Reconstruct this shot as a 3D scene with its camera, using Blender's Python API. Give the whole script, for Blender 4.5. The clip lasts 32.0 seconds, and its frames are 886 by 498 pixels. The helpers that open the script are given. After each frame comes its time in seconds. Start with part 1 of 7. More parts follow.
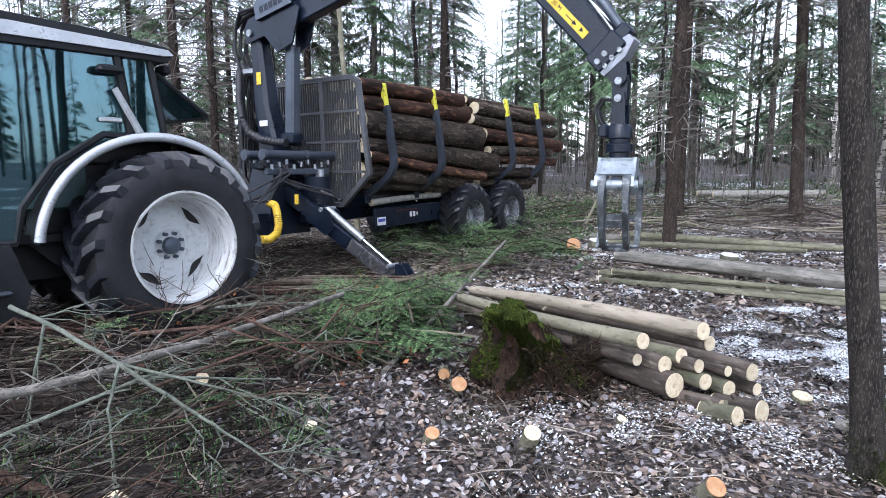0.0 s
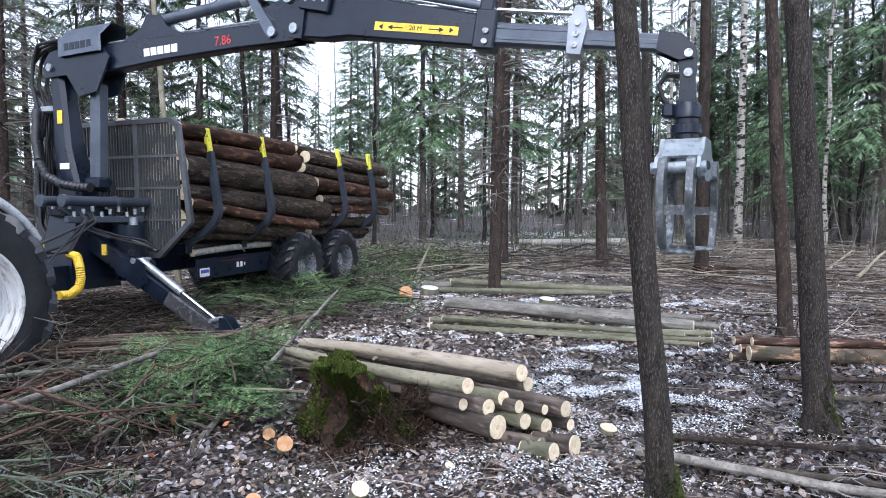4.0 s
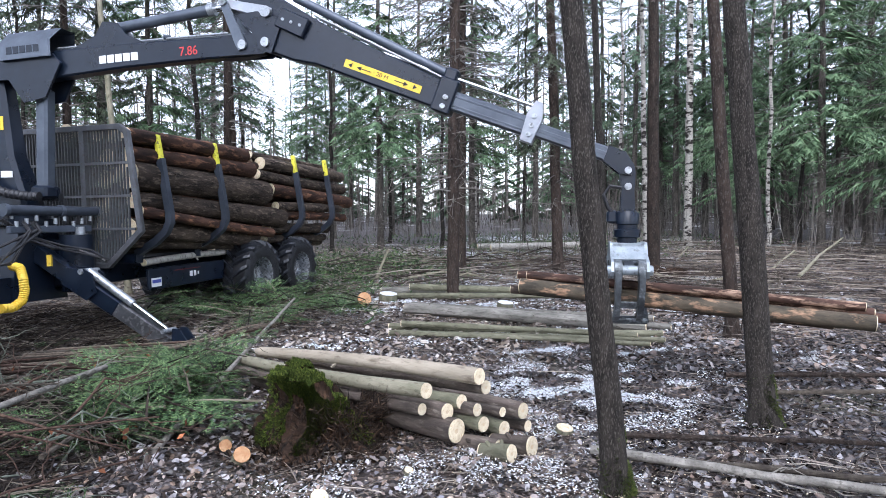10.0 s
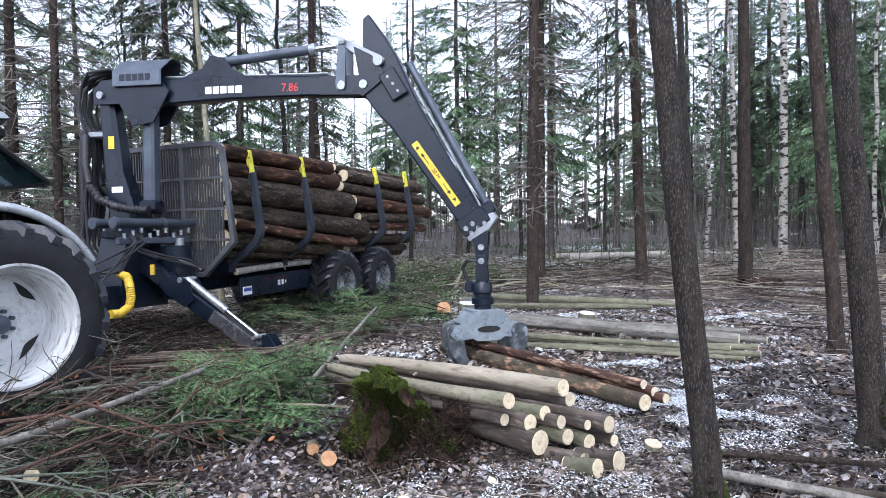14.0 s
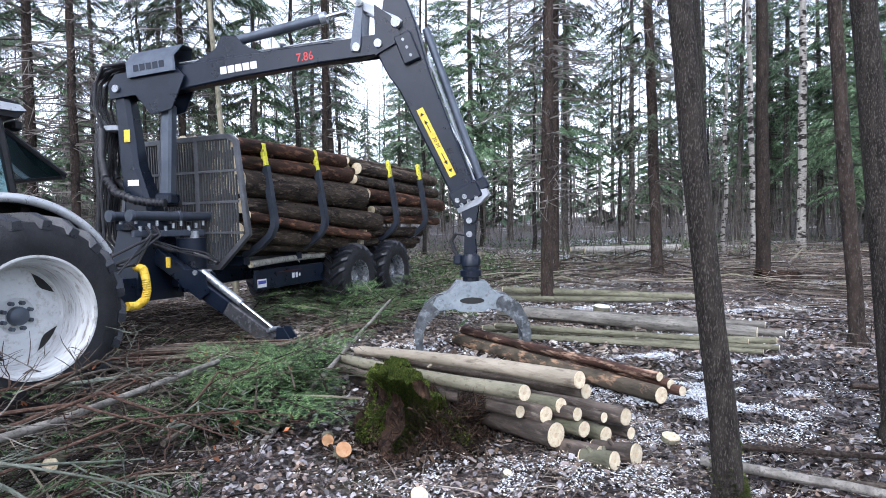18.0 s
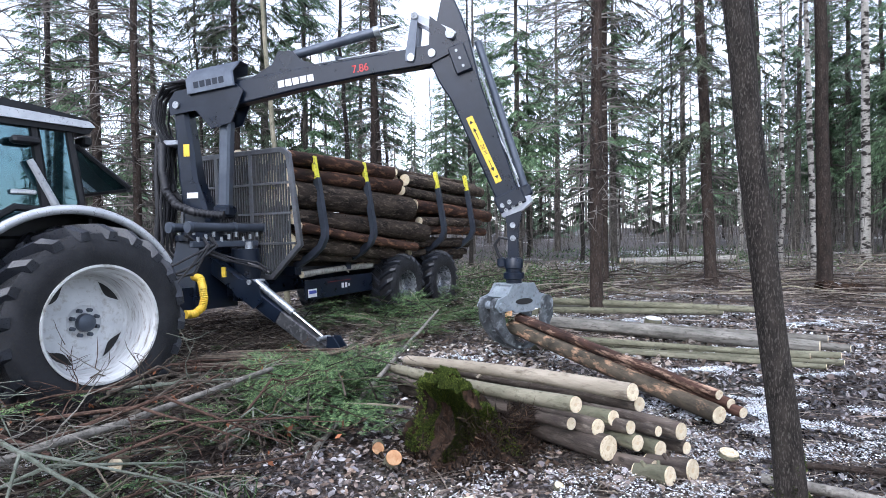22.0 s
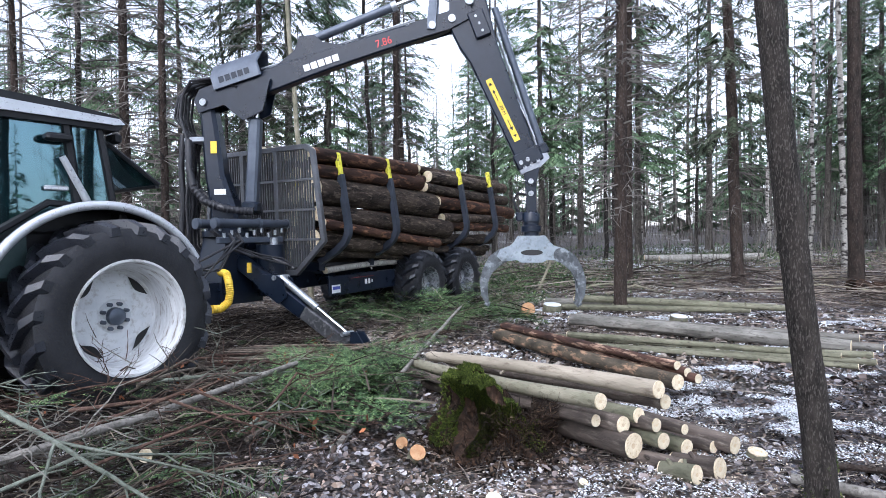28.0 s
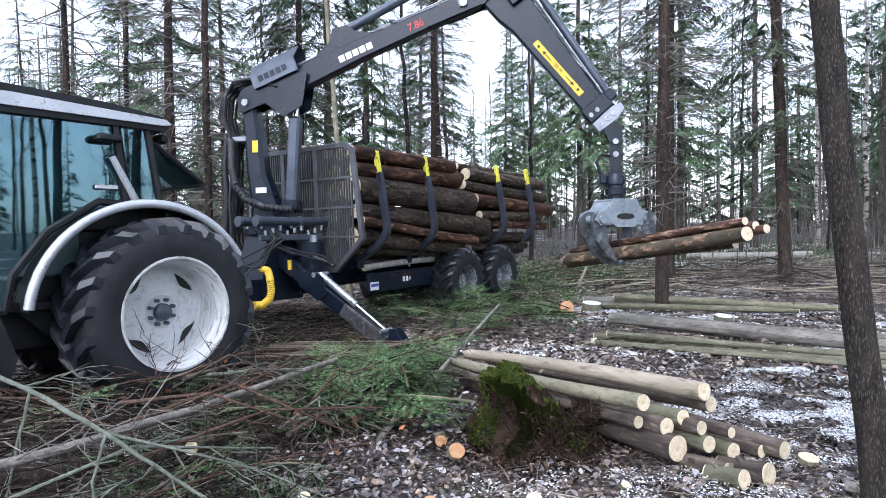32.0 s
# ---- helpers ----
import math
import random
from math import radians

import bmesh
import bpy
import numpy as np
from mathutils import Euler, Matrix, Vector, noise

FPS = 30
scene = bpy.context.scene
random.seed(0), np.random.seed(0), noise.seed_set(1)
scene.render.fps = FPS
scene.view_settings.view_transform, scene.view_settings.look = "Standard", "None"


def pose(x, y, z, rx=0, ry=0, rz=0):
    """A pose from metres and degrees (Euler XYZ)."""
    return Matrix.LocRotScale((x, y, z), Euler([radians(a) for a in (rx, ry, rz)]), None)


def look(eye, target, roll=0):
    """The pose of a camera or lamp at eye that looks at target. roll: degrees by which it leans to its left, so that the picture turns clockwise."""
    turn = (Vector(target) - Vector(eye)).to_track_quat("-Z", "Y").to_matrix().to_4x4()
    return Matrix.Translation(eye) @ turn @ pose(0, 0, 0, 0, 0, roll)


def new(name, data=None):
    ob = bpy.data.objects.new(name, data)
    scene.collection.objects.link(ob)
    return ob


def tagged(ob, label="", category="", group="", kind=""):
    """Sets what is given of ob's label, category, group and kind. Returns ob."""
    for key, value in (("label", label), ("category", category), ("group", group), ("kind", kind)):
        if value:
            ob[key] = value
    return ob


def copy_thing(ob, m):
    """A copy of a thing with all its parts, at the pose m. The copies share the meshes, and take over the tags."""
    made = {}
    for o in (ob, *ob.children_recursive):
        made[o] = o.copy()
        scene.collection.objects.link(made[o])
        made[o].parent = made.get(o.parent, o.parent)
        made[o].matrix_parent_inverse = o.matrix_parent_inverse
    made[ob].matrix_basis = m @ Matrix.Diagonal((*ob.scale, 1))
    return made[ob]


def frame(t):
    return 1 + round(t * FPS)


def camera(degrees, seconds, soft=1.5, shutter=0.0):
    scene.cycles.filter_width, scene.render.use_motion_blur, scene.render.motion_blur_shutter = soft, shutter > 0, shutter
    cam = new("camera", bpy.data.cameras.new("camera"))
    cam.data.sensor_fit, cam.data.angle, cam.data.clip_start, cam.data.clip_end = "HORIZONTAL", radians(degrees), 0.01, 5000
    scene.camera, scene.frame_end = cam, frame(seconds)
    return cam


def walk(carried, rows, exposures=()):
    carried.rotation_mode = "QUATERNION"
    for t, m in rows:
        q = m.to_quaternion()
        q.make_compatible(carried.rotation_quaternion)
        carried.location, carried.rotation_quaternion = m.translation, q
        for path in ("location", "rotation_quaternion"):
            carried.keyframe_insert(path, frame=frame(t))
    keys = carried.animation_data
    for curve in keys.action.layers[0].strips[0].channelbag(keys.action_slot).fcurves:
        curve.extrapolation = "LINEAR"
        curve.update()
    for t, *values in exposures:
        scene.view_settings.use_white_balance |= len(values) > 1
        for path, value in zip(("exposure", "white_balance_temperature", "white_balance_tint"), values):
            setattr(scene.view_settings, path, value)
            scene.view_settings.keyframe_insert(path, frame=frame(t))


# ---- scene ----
cam = camera(71.2, 32.0, soft=0.9)

PATH = [
    (0, (0.556, 0.204, 1.615), (0.346, 2.633, 1.294), -0.3),
    (0.5, (0.567, 0.203, 1.604), (0.411, 2.625, 1.203), -0.6),
    (1, (0.577, 0.186, 1.610), (0.435, 2.606, 1.200), -1.0),
    (1.5, (0.601, 0.172, 1.619), (0.584, 2.601, 1.231), -0.9),
    (2, (0.609, 0.186, 1.631), (0.739, 2.625, 1.339), -0.9),
    (2.5, (0.605, 0.203, 1.638), (0.784, 2.651, 1.471), -1.2),
    (3, (0.608, 0.199, 1.643), (0.833, 2.647, 1.525), -0.6),
    (3.5, (0.625, 0.189, 1.641), (0.982, 2.621, 1.542), -0.0),
    (4, (0.626, 0.203, 1.629), (1.058, 2.621, 1.498), 0.2),
    (4.5, (0.631, 0.197, 1.630), (1.117, 2.604, 1.488), 0.2),
    (6.5, (0.654, 0.177, 1.627), (1.339, 2.534, 1.450), 0.8),
    (7, (0.654, 0.176, 1.633), (1.358, 2.528, 1.472), 0.7),
    (7.5, (0.658, 0.186, 1.629), (1.374, 2.535, 1.487), 0.5),
    (8, (0.662, 0.170, 1.635), (1.369, 2.523, 1.506), 0.4),
    (8.5, (0.662, 0.167, 1.633), (1.360, 2.523, 1.507), 0.2),
    (9, (0.649, 0.164, 1.637), (1.321, 2.528, 1.514), 0.1),
    (9.5, (0.637, 0.155, 1.637), (1.279, 2.526, 1.524), 0.0),
    (10, (0.633, 0.161, 1.637), (1.225, 2.546, 1.526), -0.4),
    (10.5, (0.624, 0.157, 1.638), (1.151, 2.558, 1.536), -0.5),
    (11, (0.624, 0.160, 1.636), (1.077, 2.576, 1.549), -0.6),
    (11.5, (0.614, 0.165, 1.636), (1.011, 2.592, 1.553), -0.8),
    (12, (0.604, 0.170, 1.637), (0.945, 2.604, 1.549), -0.9),
    (12.5, (0.605, 0.170, 1.637), (0.922, 2.609, 1.558), -1.1),
    (13, (0.599, 0.161, 1.633), (0.903, 2.601, 1.562), -0.8),
    (13.5, (0.599, 0.164, 1.631), (0.893, 2.605, 1.565), -0.8),
    (14, (0.601, 0.171, 1.629), (0.892, 2.613, 1.561), -0.8),
    (14.5, (0.601, 0.182, 1.622), (0.876, 2.625, 1.549), -0.8),
    (16.5, (0.587, 0.192, 1.611), (0.845, 2.637, 1.503), -0.9),
    (17, (0.593, 0.193, 1.609), (0.856, 2.637, 1.497), -1.0),
    (17.5, (0.593, 0.197, 1.615), (0.849, 2.641, 1.508), -1.0),
    (18, (0.592, 0.204, 1.604), (0.831, 2.651, 1.514), -0.9),
    (18.5, (0.578, 0.200, 1.609), (0.753, 2.653, 1.513), -1.0),
    (19, (0.578, 0.202, 1.600), (0.723, 2.656, 1.503), -1.0),
    (19.5, (0.572, 0.202, 1.597), (0.701, 2.656, 1.494), -0.9),
    (20, (0.572, 0.199, 1.590), (0.675, 2.656, 1.498), -0.9),
    (20.5, (0.567, 0.191, 1.598), (0.652, 2.648, 1.522), -1.0),
    (21, (0.565, 0.191, 1.601), (0.637, 2.649, 1.545), -1.0),
    (21.5, (0.563, 0.192, 1.594), (0.626, 2.651, 1.557), -1.0),
    (22, (0.563, 0.189, 1.593), (0.621, 2.648, 1.551), -1.0),
    (22.5, (0.567, 0.193, 1.587), (0.622, 2.653, 1.544), -1.1),
    (23, (0.561, 0.189, 1.589), (0.615, 2.648, 1.545), -1.0),
    (23.5, (0.557, 0.196, 1.588), (0.593, 2.654, 1.545), -1.0),
    (24, (0.555, 0.198, 1.588), (0.574, 2.658, 1.544), -1.0),
    (24.5, (0.547, 0.204, 1.589), (0.549, 2.663, 1.541), -0.9),
    (25, (0.549, 0.199, 1.583), (0.523, 2.659, 1.531), -0.8),
    (25.5, (0.542, 0.202, 1.582), (0.522, 2.662, 1.525), -0.8),
    (27.5, (0.544, 0.186, 1.587), (0.517, 2.646, 1.531), -0.9),
    (28, (0.547, 0.189, 1.582), (0.518, 2.648, 1.530), -0.9),
    (28.5, (0.546, 0.184, 1.585), (0.507, 2.643, 1.538), -0.9),
    (29, (0.550, 0.180, 1.579), (0.501, 2.640, 1.534), -1.0),
    (29.5, (0.551, 0.183, 1.583), (0.483, 2.642, 1.504), -1.1),
    (30, (0.555, 0.187, 1.585), (0.480, 2.644, 1.497), -1.1),
    (30.5, (0.550, 0.194, 1.581), (0.476, 2.652, 1.496), -1.0),
    (31, (0.545, 0.199, 1.576), (0.478, 2.658, 1.501), -0.9),
    (31.5, (0.539, 0.205, 1.581), (0.434, 2.662, 1.513), -1.0),
    (32, (0.528, 0.205, 1.585), (0.353, 2.658, 1.525), -0.9),
]
walk(cam, [(t, look(e, g, r)) for t, e, g, r in PATH])

# ---- light ----
world = bpy.data.worlds.new("overcast_sky")
scene.world = world
world.use_nodes = True
wn, wl = world.node_tree.nodes, world.node_tree.links
sky = wn.new("ShaderNodeTexSky")
sky.sky_type, sky.sun_disc = "NISHITA", False
sky.sun_elevation, sky.sun_rotation = radians(38), radians(200)
sky.air_density, sky.dust_density, sky.ozone_density = 1.0, 1.5, 1.5
pale = wn.new("ShaderNodeHueSaturation")
pale.inputs["Saturation"].default_value = 0.35
wl.new(sky.outputs[0], pale.inputs["Color"])
wl.new(pale.outputs[0], wn["Background"].inputs["Color"])
wn["Background"].inputs["Strength"].default_value = 0.15
sun = new("sun", bpy.data.lights.new("sun", "SUN"))
sun.data.energy, sun.data.angle, sun.data.color = 0.6, radians(40), (1.0, 0.98, 0.95)
sun.matrix_world = look((0, 0, 30), (4, 12, 0))
scene.view_settings.exposure = 1.7
scene.view_settings.use_white_balance = True
scene.view_settings.white_balance_temperature = 5780
scene.view_settings.white_balance_tint = 14


# ---- materials ----
def material(name, c1, c2, rough=0.8, metal=0.0, scale=6.0, stretch=(1, 1, 1), bump=0.3, detail=40.0, c3=None, random_amount=0.0, coat=0.0, gloss=None):
    """Two colours mixed at a large scale, a third as fine specks, with fine relief."""
    m = bpy.data.materials.new(name)
    m.use_nodes = True
    n, l = m.node_tree.nodes, m.node_tree.links
    b = n["Principled BSDF"]
    co = n.new("ShaderNodeTexCoord")
    mp = n.new("ShaderNodeMapping")
    mp.inputs["Scale"].default_value = stretch
    l.new(co.outputs["Object"], mp.inputs["Vector"])
    big, fine = n.new("ShaderNodeTexNoise"), n.new("ShaderNodeTexNoise")
    for tex, sc in ((big, scale), (fine, detail)):
        tex.inputs["Scale"].default_value, tex.inputs["Detail"].default_value, tex.inputs["Roughness"].default_value = sc, 5, 0.65
        l.new(mp.outputs[0], tex.inputs["Vector"])
    ramp = n.new("ShaderNodeValToRGB")
    ramp.color_ramp.elements[0].position, ramp.color_ramp.elements[1].position = 0.36, 0.64
    ramp.color_ramp.elements[0].color, ramp.color_ramp.elements[1].color = (*c1, 1), (*c2, 1)
    l.new(big.outputs[0], ramp.inputs[0])
    colour = ramp.outputs[0]
    if c3:
        speck = n.new("ShaderNodeValToRGB")
        speck.color_ramp.elements[0].position, speck.color_ramp.elements[1].position = 0.52, 0.68
        l.new(fine.outputs[0], speck.inputs[0])
        mix = n.new("ShaderNodeMixRGB")
        mix.inputs[2].default_value = (*c3, 1)
        l.new(speck.outputs[0], mix.inputs[0])
        l.new(colour, mix.inputs[1])
        colour = mix.outputs[0]
    if random_amount:
        info, hsv, rng = n.new("ShaderNodeObjectInfo"), n.new("ShaderNodeHueSaturation"), n.new("ShaderNodeMapRange")
        rng.inputs[3].default_value, rng.inputs[4].default_value = 1 - random_amount, 1 + random_amount
        l.new(info.outputs["Random"], rng.inputs[0])
        l.new(rng.outputs[0], hsv.inputs["Value"])
        l.new(colour, hsv.inputs["Color"])
        colour = hsv.outputs[0]
    l.new(colour, b.inputs["Base Color"])
    rr = n.new("ShaderNodeMapRange")
    rr.inputs[3].default_value, rr.inputs[4].default_value = max(0.02, rough - 0.12), min(1, rough + 0.12)
    l.new(fine.outputs[0], rr.inputs[0])
    l.new(rr.outputs[0], b.inputs["Roughness"])
    b.inputs["Metallic"].default_value = metal
    b.inputs["Specular IOR Level"].default_value = gloss if gloss is not None else 0.22 if rough >= 0.75 else 0.5
    b.inputs["Coat Weight"].default_value = coat
    if bump:
        bp = n.new("ShaderNodeBump")
        bp.inputs["Strength"].default_value, bp.inputs["Distance"].default_value = bump, 0.02
        l.new(fine.outputs[0], bp.inputs["Height"])
        l.new(bp.outputs[0], b.inputs["Normal"])
    return m


def foliage(name, c1, c2, more=()):
    """Leaves or needles: each loose piece takes its own shade between two greens."""
    m = bpy.data.materials.new(name)
    m.use_nodes = True
    n, l = m.node_tree.nodes, m.node_tree.links
    b = n["Principled BSDF"]
    geo, ramp = n.new("ShaderNodeNewGeometry"), n.new("ShaderNodeValToRGB")
    ramp.color_ramp.elements[0].color, ramp.color_ramp.elements[1].color = (*c1, 1), (*c2, 1)
    for k, c in enumerate(more):
        ramp.color_ramp.elements.new((k + 1) / (len(more) + 1)).color = (*c, 1)
    l.new(geo.outputs["Random Per Island"], ramp.inputs[0])
    # clumps differ in shade as well as single pieces
    co, clump, span, hsv = n.new("ShaderNodeTexCoord"), n.new("ShaderNodeTexNoise"), n.new("ShaderNodeMapRange"), n.new("ShaderNodeHueSaturation")
    clump.inputs["Scale"].default_value, clump.inputs["Detail"].default_value = 2.2, 3
    span.inputs[1].default_value, span.inputs[2].default_value, span.inputs[3].default_value, span.inputs[4].default_value = 0.3, 0.7, 0.5, 1.3
    l.new(co.outputs["Object"], clump.inputs["Vector"])
    l.new(clump.outputs[0], span.inputs[0])
    l.new(span.outputs[0], hsv.inputs["Value"])
    l.new(ramp.outputs[0], hsv.inputs["Color"])
    l.new(hsv.outputs[0], b.inputs["Base Color"])
    b.inputs["Roughness"].default_value = 0.65
    b.inputs["Specular IOR Level"].default_value = 0.18
    return m


STEEL = material("dark_grey_paint", (0.0045, 0.0083, 0.0175), (0.0085, 0.0142, 0.027), 0.3, 0.0, 3, bump=0.0, detail=3, gloss=0.4)
STAKE = material("dark_blue_grey_paint", (0.03, 0.037, 0.052), (0.052, 0.062, 0.082), 0.4, 0.2, 3, bump=0.05, detail=30)
RIMWHITE = material("stained_white_rim_paint", (0.50, 0.51, 0.51), (0.64, 0.65, 0.65), 0.4, 0.0, 5, (1, 6, 1), 0.08, 6, (0.22, 0.20, 0.17))
STEEL2 = material("grey_paint", (0.06, 0.072, 0.095), (0.095, 0.112, 0.14), 0.36, 0.3, 3, bump=0.05, detail=30)
GALV = material("galvanised_steel", (0.28, 0.30, 0.32), (0.42, 0.45, 0.48), 0.38, 0.6, 4, bump=0.1, detail=30, c3=(0.12, 0.12, 0.12))
WORN = material("worn_blue_grey_steel", (0.20, 0.235, 0.26), (0.32, 0.36, 0.39), 0.42, 0.3, 5, bump=0.12, detail=16, c3=(0.14, 0.155, 0.165))
RIMSTEEL = material("bright_steel_rim", (0.16, 0.17, 0.18), (0.55, 0.57, 0.60), 0.28, 0.7, 3.5, (1, 1, 1), 0.1, 9, (0.06, 0.06, 0.06))
CHROME = material("chrome_rod", (0.6, 0.62, 0.64), (0.75, 0.76, 0.78), 0.15, 1.0, 3, bump=0.0)
RUBBER = material("muddy_black_rubber", (0.010, 0.011, 0.014), (0.024, 0.025, 0.029), 0.5, 0.0, 5, bump=0.4, detail=50, c3=(0.028, 0.025, 0.022), gloss=0.35)
HOSE = material("black_hose", (0.012, 0.012, 0.014), (0.022, 0.022, 0.026), 0.45, 0.0, 6, bump=0.1)
WHITE = material("scuffed_white_paint", (0.54, 0.56, 0.57), (0.66, 0.67, 0.67), 0.42, 0.0, 4, bump=0.1, detail=18, c3=(0.42, 0.41, 0.39))
SILVER = material("silver_fender_plastic", (0.46, 0.48, 0.51), (0.58, 0.60, 0.62), 0.3, 0.4, 3, bump=0.05)
DARKBODY = material("dark_plastic", (0.008, 0.0085, 0.010), (0.018, 0.019, 0.022), 0.45, 0.0, 4, bump=0.1, gloss=0.3)
HEADGREY = material("headboard_grey_paint", (0.075, 0.08, 0.09), (0.12, 0.126, 0.138), 0.42, 0.3, 3, bump=0.05, detail=30, c3=(0.08, 0.075, 0.07))
YELLOW = material("yellow_plastic", (0.78, 0.50, 0.03), (0.88, 0.60, 0.06), 0.5, 0.0, 4, bump=0.1, c3=(0.5, 0.36, 0.03), detail=20)
YELLOW2 = material("yellow_tape", (0.62, 0.58, 0.03), (0.75, 0.68, 0.06), 0.55, 0.0, 12, bump=0.1, c3=(0.1, 0.09, 0.03), detail=30)
# black for print, and for shade painted over slots and openings
BLACK = material("black_print_and_shade", (0.008, 0.008, 0.008), (0.012, 0.012, 0.012), 0.6, bump=0)
LETTER = material("white_print", (0.7, 0.7, 0.7), (0.8, 0.8, 0.8), 0.5, bump=0)
RED = material("red_print", (0.5, 0.03, 0.03), (0.6, 0.05, 0.05), 0.5, bump=0)
# darker red with dark flecks, for the bar on the side panel
RED_DULL = material("dark_red_print", (0.10, 0.012, 0.012), (0.16, 0.02, 0.02), 0.6, bump=0, c3=(0.02, 0.015, 0.015), detail=60)
BLUE = material("blue_print", (0.05, 0.07, 0.3), (0.08, 0.1, 0.4), 0.5, bump=0)
ORANGE = material("orange_plastic", (0.75, 0.12, 0.02), (0.85, 0.18, 0.03), 0.4, bump=0.05)
BARK_DARK = material("dark_spruce_bark", (0.016, 0.0115, 0.0095), (0.052, 0.037, 0.029), 0.9, 0, 9, (1, 1, 0.35), 1.0, 45, (0.085, 0.074, 0.064), 0.25)
BARK_GREY = material("grey_alder_bark", (0.011, 0.009, 0.008), (0.032, 0.028, 0.024), 0.9, 0, 22, (1, 1, 0.3), 1.0, 70, (0.07, 0.062, 0.053), 0.15)


def marked_bark(name, c1, c2, mark, stretch, scale, low, high, fine=(1, 1, 0.3)):
    """Bark with a ground tone and lens-shaped marks of another colour set over it."""
    m = material(name, c1, c2, 0.88, 0, 20, fine, 0.9, 55, None, 0.12)
    n, l = m.node_tree.nodes, m.node_tree.links
    b = n["Principled BSDF"]
    ground = b.inputs["Base Color"].links[0].from_socket
    co, mp, tex, ramp, mix = n.new("ShaderNodeTexCoord"), n.new("ShaderNodeMapping"), n.new("ShaderNodeTexNoise"), n.new("ShaderNodeValToRGB"), n.new("ShaderNodeMixRGB")
    mp.inputs["Scale"].default_value = stretch
    tex.inputs["Scale"].default_value, tex.inputs["Detail"].default_value = scale, 3
    ramp.color_ramp.elements[0].position, ramp.color_ramp.elements[1].position = low, high
    l.new(co.outputs["Object"], mp.inputs["Vector"])
    l.new(mp.outputs[0], tex.inputs["Vector"])
    l.new(tex.outputs[0], ramp.inputs[0])
    l.new(ramp.outputs[0], mix.inputs[0])
    l.new(ground, mix.inputs[1])
    mix.inputs[2].default_value = (*mark, 1)
    l.new(mix.outputs[0], b.inputs["Base Color"])
    return m


BARK_ALDER = marked_bark("fissured_alder_bark", (0.013, 0.0105, 0.009), (0.042, 0.035, 0.029), (0.085, 0.075, 0.065), (1, 1, 0.28), 150, 0.53, 0.66)
BARK_BIRCH_WHITE = marked_bark("white_birch_bark", (0.24, 0.225, 0.20), (0.42, 0.40, 0.36), (0.03, 0.026, 0.023), (0.6, 0.6, 1.3), 8, 0.50, 0.60, (1, 1, 3.0))
# spruce bark lightened so the colour itself carries the haze of distance
BARK_STAND = material("haze_paled_spruce_bark", (0.035, 0.03, 0.026), (0.10, 0.088, 0.076), 0.9, 0, 8, (1, 1, 0.4), 0.8, 40, (0.15, 0.14, 0.12), 0.3)
BARK_LIGHT = material("grey_green_aspen_bark", (0.20, 0.19, 0.13), (0.33, 0.30, 0.22), 0.75, 0, 5, (1, 1, 0.4), 0.5, 30, (0.13, 0.12, 0.08), 0.2)
BARK_GREEN = material("green_algae_bark", (0.10, 0.10, 0.065), (0.21, 0.20, 0.14), 0.8, 0, 6, (1, 1, 0.4), 0.6, 35, (0.075, 0.07, 0.05), 0.2)
BARK_BIRCH = material("birch_bark", (0.30, 0.28, 0.24), (0.46, 0.44, 0.39), 0.7, 0, 3, (1, 1, 3.0), 0.4, 16, (0.06, 0.055, 0.05), 0.15)
BARK_RED = material("torn_pine_bark", (0.022, 0.013, 0.010), (0.095, 0.050, 0.036), 0.75, 0, 8, (1, 1, 0.3), 1.0, 9, (0.60, 0.40, 0.28), 0.25)
BARK_LOAD = material("load_log_bark", (0.010, 0.0075, 0.006), (0.075, 0.056, 0.042), 0.85, 0, 6, (1, 1, 0.3), 1.0, 22, (0.16, 0.125, 0.095), 0.35)
BARK_RED_LOAD = material("reddish_log_bark", (0.014, 0.008, 0.006), (0.085, 0.043, 0.028), 0.75, 0, 6, (1, 1, 0.3), 1.0, 11, (0.30, 0.15, 0.085), 0.3)
CUT = material("fresh_cut_wood", (0.64, 0.53, 0.36), (0.80, 0.71, 0.53), 0.75, 0, 18, (1, 1, 1), 0.3, 60, (0.50, 0.36, 0.19), 0.12)
CUT_ORANGE = material("orange_cut_alder", (0.42, 0.21, 0.10), (0.52, 0.33, 0.18), 0.75, 0, 14, (1, 1, 1), 0.3, 60, (0.38, 0.18, 0.08), 0.12)
BRANCH = material("bare_branch_bark", (0.038, 0.03, 0.024), (0.11, 0.093, 0.074), 0.85, 0, 12, (1, 1, 1), 0.5, 60, (0.06, 0.05, 0.04), 0.2)
MOSSBRANCH = material("lichen_green_branch", (0.10, 0.115, 0.09), (0.20, 0.22, 0.18), 0.85, 0, 9, (1, 1, 1), 0.5, 60, (0.10, 0.09, 0.07), 0.1)
ROTTEN = material("rotten_stump_wood", (0.006, 0.004, 0.003), (0.04, 0.022, 0.013), 0.95, 0, 11, (1, 1, 0.35), 1.0, 34, (0.075, 0.042, 0.024))
SNOW = material("wet_snow", (0.58, 0.61, 0.64), (0.76, 0.78, 0.81), 0.6, 0, 5, (1, 1, 1), 0.6, 40)
NEEDLE = foliage("spruce_needles", (0.055, 0.105, 0.055), (0.21, 0.31, 0.165))
NEEDLE_DARK = foliage("shaded_spruce_needles", (0.048, 0.088, 0.052), (0.165, 0.24, 0.145))
NEEDLE_DULL = foliage("dull_spruce_needles", (0.035, 0.045, 0.028), (0.12, 0.14, 0.085), ((0.055, 0.07, 0.042), (0.08, 0.10, 0.06)))
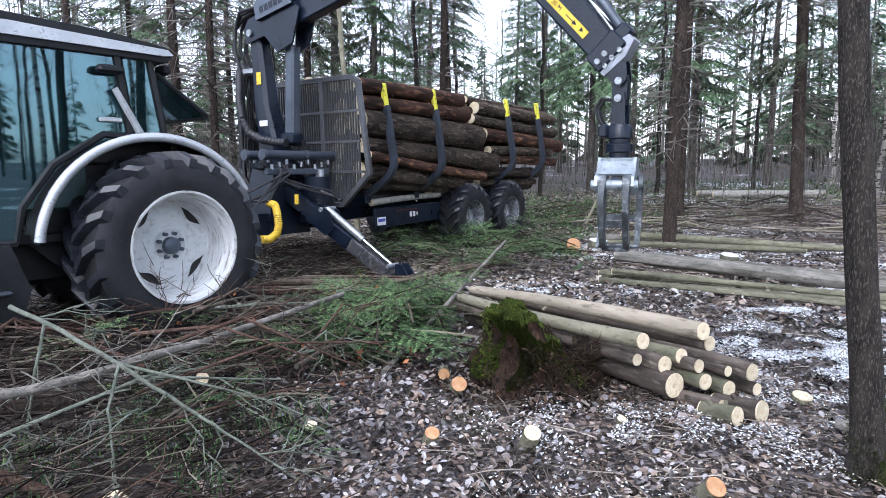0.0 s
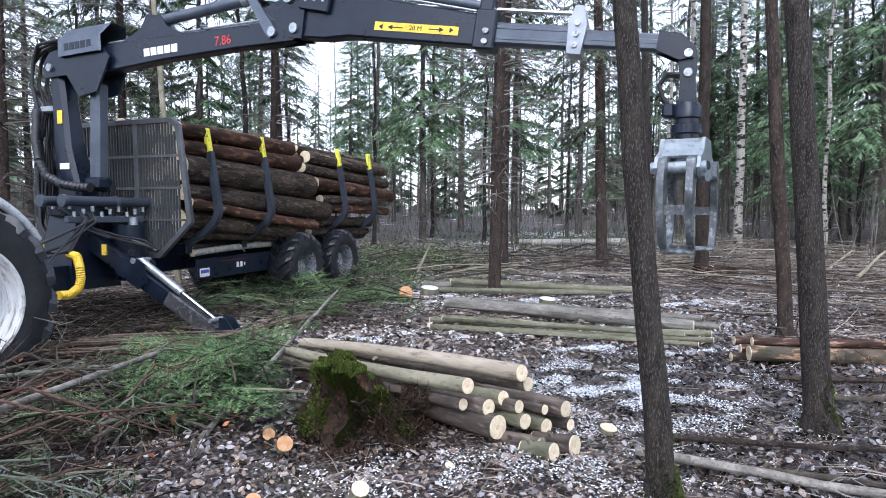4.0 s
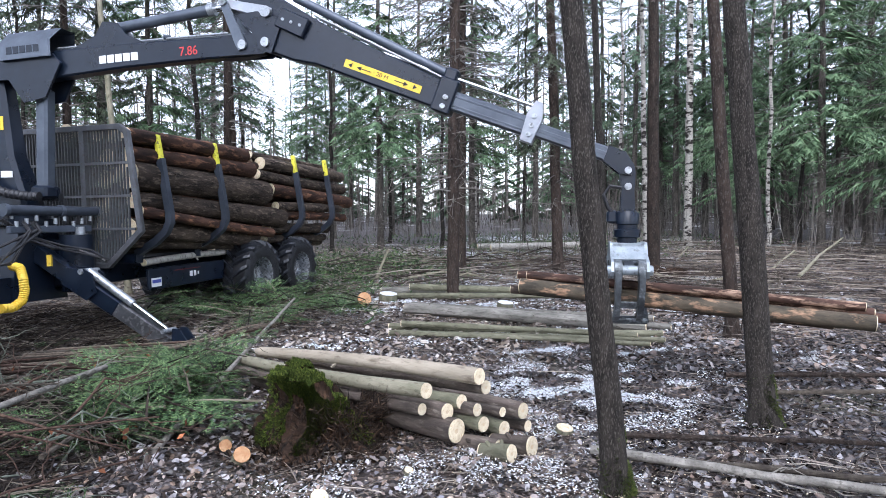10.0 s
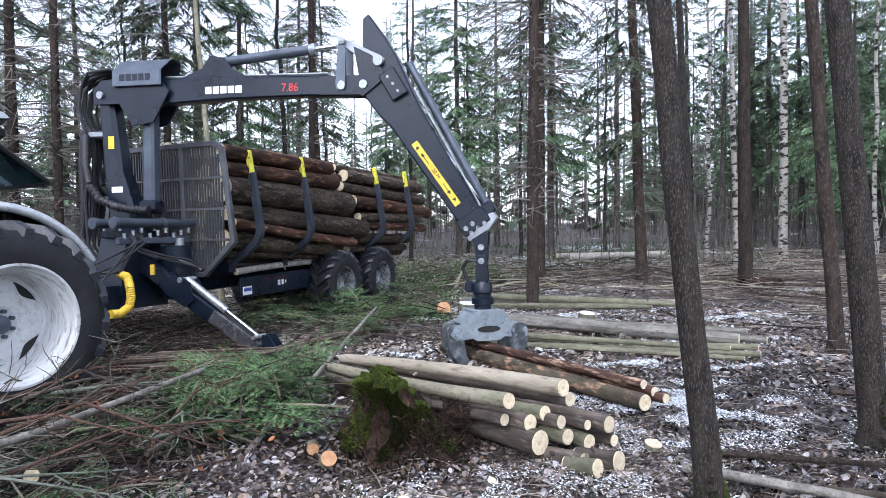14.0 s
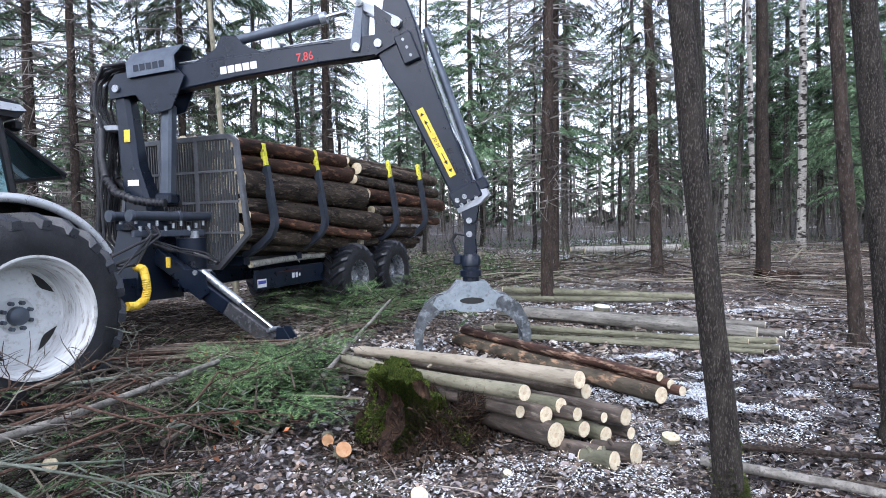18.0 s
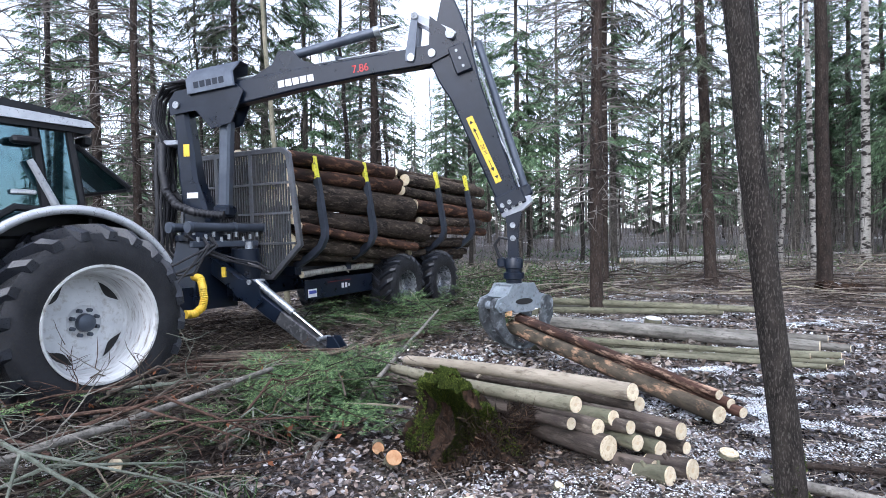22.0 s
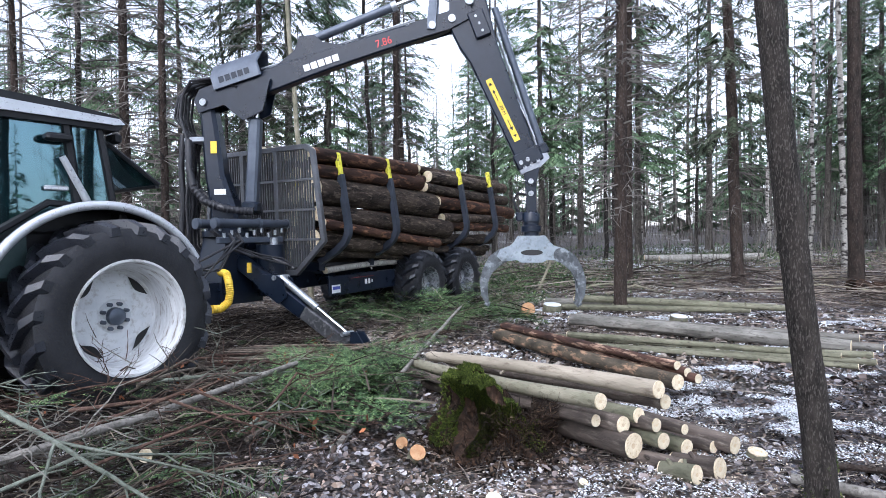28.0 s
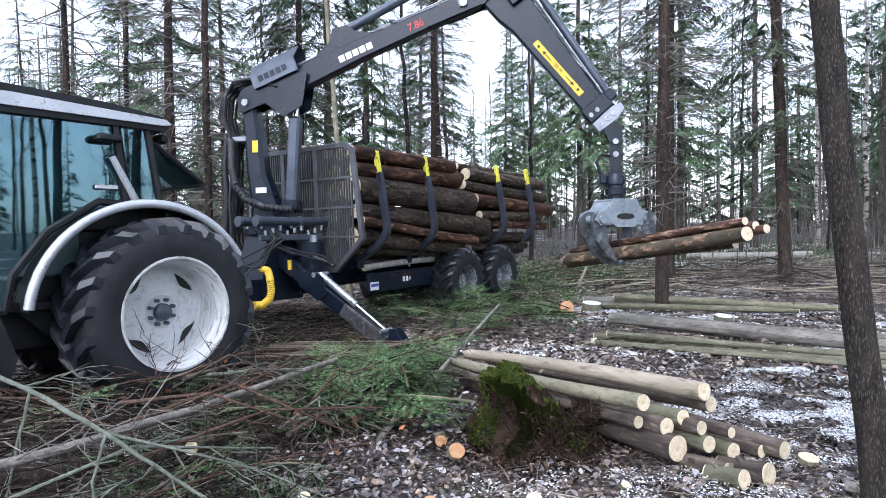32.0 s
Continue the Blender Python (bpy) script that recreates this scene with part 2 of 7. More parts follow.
NEEDLE_CUT = foliage("cut_spruce_needles", (0.022, 0.048, 0.018), (0.20, 0.28, 0.11), ((0.036, 0.07, 0.03), (0.065, 0.115, 0.048), (0.115, 0.18, 0.075)))
# twig tones lifted a little to put far haze into the colour
DEADTWIG = foliage("dead_twigs", (0.055, 0.048, 0.042), (0.23, 0.21, 0.185))
STICKS = foliage("litter_sticks", (0.010, 0.007, 0.006), (0.26, 0.22, 0.17), ((0.018, 0.012, 0.010), (0.03, 0.021, 0.016), (0.055, 0.042, 0.033)))
# pale grey stops: partly leaf tone, partly wet glints put into the colour
LEAVES = foliage("fallen_leaves", (0.010, 0.007, 0.006), (0.44, 0.41, 0.40), ((0.012, 0.009, 0.008), (0.038, 0.027, 0.021), (0.10, 0.07, 0.052), (0.19, 0.135, 0.10), (0.19, 0.185, 0.205), (0.30, 0.215, 0.155), (0.36, 0.345, 0.36)))
LEAVES.node_tree.nodes["Principled BSDF"].inputs["Roughness"].default_value = 0.3
LEAVES.node_tree.nodes["Principled BSDF"].inputs["Specular IOR Level"].default_value = 0.5
# paler leaf ramp for the far clearing
PALELEAVES = foliage("pale_leaves", (0.035, 0.026, 0.021), (0.52, 0.47, 0.41), ((0.09, 0.068, 0.053), (0.17, 0.13, 0.10), (0.26, 0.215, 0.175), (0.36, 0.32, 0.28)))
WETLEAVES = foliage("soaked_leaves", (0.008, 0.006, 0.0055), (0.30, 0.28, 0.28), ((0.010, 0.0075, 0.007), (0.018, 0.013, 0.011), (0.035, 0.025, 0.02), (0.07, 0.05, 0.04), (0.075, 0.075, 0.088), (0.12, 0.085, 0.062), (0.15, 0.145, 0.16)))
WETLEAVES.node_tree.nodes["Principled BSDF"].inputs["Roughness"].default_value = 0.25
WETLEAVES.node_tree.nodes["Principled BSDF"].inputs["Specular IOR Level"].default_value = 0.5
CHIPS = foliage("pale_wood_chips", (0.36, 0.29, 0.2), (0.66, 0.58, 0.45))


def glass_material():
    m = bpy.data.materials.new("tinted_cab_glass")
    m.use_nodes = True
    b = m.node_tree.nodes["Principled BSDF"]
    b.inputs["Base Color"].default_value = (0.03, 0.08, 0.095, 1)
    b.inputs["Roughness"].default_value = 0.02
    b.inputs["Transmission Weight"].default_value = 0.92
    b.inputs["IOR"].default_value = 2.6
    b.inputs["Specular Tint"].default_value = (0.52, 0.84, 0.95, 1)
    return m


GLASS = glass_material()


def litter_material():
    m = bpy.data.materials.new("forest_floor")
    m.use_nodes = True
    n, l = m.node_tree.nodes, m.node_tree.links
    b = n["Principled BSDF"]
    co = n.new("ShaderNodeTexCoord")
    cells = n.new("ShaderNodeTexVoronoi")
    cells.inputs["Scale"].default_value = 34
    l.new(co.outputs["Object"], cells.inputs["Vector"])
    ramp = n.new("ShaderNodeValToRGB")
    el = ramp.color_ramp.elements
    el[0].color, el[1].color = (0.012, 0.009, 0.008, 1), (0.19, 0.155, 0.135, 1)
    e2 = el.new(0.55)
    e2.color = (0.055, 0.038, 0.03, 1)
    e3 = el.new(0.8)
    e3.color = (0.10, 0.094, 0.10, 1)
    sep = n.new("ShaderNodeSeparateColor")
    l.new(cells.outputs["Color"], sep.inputs[0])
    l.new(sep.outputs[0], ramp.inputs[0])
    noise_a, noise_b, noise_c = (n.new("ShaderNodeTexNoise") for _ in range(3))
    for tex, sc, det in ((noise_a, 0.55, 6), (noise_b, 22, 4), (noise_c, 0.35, 4)):
        tex.inputs["Scale"].default_value, tex.inputs["Detail"].default_value = sc, det
        l.new(co.outputs["Object"], tex.inputs["Vector"])
    # wet snow and sawdust lie in broken patches
    add = n.new("ShaderNodeMath")
    add.operation = "MULTIPLY_ADD"
    add.inputs[1].default_value = 0.35
    l.new(noise_b.outputs[0], add.inputs[0])
    l.new(noise_a.outputs[0], add.inputs[2])
    pale = n.new("ShaderNodeValToRGB")
    pale.color_ramp.elements[0].position, pale.color_ramp.elements[1].position = 0.78, 0.84
    l.new(add.outputs[0], pale.inputs[0])
    mix = n.new("ShaderNodeMixRGB")
    mix.inputs[2].default_value = (0.55, 0.54, 0.53, 1)
    l.new(pale.outputs[0], mix.inputs[0])
    l.new(ramp.outputs[0], mix.inputs[1])
    green = n.new("ShaderNodeValToRGB")
    green.color_ramp.elements[0].position, green.color_ramp.elements[1].position = 0.56, 0.68
    l.new(noise_c.outputs[0], green.inputs[0])
    mix2 = n.new("ShaderNodeMixRGB")
    mix2.inputs[2].default_value = (0.055, 0.065, 0.022, 1)
    gm = n.new("ShaderNodeMath")
    gm.operation = "MULTIPLY"
    gm.inputs[1].default_value = 0.5
    l.new(green.outputs[0], gm.inputs[0])
    l.new(gm.outputs[0], mix2.inputs[0])
    l.new(mix.outputs[0], mix2.inputs[1])
    l.new(mix2.outputs[0], b.inputs["Base Color"])
    b.inputs["Roughness"].default_value = 0.6
    bp = n.new("ShaderNodeBump")
    bp.inputs["Strength"].default_value, bp.inputs["Distance"].default_value = 0.5, 0.02
    l.new(cells.outputs["Distance"], bp.inputs["Height"])
    l.new(bp.outputs[0], b.inputs["Normal"])
    return m


LITTER = litter_material()


# ---- mesh building ----
class Shape:
    """Collects vertices and faces of one mesh."""

    def __init__(self):
        self.v, self.f, self.m = [], [], []

    def face(self, pts, mi=0):
        k = len(self.v)
        self.v += [tuple(p) for p in pts]
        self.f.append(tuple(range(k, k + len(pts))))
        self.m.append(mi)

    def grid(self, rings, closed=True, mi=0):
        k, n = len(self.v), len(rings[0])
        for r in rings:
            self.v += [tuple(p) for p in r]
        for i in range(len(rings) - 1):
            for j in range(n if closed else n - 1):
                a, b = k + i * n + j, k + i * n + (j + 1) % n
                self.f.append((a, b, b + n, a + n))
                self.m.append(mi)
        return k

    def cap(self, ring, mi=0, flip=False):
        self.face(ring[::-1] if flip else ring, mi)

    def tube(self, pts, radii, n=6, mi=0, caps=True, capmi=None, wobble=0.0):
        pts = [Vector(p) for p in pts]
        if not hasattr(radii, "__len__"):
            radii = [radii] * len(pts)
        up, rings = None, []
        for i, p in enumerate(pts):
            d = (pts[min(i + 1, len(pts) - 1)] - pts[max(i - 1, 0)]).normalized()
            if up is None:
                up = d.orthogonal().normalized()
            else:
                up = (up - d * up.dot(d))
                up = up.normalized() if up.length > 1e-6 else d.orthogonal().normalized()
            side = d.cross(up)
            ring = []
            for j in range(n):
                a = 2 * math.pi * j / n
                r = radii[i] * (1 + wobble * random.uniform(-1, 1))
                ring.append(p + (up * math.cos(a) + side * math.sin(a)) * r)
            rings.append(ring)
        self.grid(rings, True, mi)
        if caps:
            cm = mi if capmi is None else capmi
            self.cap(rings[0], cm, True)
            self.cap(rings[-1], cm)

    def box(self, c, s, rot=None, bevel=0.0, mi=0):
        hx, hy, hz = s[0] / 2, s[1] / 2, s[2] / 2
        b = min(bevel, hx * 0.9, hy * 0.9, hz * 0.9)
        c = Vector(c)
        f = (lambda p: c + rot @ Vector(p)) if rot is not None else (lambda p: c + Vector(p))
        if b <= 0:
            q = [f((x * hx, y * hy, z * hz)) for x in (-1, 1) for y in (-1, 1) for z in (-1, 1)]
            for a in ((0, 1, 3, 2), (4, 6, 7, 5), (0, 4, 5, 1), (2, 3, 7, 6), (0, 2, 6, 4), (1, 5, 7, 3)):
                self.face([q[i] for i in a], mi)
            return
        rings = []
        for z, ins in ((-hz, b), (-hz + b, 0), (hz - b, 0), (hz, b)):
            x, y = hx - ins, hy - ins
            e = b
            rings.append([f((px, py, z)) for px, py in ((x - e, -y), (x, -y + e), (x, y - e), (x - e, y), (-x + e, y), (-x, y - e), (-x, -y + e), (-x + e, -y))])
        self.grid(rings, True, mi)
        self.cap(rings[0], mi, True)
        self.cap(rings[-1], mi)

    def plate(self, outline, thick, place=None, mi=0):
        """An outline in the xz plane, made thick along y, at a pose."""
        m = place or Matrix()
        a = [m @ Vector((x, -thick / 2, z)) for x, z in outline]
        b = [m @ Vector((x, thick / 2, z)) for x, z in outline]
        self.grid([a, b], True, mi)
        self.cap(a, mi)
        self.cap(b, mi, True)

    def lathe(self, profile, n=32, place=None, mi=0, closed=False):
        """Radius and height pairs turned round the local y axis."""
        m = place or Matrix()
        rings = [[m @ Vector((r * math.cos(2 * math.pi * j / n), y, r * math.sin(2 * math.pi * j / n))) for j in range(n)] for r, y in profile]
        if closed:
            rings.append(rings[0])
        self.grid(rings, True, mi)

    def mesh(self, name, mats, smooth=False):
        me = bpy.data.meshes.new(name)
        me.from_pydata(self.v, [], self.f)
        for mat in mats if isinstance(mats, (list, tuple)) else [mats]:
            me.materials.append(mat)
        me.polygons.foreach_set("material_index", self.m)
        if smooth:
            me.polygons.foreach_set("use_smooth", [True] * len(self.f))
        me.validate()
        return me


def smooth_sides(me, limit=40):
    """Smooth shading with sharp edges kept where faces meet at an angle."""
    bm = bmesh.new()
    bm.from_mesh(me)
    bmesh.ops.remove_doubles(bm, verts=bm.verts, dist=0.0005)
    bmesh.ops.recalc_face_normals(bm, faces=bm.faces)
    for fc in bm.faces:
        fc.smooth = True
    for ed in bm.edges:
        ed.smooth = len(ed.link_faces) == 2 and ed.calc_face_angle(0) < radians(limit)
    bm.to_mesh(me)
    bm.free()


def part(name, shape, mats, parent=None, label="", at=None, soft=True):
    me = shape.mesh(name, mats)
    if soft:
        smooth_sides(me)
    ob = new(name, me)
    if parent is not None:
        ob.parent = parent
    if at is not None:
        ob.matrix_basis = at
    return tagged(ob, label)


def thing(name, m, label, category, group="", kind=""):
    ob = new(name)
    ob.matrix_basis = m
    ob.empty_display_size = 0.2
    return tagged(ob, label, category, group, kind)


def height(x, y):
    """The ground: level near the camera, rising gently beyond nine metres."""
    r = math.hypot(x - 0.58, y - 0.18)
    k = min(r, 70) - 9
    return 0.02 * (k + math.sqrt(k * k + 4)) - 0.0044 + 0.035 * noise.noise((x * 0.6, y * 0.6, 3.0)) * min(1, r / 6)


# ---- ground ----
def build_ground():
    s = Shape()
    radii = [0.0] + [0.25 * i for i in range(1, 60)] + [15 + 0.8 * i for i in range(60)] + [64, 75, 95, 140, 220, 400, 900, 2500]
    n = 200
    rings = []
    for r in radii:
        ring = []
        for j in range(n):
            a = 2 * math.pi * j / n
            x, y = 0.6 + max(r, 0.01) * math.cos(a), 0.2 + max(r, 0.01) * math.sin(a)
            bump = 0.05 * noise.noise((x * 1.7, y * 1.7, 0)) + 0.03 * noise.noise((x * 4.3, y * 4.3, 5)) if r < 64 else 0
            ring.append((x, y, height(x, y) + bump - 0.02))
        rings.append(ring)
    s.grid(rings)
    ob = part("ground", s, LITTER, soft=False)
    for p in ob.data.polygons:
        p.use_smooth = True
    tagged(ob, "wet forest floor of brown leaves with patches of snow", "ground", kind="structure")


build_ground()


# ---- logs ----
def log_thing(name, a, b, ra, rb, bark, cut, label, group, bend=0.0, n=14, stubs=0):
    """A felled stem from end a to end b: bark mantle and two sawn faces."""
    a, b = Vector(a), Vector(b)
    length = (b - a).length
    body = Shape()
    k = 9
    side = Vector((random.uniform(-1, 1), random.uniform(-1, 1), 0)) * bend * length
    pts, radii = [], []
    for i in range(k):
        t = i / (k - 1)
        p = Vector((0, 0, length * t)) + side * (4 * t * (1 - t)) * 0.25
        pts.append(p)
        radii.append((ra + (rb - ra) * t) * (1 + random.uniform(-0.03, 0.03)))
    body.tube(pts, radii, n, caps=False, wobble=0.025)
    turn = (b - a).to_track_quat("Z", "Y").to_matrix().to_4x4()
    ob = thing(name, Matrix.Translation(a) @ turn, label, "log", group)
    part("bark", body, bark, ob)
    for end, p, r, d in ((0, pts[0], radii[0], -1), (1, pts[-1], radii[-1], 1)):
        face = Shape()
        face.tube([p + Vector((0, 0, d * -0.012)), p + Vector((0, 0, d * 0.006))], [r * 0.965, r * 0.955], n)
        part("sawn_end", face, cut, ob, "pale sawn end face with rings")
        if r > 0.045:
            core = Shape()
            core.tube([p + Vector((r * 0.08, 0, d * 0.004)), p + Vector((r * 0.08, 0, d * 0.008))], [r * 0.22, r * 0.2], 8)
            part("heartwood", core, CUT_DARK, ob)
    for i in range(stubs):
        t = random.uniform(0.1, 0.9)
        ang = random.uniform(0, 6.28)
        st = Shape()
        rr = ra + (rb - ra) * t
        d = Vector((math.cos(ang), math.sin(ang), 0.4))
        st.tube([Vector((0, 0, length * t)) + d * rr * 0.7, Vector((0, 0, length * t)) + d * (rr + 0.03)], [0.016, 0.012], 6)
        part("branch_stub", st, bark, ob)
    return ob


CUT_DARK = material("brown_heartwood", (0.55, 0.41, 0.25), (0.66, 0.53, 0.36), 0.8, 0, 14, bump=0.2)


# ---- trailer ----
TRAILER_YAW = 31.0
TRAILER = pose(0.17, 11.77, 0.10, 0, -1.1, 90 - TRAILER_YAW)


def lugged_tyre(radius, width, rim, lugs, lug_h, parent, at, mats=(RUBBER,)):
    """A tyre with raised diagonal bars; the axle is the local y axis."""
    s = Shape()
    w, R = width / 2, radius - lug_h
    prof = [(rim, -w * 0.80), (rim * 1.05, -w * 0.93), (rim + (R - rim) * 0.35, -w * 1.0), (rim + (R - rim) * 0.75, -w * 0.97), (R * 0.985, -w * 0.84), (R, -w * 0.45), (R * 1.004, 0), (R, w * 0.45), (R * 0.985, w * 0.84), (rim + (R - rim) * 0.75, w * 0.97), (rim + (R - rim) * 0.35, w), (rim * 1.05, w * 0.93), (rim, w * 0.80)]
    s.lathe(prof, 56)
    tyre = part("tyre", s, mats[0], parent, "black muddy tyre with deep lugs", at)
    for side in (-1, 1):
        for i in range(lugs):
            a0 = 2 * math.pi * (i + (0.5 if side > 0 else 0)) / lugs
            lug = Shape()
            rings = []
            half = math.pi * 0.38 / lugs
            for t in (0.0, 0.3, 0.7, 1.0):
                y = side * w * (0.02 + 0.96 * t)
                a = a0 + (1 - t) * 2 * math.pi * 0.95 / lugs
                drop = 0.0 if t < 0.9 else 0.03 * (R - rim) + lug_h * 0.35
                top, low = radius - drop - (0.0 if t < 0.8 else lug_h * 0.4), R * 0.975 - drop * 1.3
                rings.append([(low * math.cos(a - half), y, low * math.sin(a - half)), (top * math.cos(a - half * 0.7), y, top * math.sin(a - half * 0.7)), (top * math.cos(a + half * 0.7), y, top * math.sin(a + half * 0.7)), (low * math.cos(a + half), y, low * math.sin(a + half))])
            lug.grid(rings, True)
            lug.cap(rings[0], 0, True)
            lug.cap(rings[-1])
            part("tread_lug", lug, RUBBER_LUG, parent, "", at, soft=False)
    return tyre


RUBBER_LUG = material("worn_rubber_lug", (0.013, 0.015, 0.02), (0.028, 0.031, 0.04), 0.3, 0.0, 5, bump=0.2, detail=50, c3=(0.012, 0.012, 0.013))


def text_part(words, size, place, mat, parent, name="lettering", thick=0.002):
    cu = bpy.data.curves.new(name, "FONT")
    cu.body, cu.size, cu.extrude, cu.align_x, cu.align_y = words, size, thick, "CENTER", "CENTER"
    ob = new(name, cu)
    dg = bpy.context.evaluated_depsgraph_get()
    me = bpy.data.meshes.new_from_object(ob.evaluated_get(dg))
    bpy.data.objects.remove(ob)
    me.materials.clear()
    me.materials.append(mat)
    t = new(name, me)
    t.parent = parent
    t.matrix_basis = place
    return t


def build_trailer():
    tr = thing("forwarder_trailer", TRAILER, "dark grey timber trailer with loaded bunks standing on spruce boughs", "trailer")
    # chassis: central beam, drawbar, cross bunks
    beam = Shape()
    beam.box((0.05, 1.15, 0.86), (6.9, 0.34, 0.3), bevel=0.015)
    part("chassis_beam", beam, STEEL, tr)
    bar = Shape()
    bar.tube([(-3.2, 1.15, 0.86), (-4.6, 1.15, 0.72), (-5.4, 1.15, 0.62)], [0.13, 0.11, 0.08], 8)
    part("drawbar", bar, STEEL, tr)
    board = Shape()
    board.box((-1.45, 0.42, 0.75), (1.75, 0.05, 0.32), bevel=0.01)
    sk = part("side_panel", board, STEEL, tr, "dark panel with worn lettering")
    bar2 = Shape()
    bar2.box((-1.5, 0.391, 0.84), (0.6, 0.006, 0.012))
    part("red_bar", bar2, RED_DULL, sk)
    bar3 = Shape()
    for i, (x, w) in enumerate(((-1.42, 0.06), (-1.33, 0.05), (-1.25, 0.03))):
        bar3.box((x, 0.391, 0.755), (w, 0.006, 0.085 if i < 2 else 0.05))
    part("white_bar", bar3, LETTER, sk)
    st = Shape()
    st.box((-2.18, 0.391, 0.70), (0.2, 0.006, 0.13))
    part("sticker", st, LETTER, sk)
    st = Shape()
    st.box((-2.18, 0.386, 0.715), (0.17, 0.004, 0.05))
    part("blue_stripe", st, BLUE, sk)
    # wheels
    for side, y in ((1, 0.27), (-1, 2.03)):
        for x in (0.05, 1.43):
            wheel = thing("wheel", pose(x, y, 0.6), "", "")
            wheel.parent = tr
            lugged_tyre(0.62, 0.54, 0.30, 18, 0.06, wheel, Matrix())
            rim = Shape()
            d = -side
            rim.lathe([(0.305, d * 0.225), (0.315, d * 0.24), (0.295, d * 0.235), (0.275, d * 0.12), (0.26, d * 0.0), (0.14, d * 0.03), (0.13, d * 0.10), (0.06, d * 0.11), (0.001, d * 0.11)], 32)
            rm = part("rim", rim, RIMSTEEL, wheel, "silver steel rim with dirt")
            for i in range(8):
                a = math.pi * i / 4
                nut = Shape()
                nut.tube([(0.2 * math.cos(a), d * 0.03, 0.2 * math.sin(a)), (0.2 * math.cos(a), d * 0.075, 0.2 * math.sin(a))], 0.016, 6)
                part("wheel_nut", nut, STEEL2, wheel)
    bog = Shape()
    for y in (0.6, 1.7):
        bog.plate([(-0.2, 0.45), (0.4, 0.72), (1.08, 0.72), (1.68, 0.45), (1.68, 0.68), (1.04, 0.95), (0.44, 0.95), (-0.2, 0.68)], 0.16, pose(0, y, 0))
    part("bogie_beam", bog, STEEL, tr)
    # bunks and stakes: foot of the stake curves in below the load
    for x in (-2.36, -1.1, 1.34, 2.64):
        cross = Shape()
        cross.box((x, 1.15, 1.07), (0.14, 1.3, 0.14), bevel=0.01)
        bunk = part("bunk", cross, STEEL, tr)
        for s_, y0 in ((-1, 0.0), (1, 2.3)):
            stake = Shape()
            path = [(y0 - s_ * 0.55, 1.14), (y0 - s_ * 0.20, 1.32), (y0 - s_ * 0.02, 1.46), (y0 + s_ * 0.055, 1.60), (y0 + s_ * 0.055, 1.72), (y0 - s_ * 0.07, 2.50)]
            rings = []
            for i, (y, z) in enumerate(path):
                w = 0.05 - 0.002 * i
                dy, dz = (path[min(i + 1, 5)][0] - path[max(i - 1, 0)][0]), (path[min(i + 1, 5)][1] - path[max(i - 1, 0)][1])
                L = math.hypot(dy, dz)
                ny, nz = dz / L * 0.05, -dy / L * 0.05
                rings.append([(x - w, y - ny, z - nz), (x + w, y - ny, z - nz), (x + w, y + ny, z + nz), (x - w, y + ny, z + nz)])
            stake.grid(rings)
            stake.cap(rings[0], 0, True)
            stake.cap(rings[-1])
            stp = part("stake", stake, STAKE, tr, "curved grey steel stake")
            tip = Shape()
            tip.box((x, y0 - s_ * 0.097, 2.66), (0.085, 0.075, 0.36), Euler((s_ * 0.16, 0, 0)).to_matrix(), bevel=0.012)
            part("stake_tip", tip, YELLOW2, stp, "yellow painted stake tip")
    # headboard: six-sided frame with vertical slats
    hx = -2.99
    out = [(0.04, 2.80), (-0.13, 1.50), (0.42, 1.02), (1.88, 1.02), (2.43, 1.50), (2.26, 2.80), (2.14, 2.88), (0.16, 2.88)]
    hb = thing("headboard", Matrix(), "", "")
    hb.parent = tr
    for i in range(8):
        a, b = out[i], out[(i + 1) % 8]
        s = Shape()
        L = math.hypot(b[0] - a[0], b[1] - a[1])
        ang = math.atan2(b[1] - a[1], b[0] - a[0])
        s.box((hx, (a[0] + b[0]) / 2, (a[1] + b[1]) / 2), (0.07, L + 0.04, 0.075), Euler((ang, 0, 0)).to_matrix(), bevel=0.006)
        part("frame_bar", s, HEADGREY, hb)
    for y in (0.78, 1.52):
        s = Shape()
        s.box((hx - 0.004, y, 1.95), (0.08, 0.085, 1.80), bevel=0.006)
        part("frame_post", s, HEADGREY, hb)

    def span(y):
        lo = 1.02 if 0.42 <= y <= 1.88 else 1.02 + (0.48 * (0.42 - y) / 0.5 if y < 0.42 else 0.48 * (y - 1.88) / 0.5)
        hi = 2.88 if 0.14 <= y <= 2.16 else (1.55 + (min(y, 2.3 - y) + 0.08) / 0.2 * 1.15 if min(y, 2.3 - y) < 0.11 else 2.74)
        return lo, hi

    y = 0.06
    while y < 2.26:
        if min(abs(y - 0.78), abs(y - 1.52)) > 0.055:
            lo, hi = span(y)
            s = Shape()
            s.box((hx, y, (lo + hi) / 2), (0.032, 0.014, hi - lo - 0.03))
            part("slat", s, HEADGREY, hb)
        y += 0.052
    for z in (1.52, 1.96, 2.4):
        s = Shape()
        s.box((hx - 0.028, 1.15, z), (0.018, 2.30 if z > 1.6 else 2.42, 0.035))
        part("cross_bar", s, HEADGREY, hb)
    tank = Shape()
    tank.tube([(-3.32, 0.62, 0.72), (-3.32, 0.62, 1.46)], 0.2, 18)
    part("oil_tank", tank, STEEL, tr, "black cylindrical oil tank")
    cap = Shape()
    cap.tube([(-3.32, 0.55, 1.46), (-3.32, 0.55, 1.56)], [0.06, 0.055], 12)
    part("filler_cap", cap, GALV, tr)
    return tr


build_trailer()


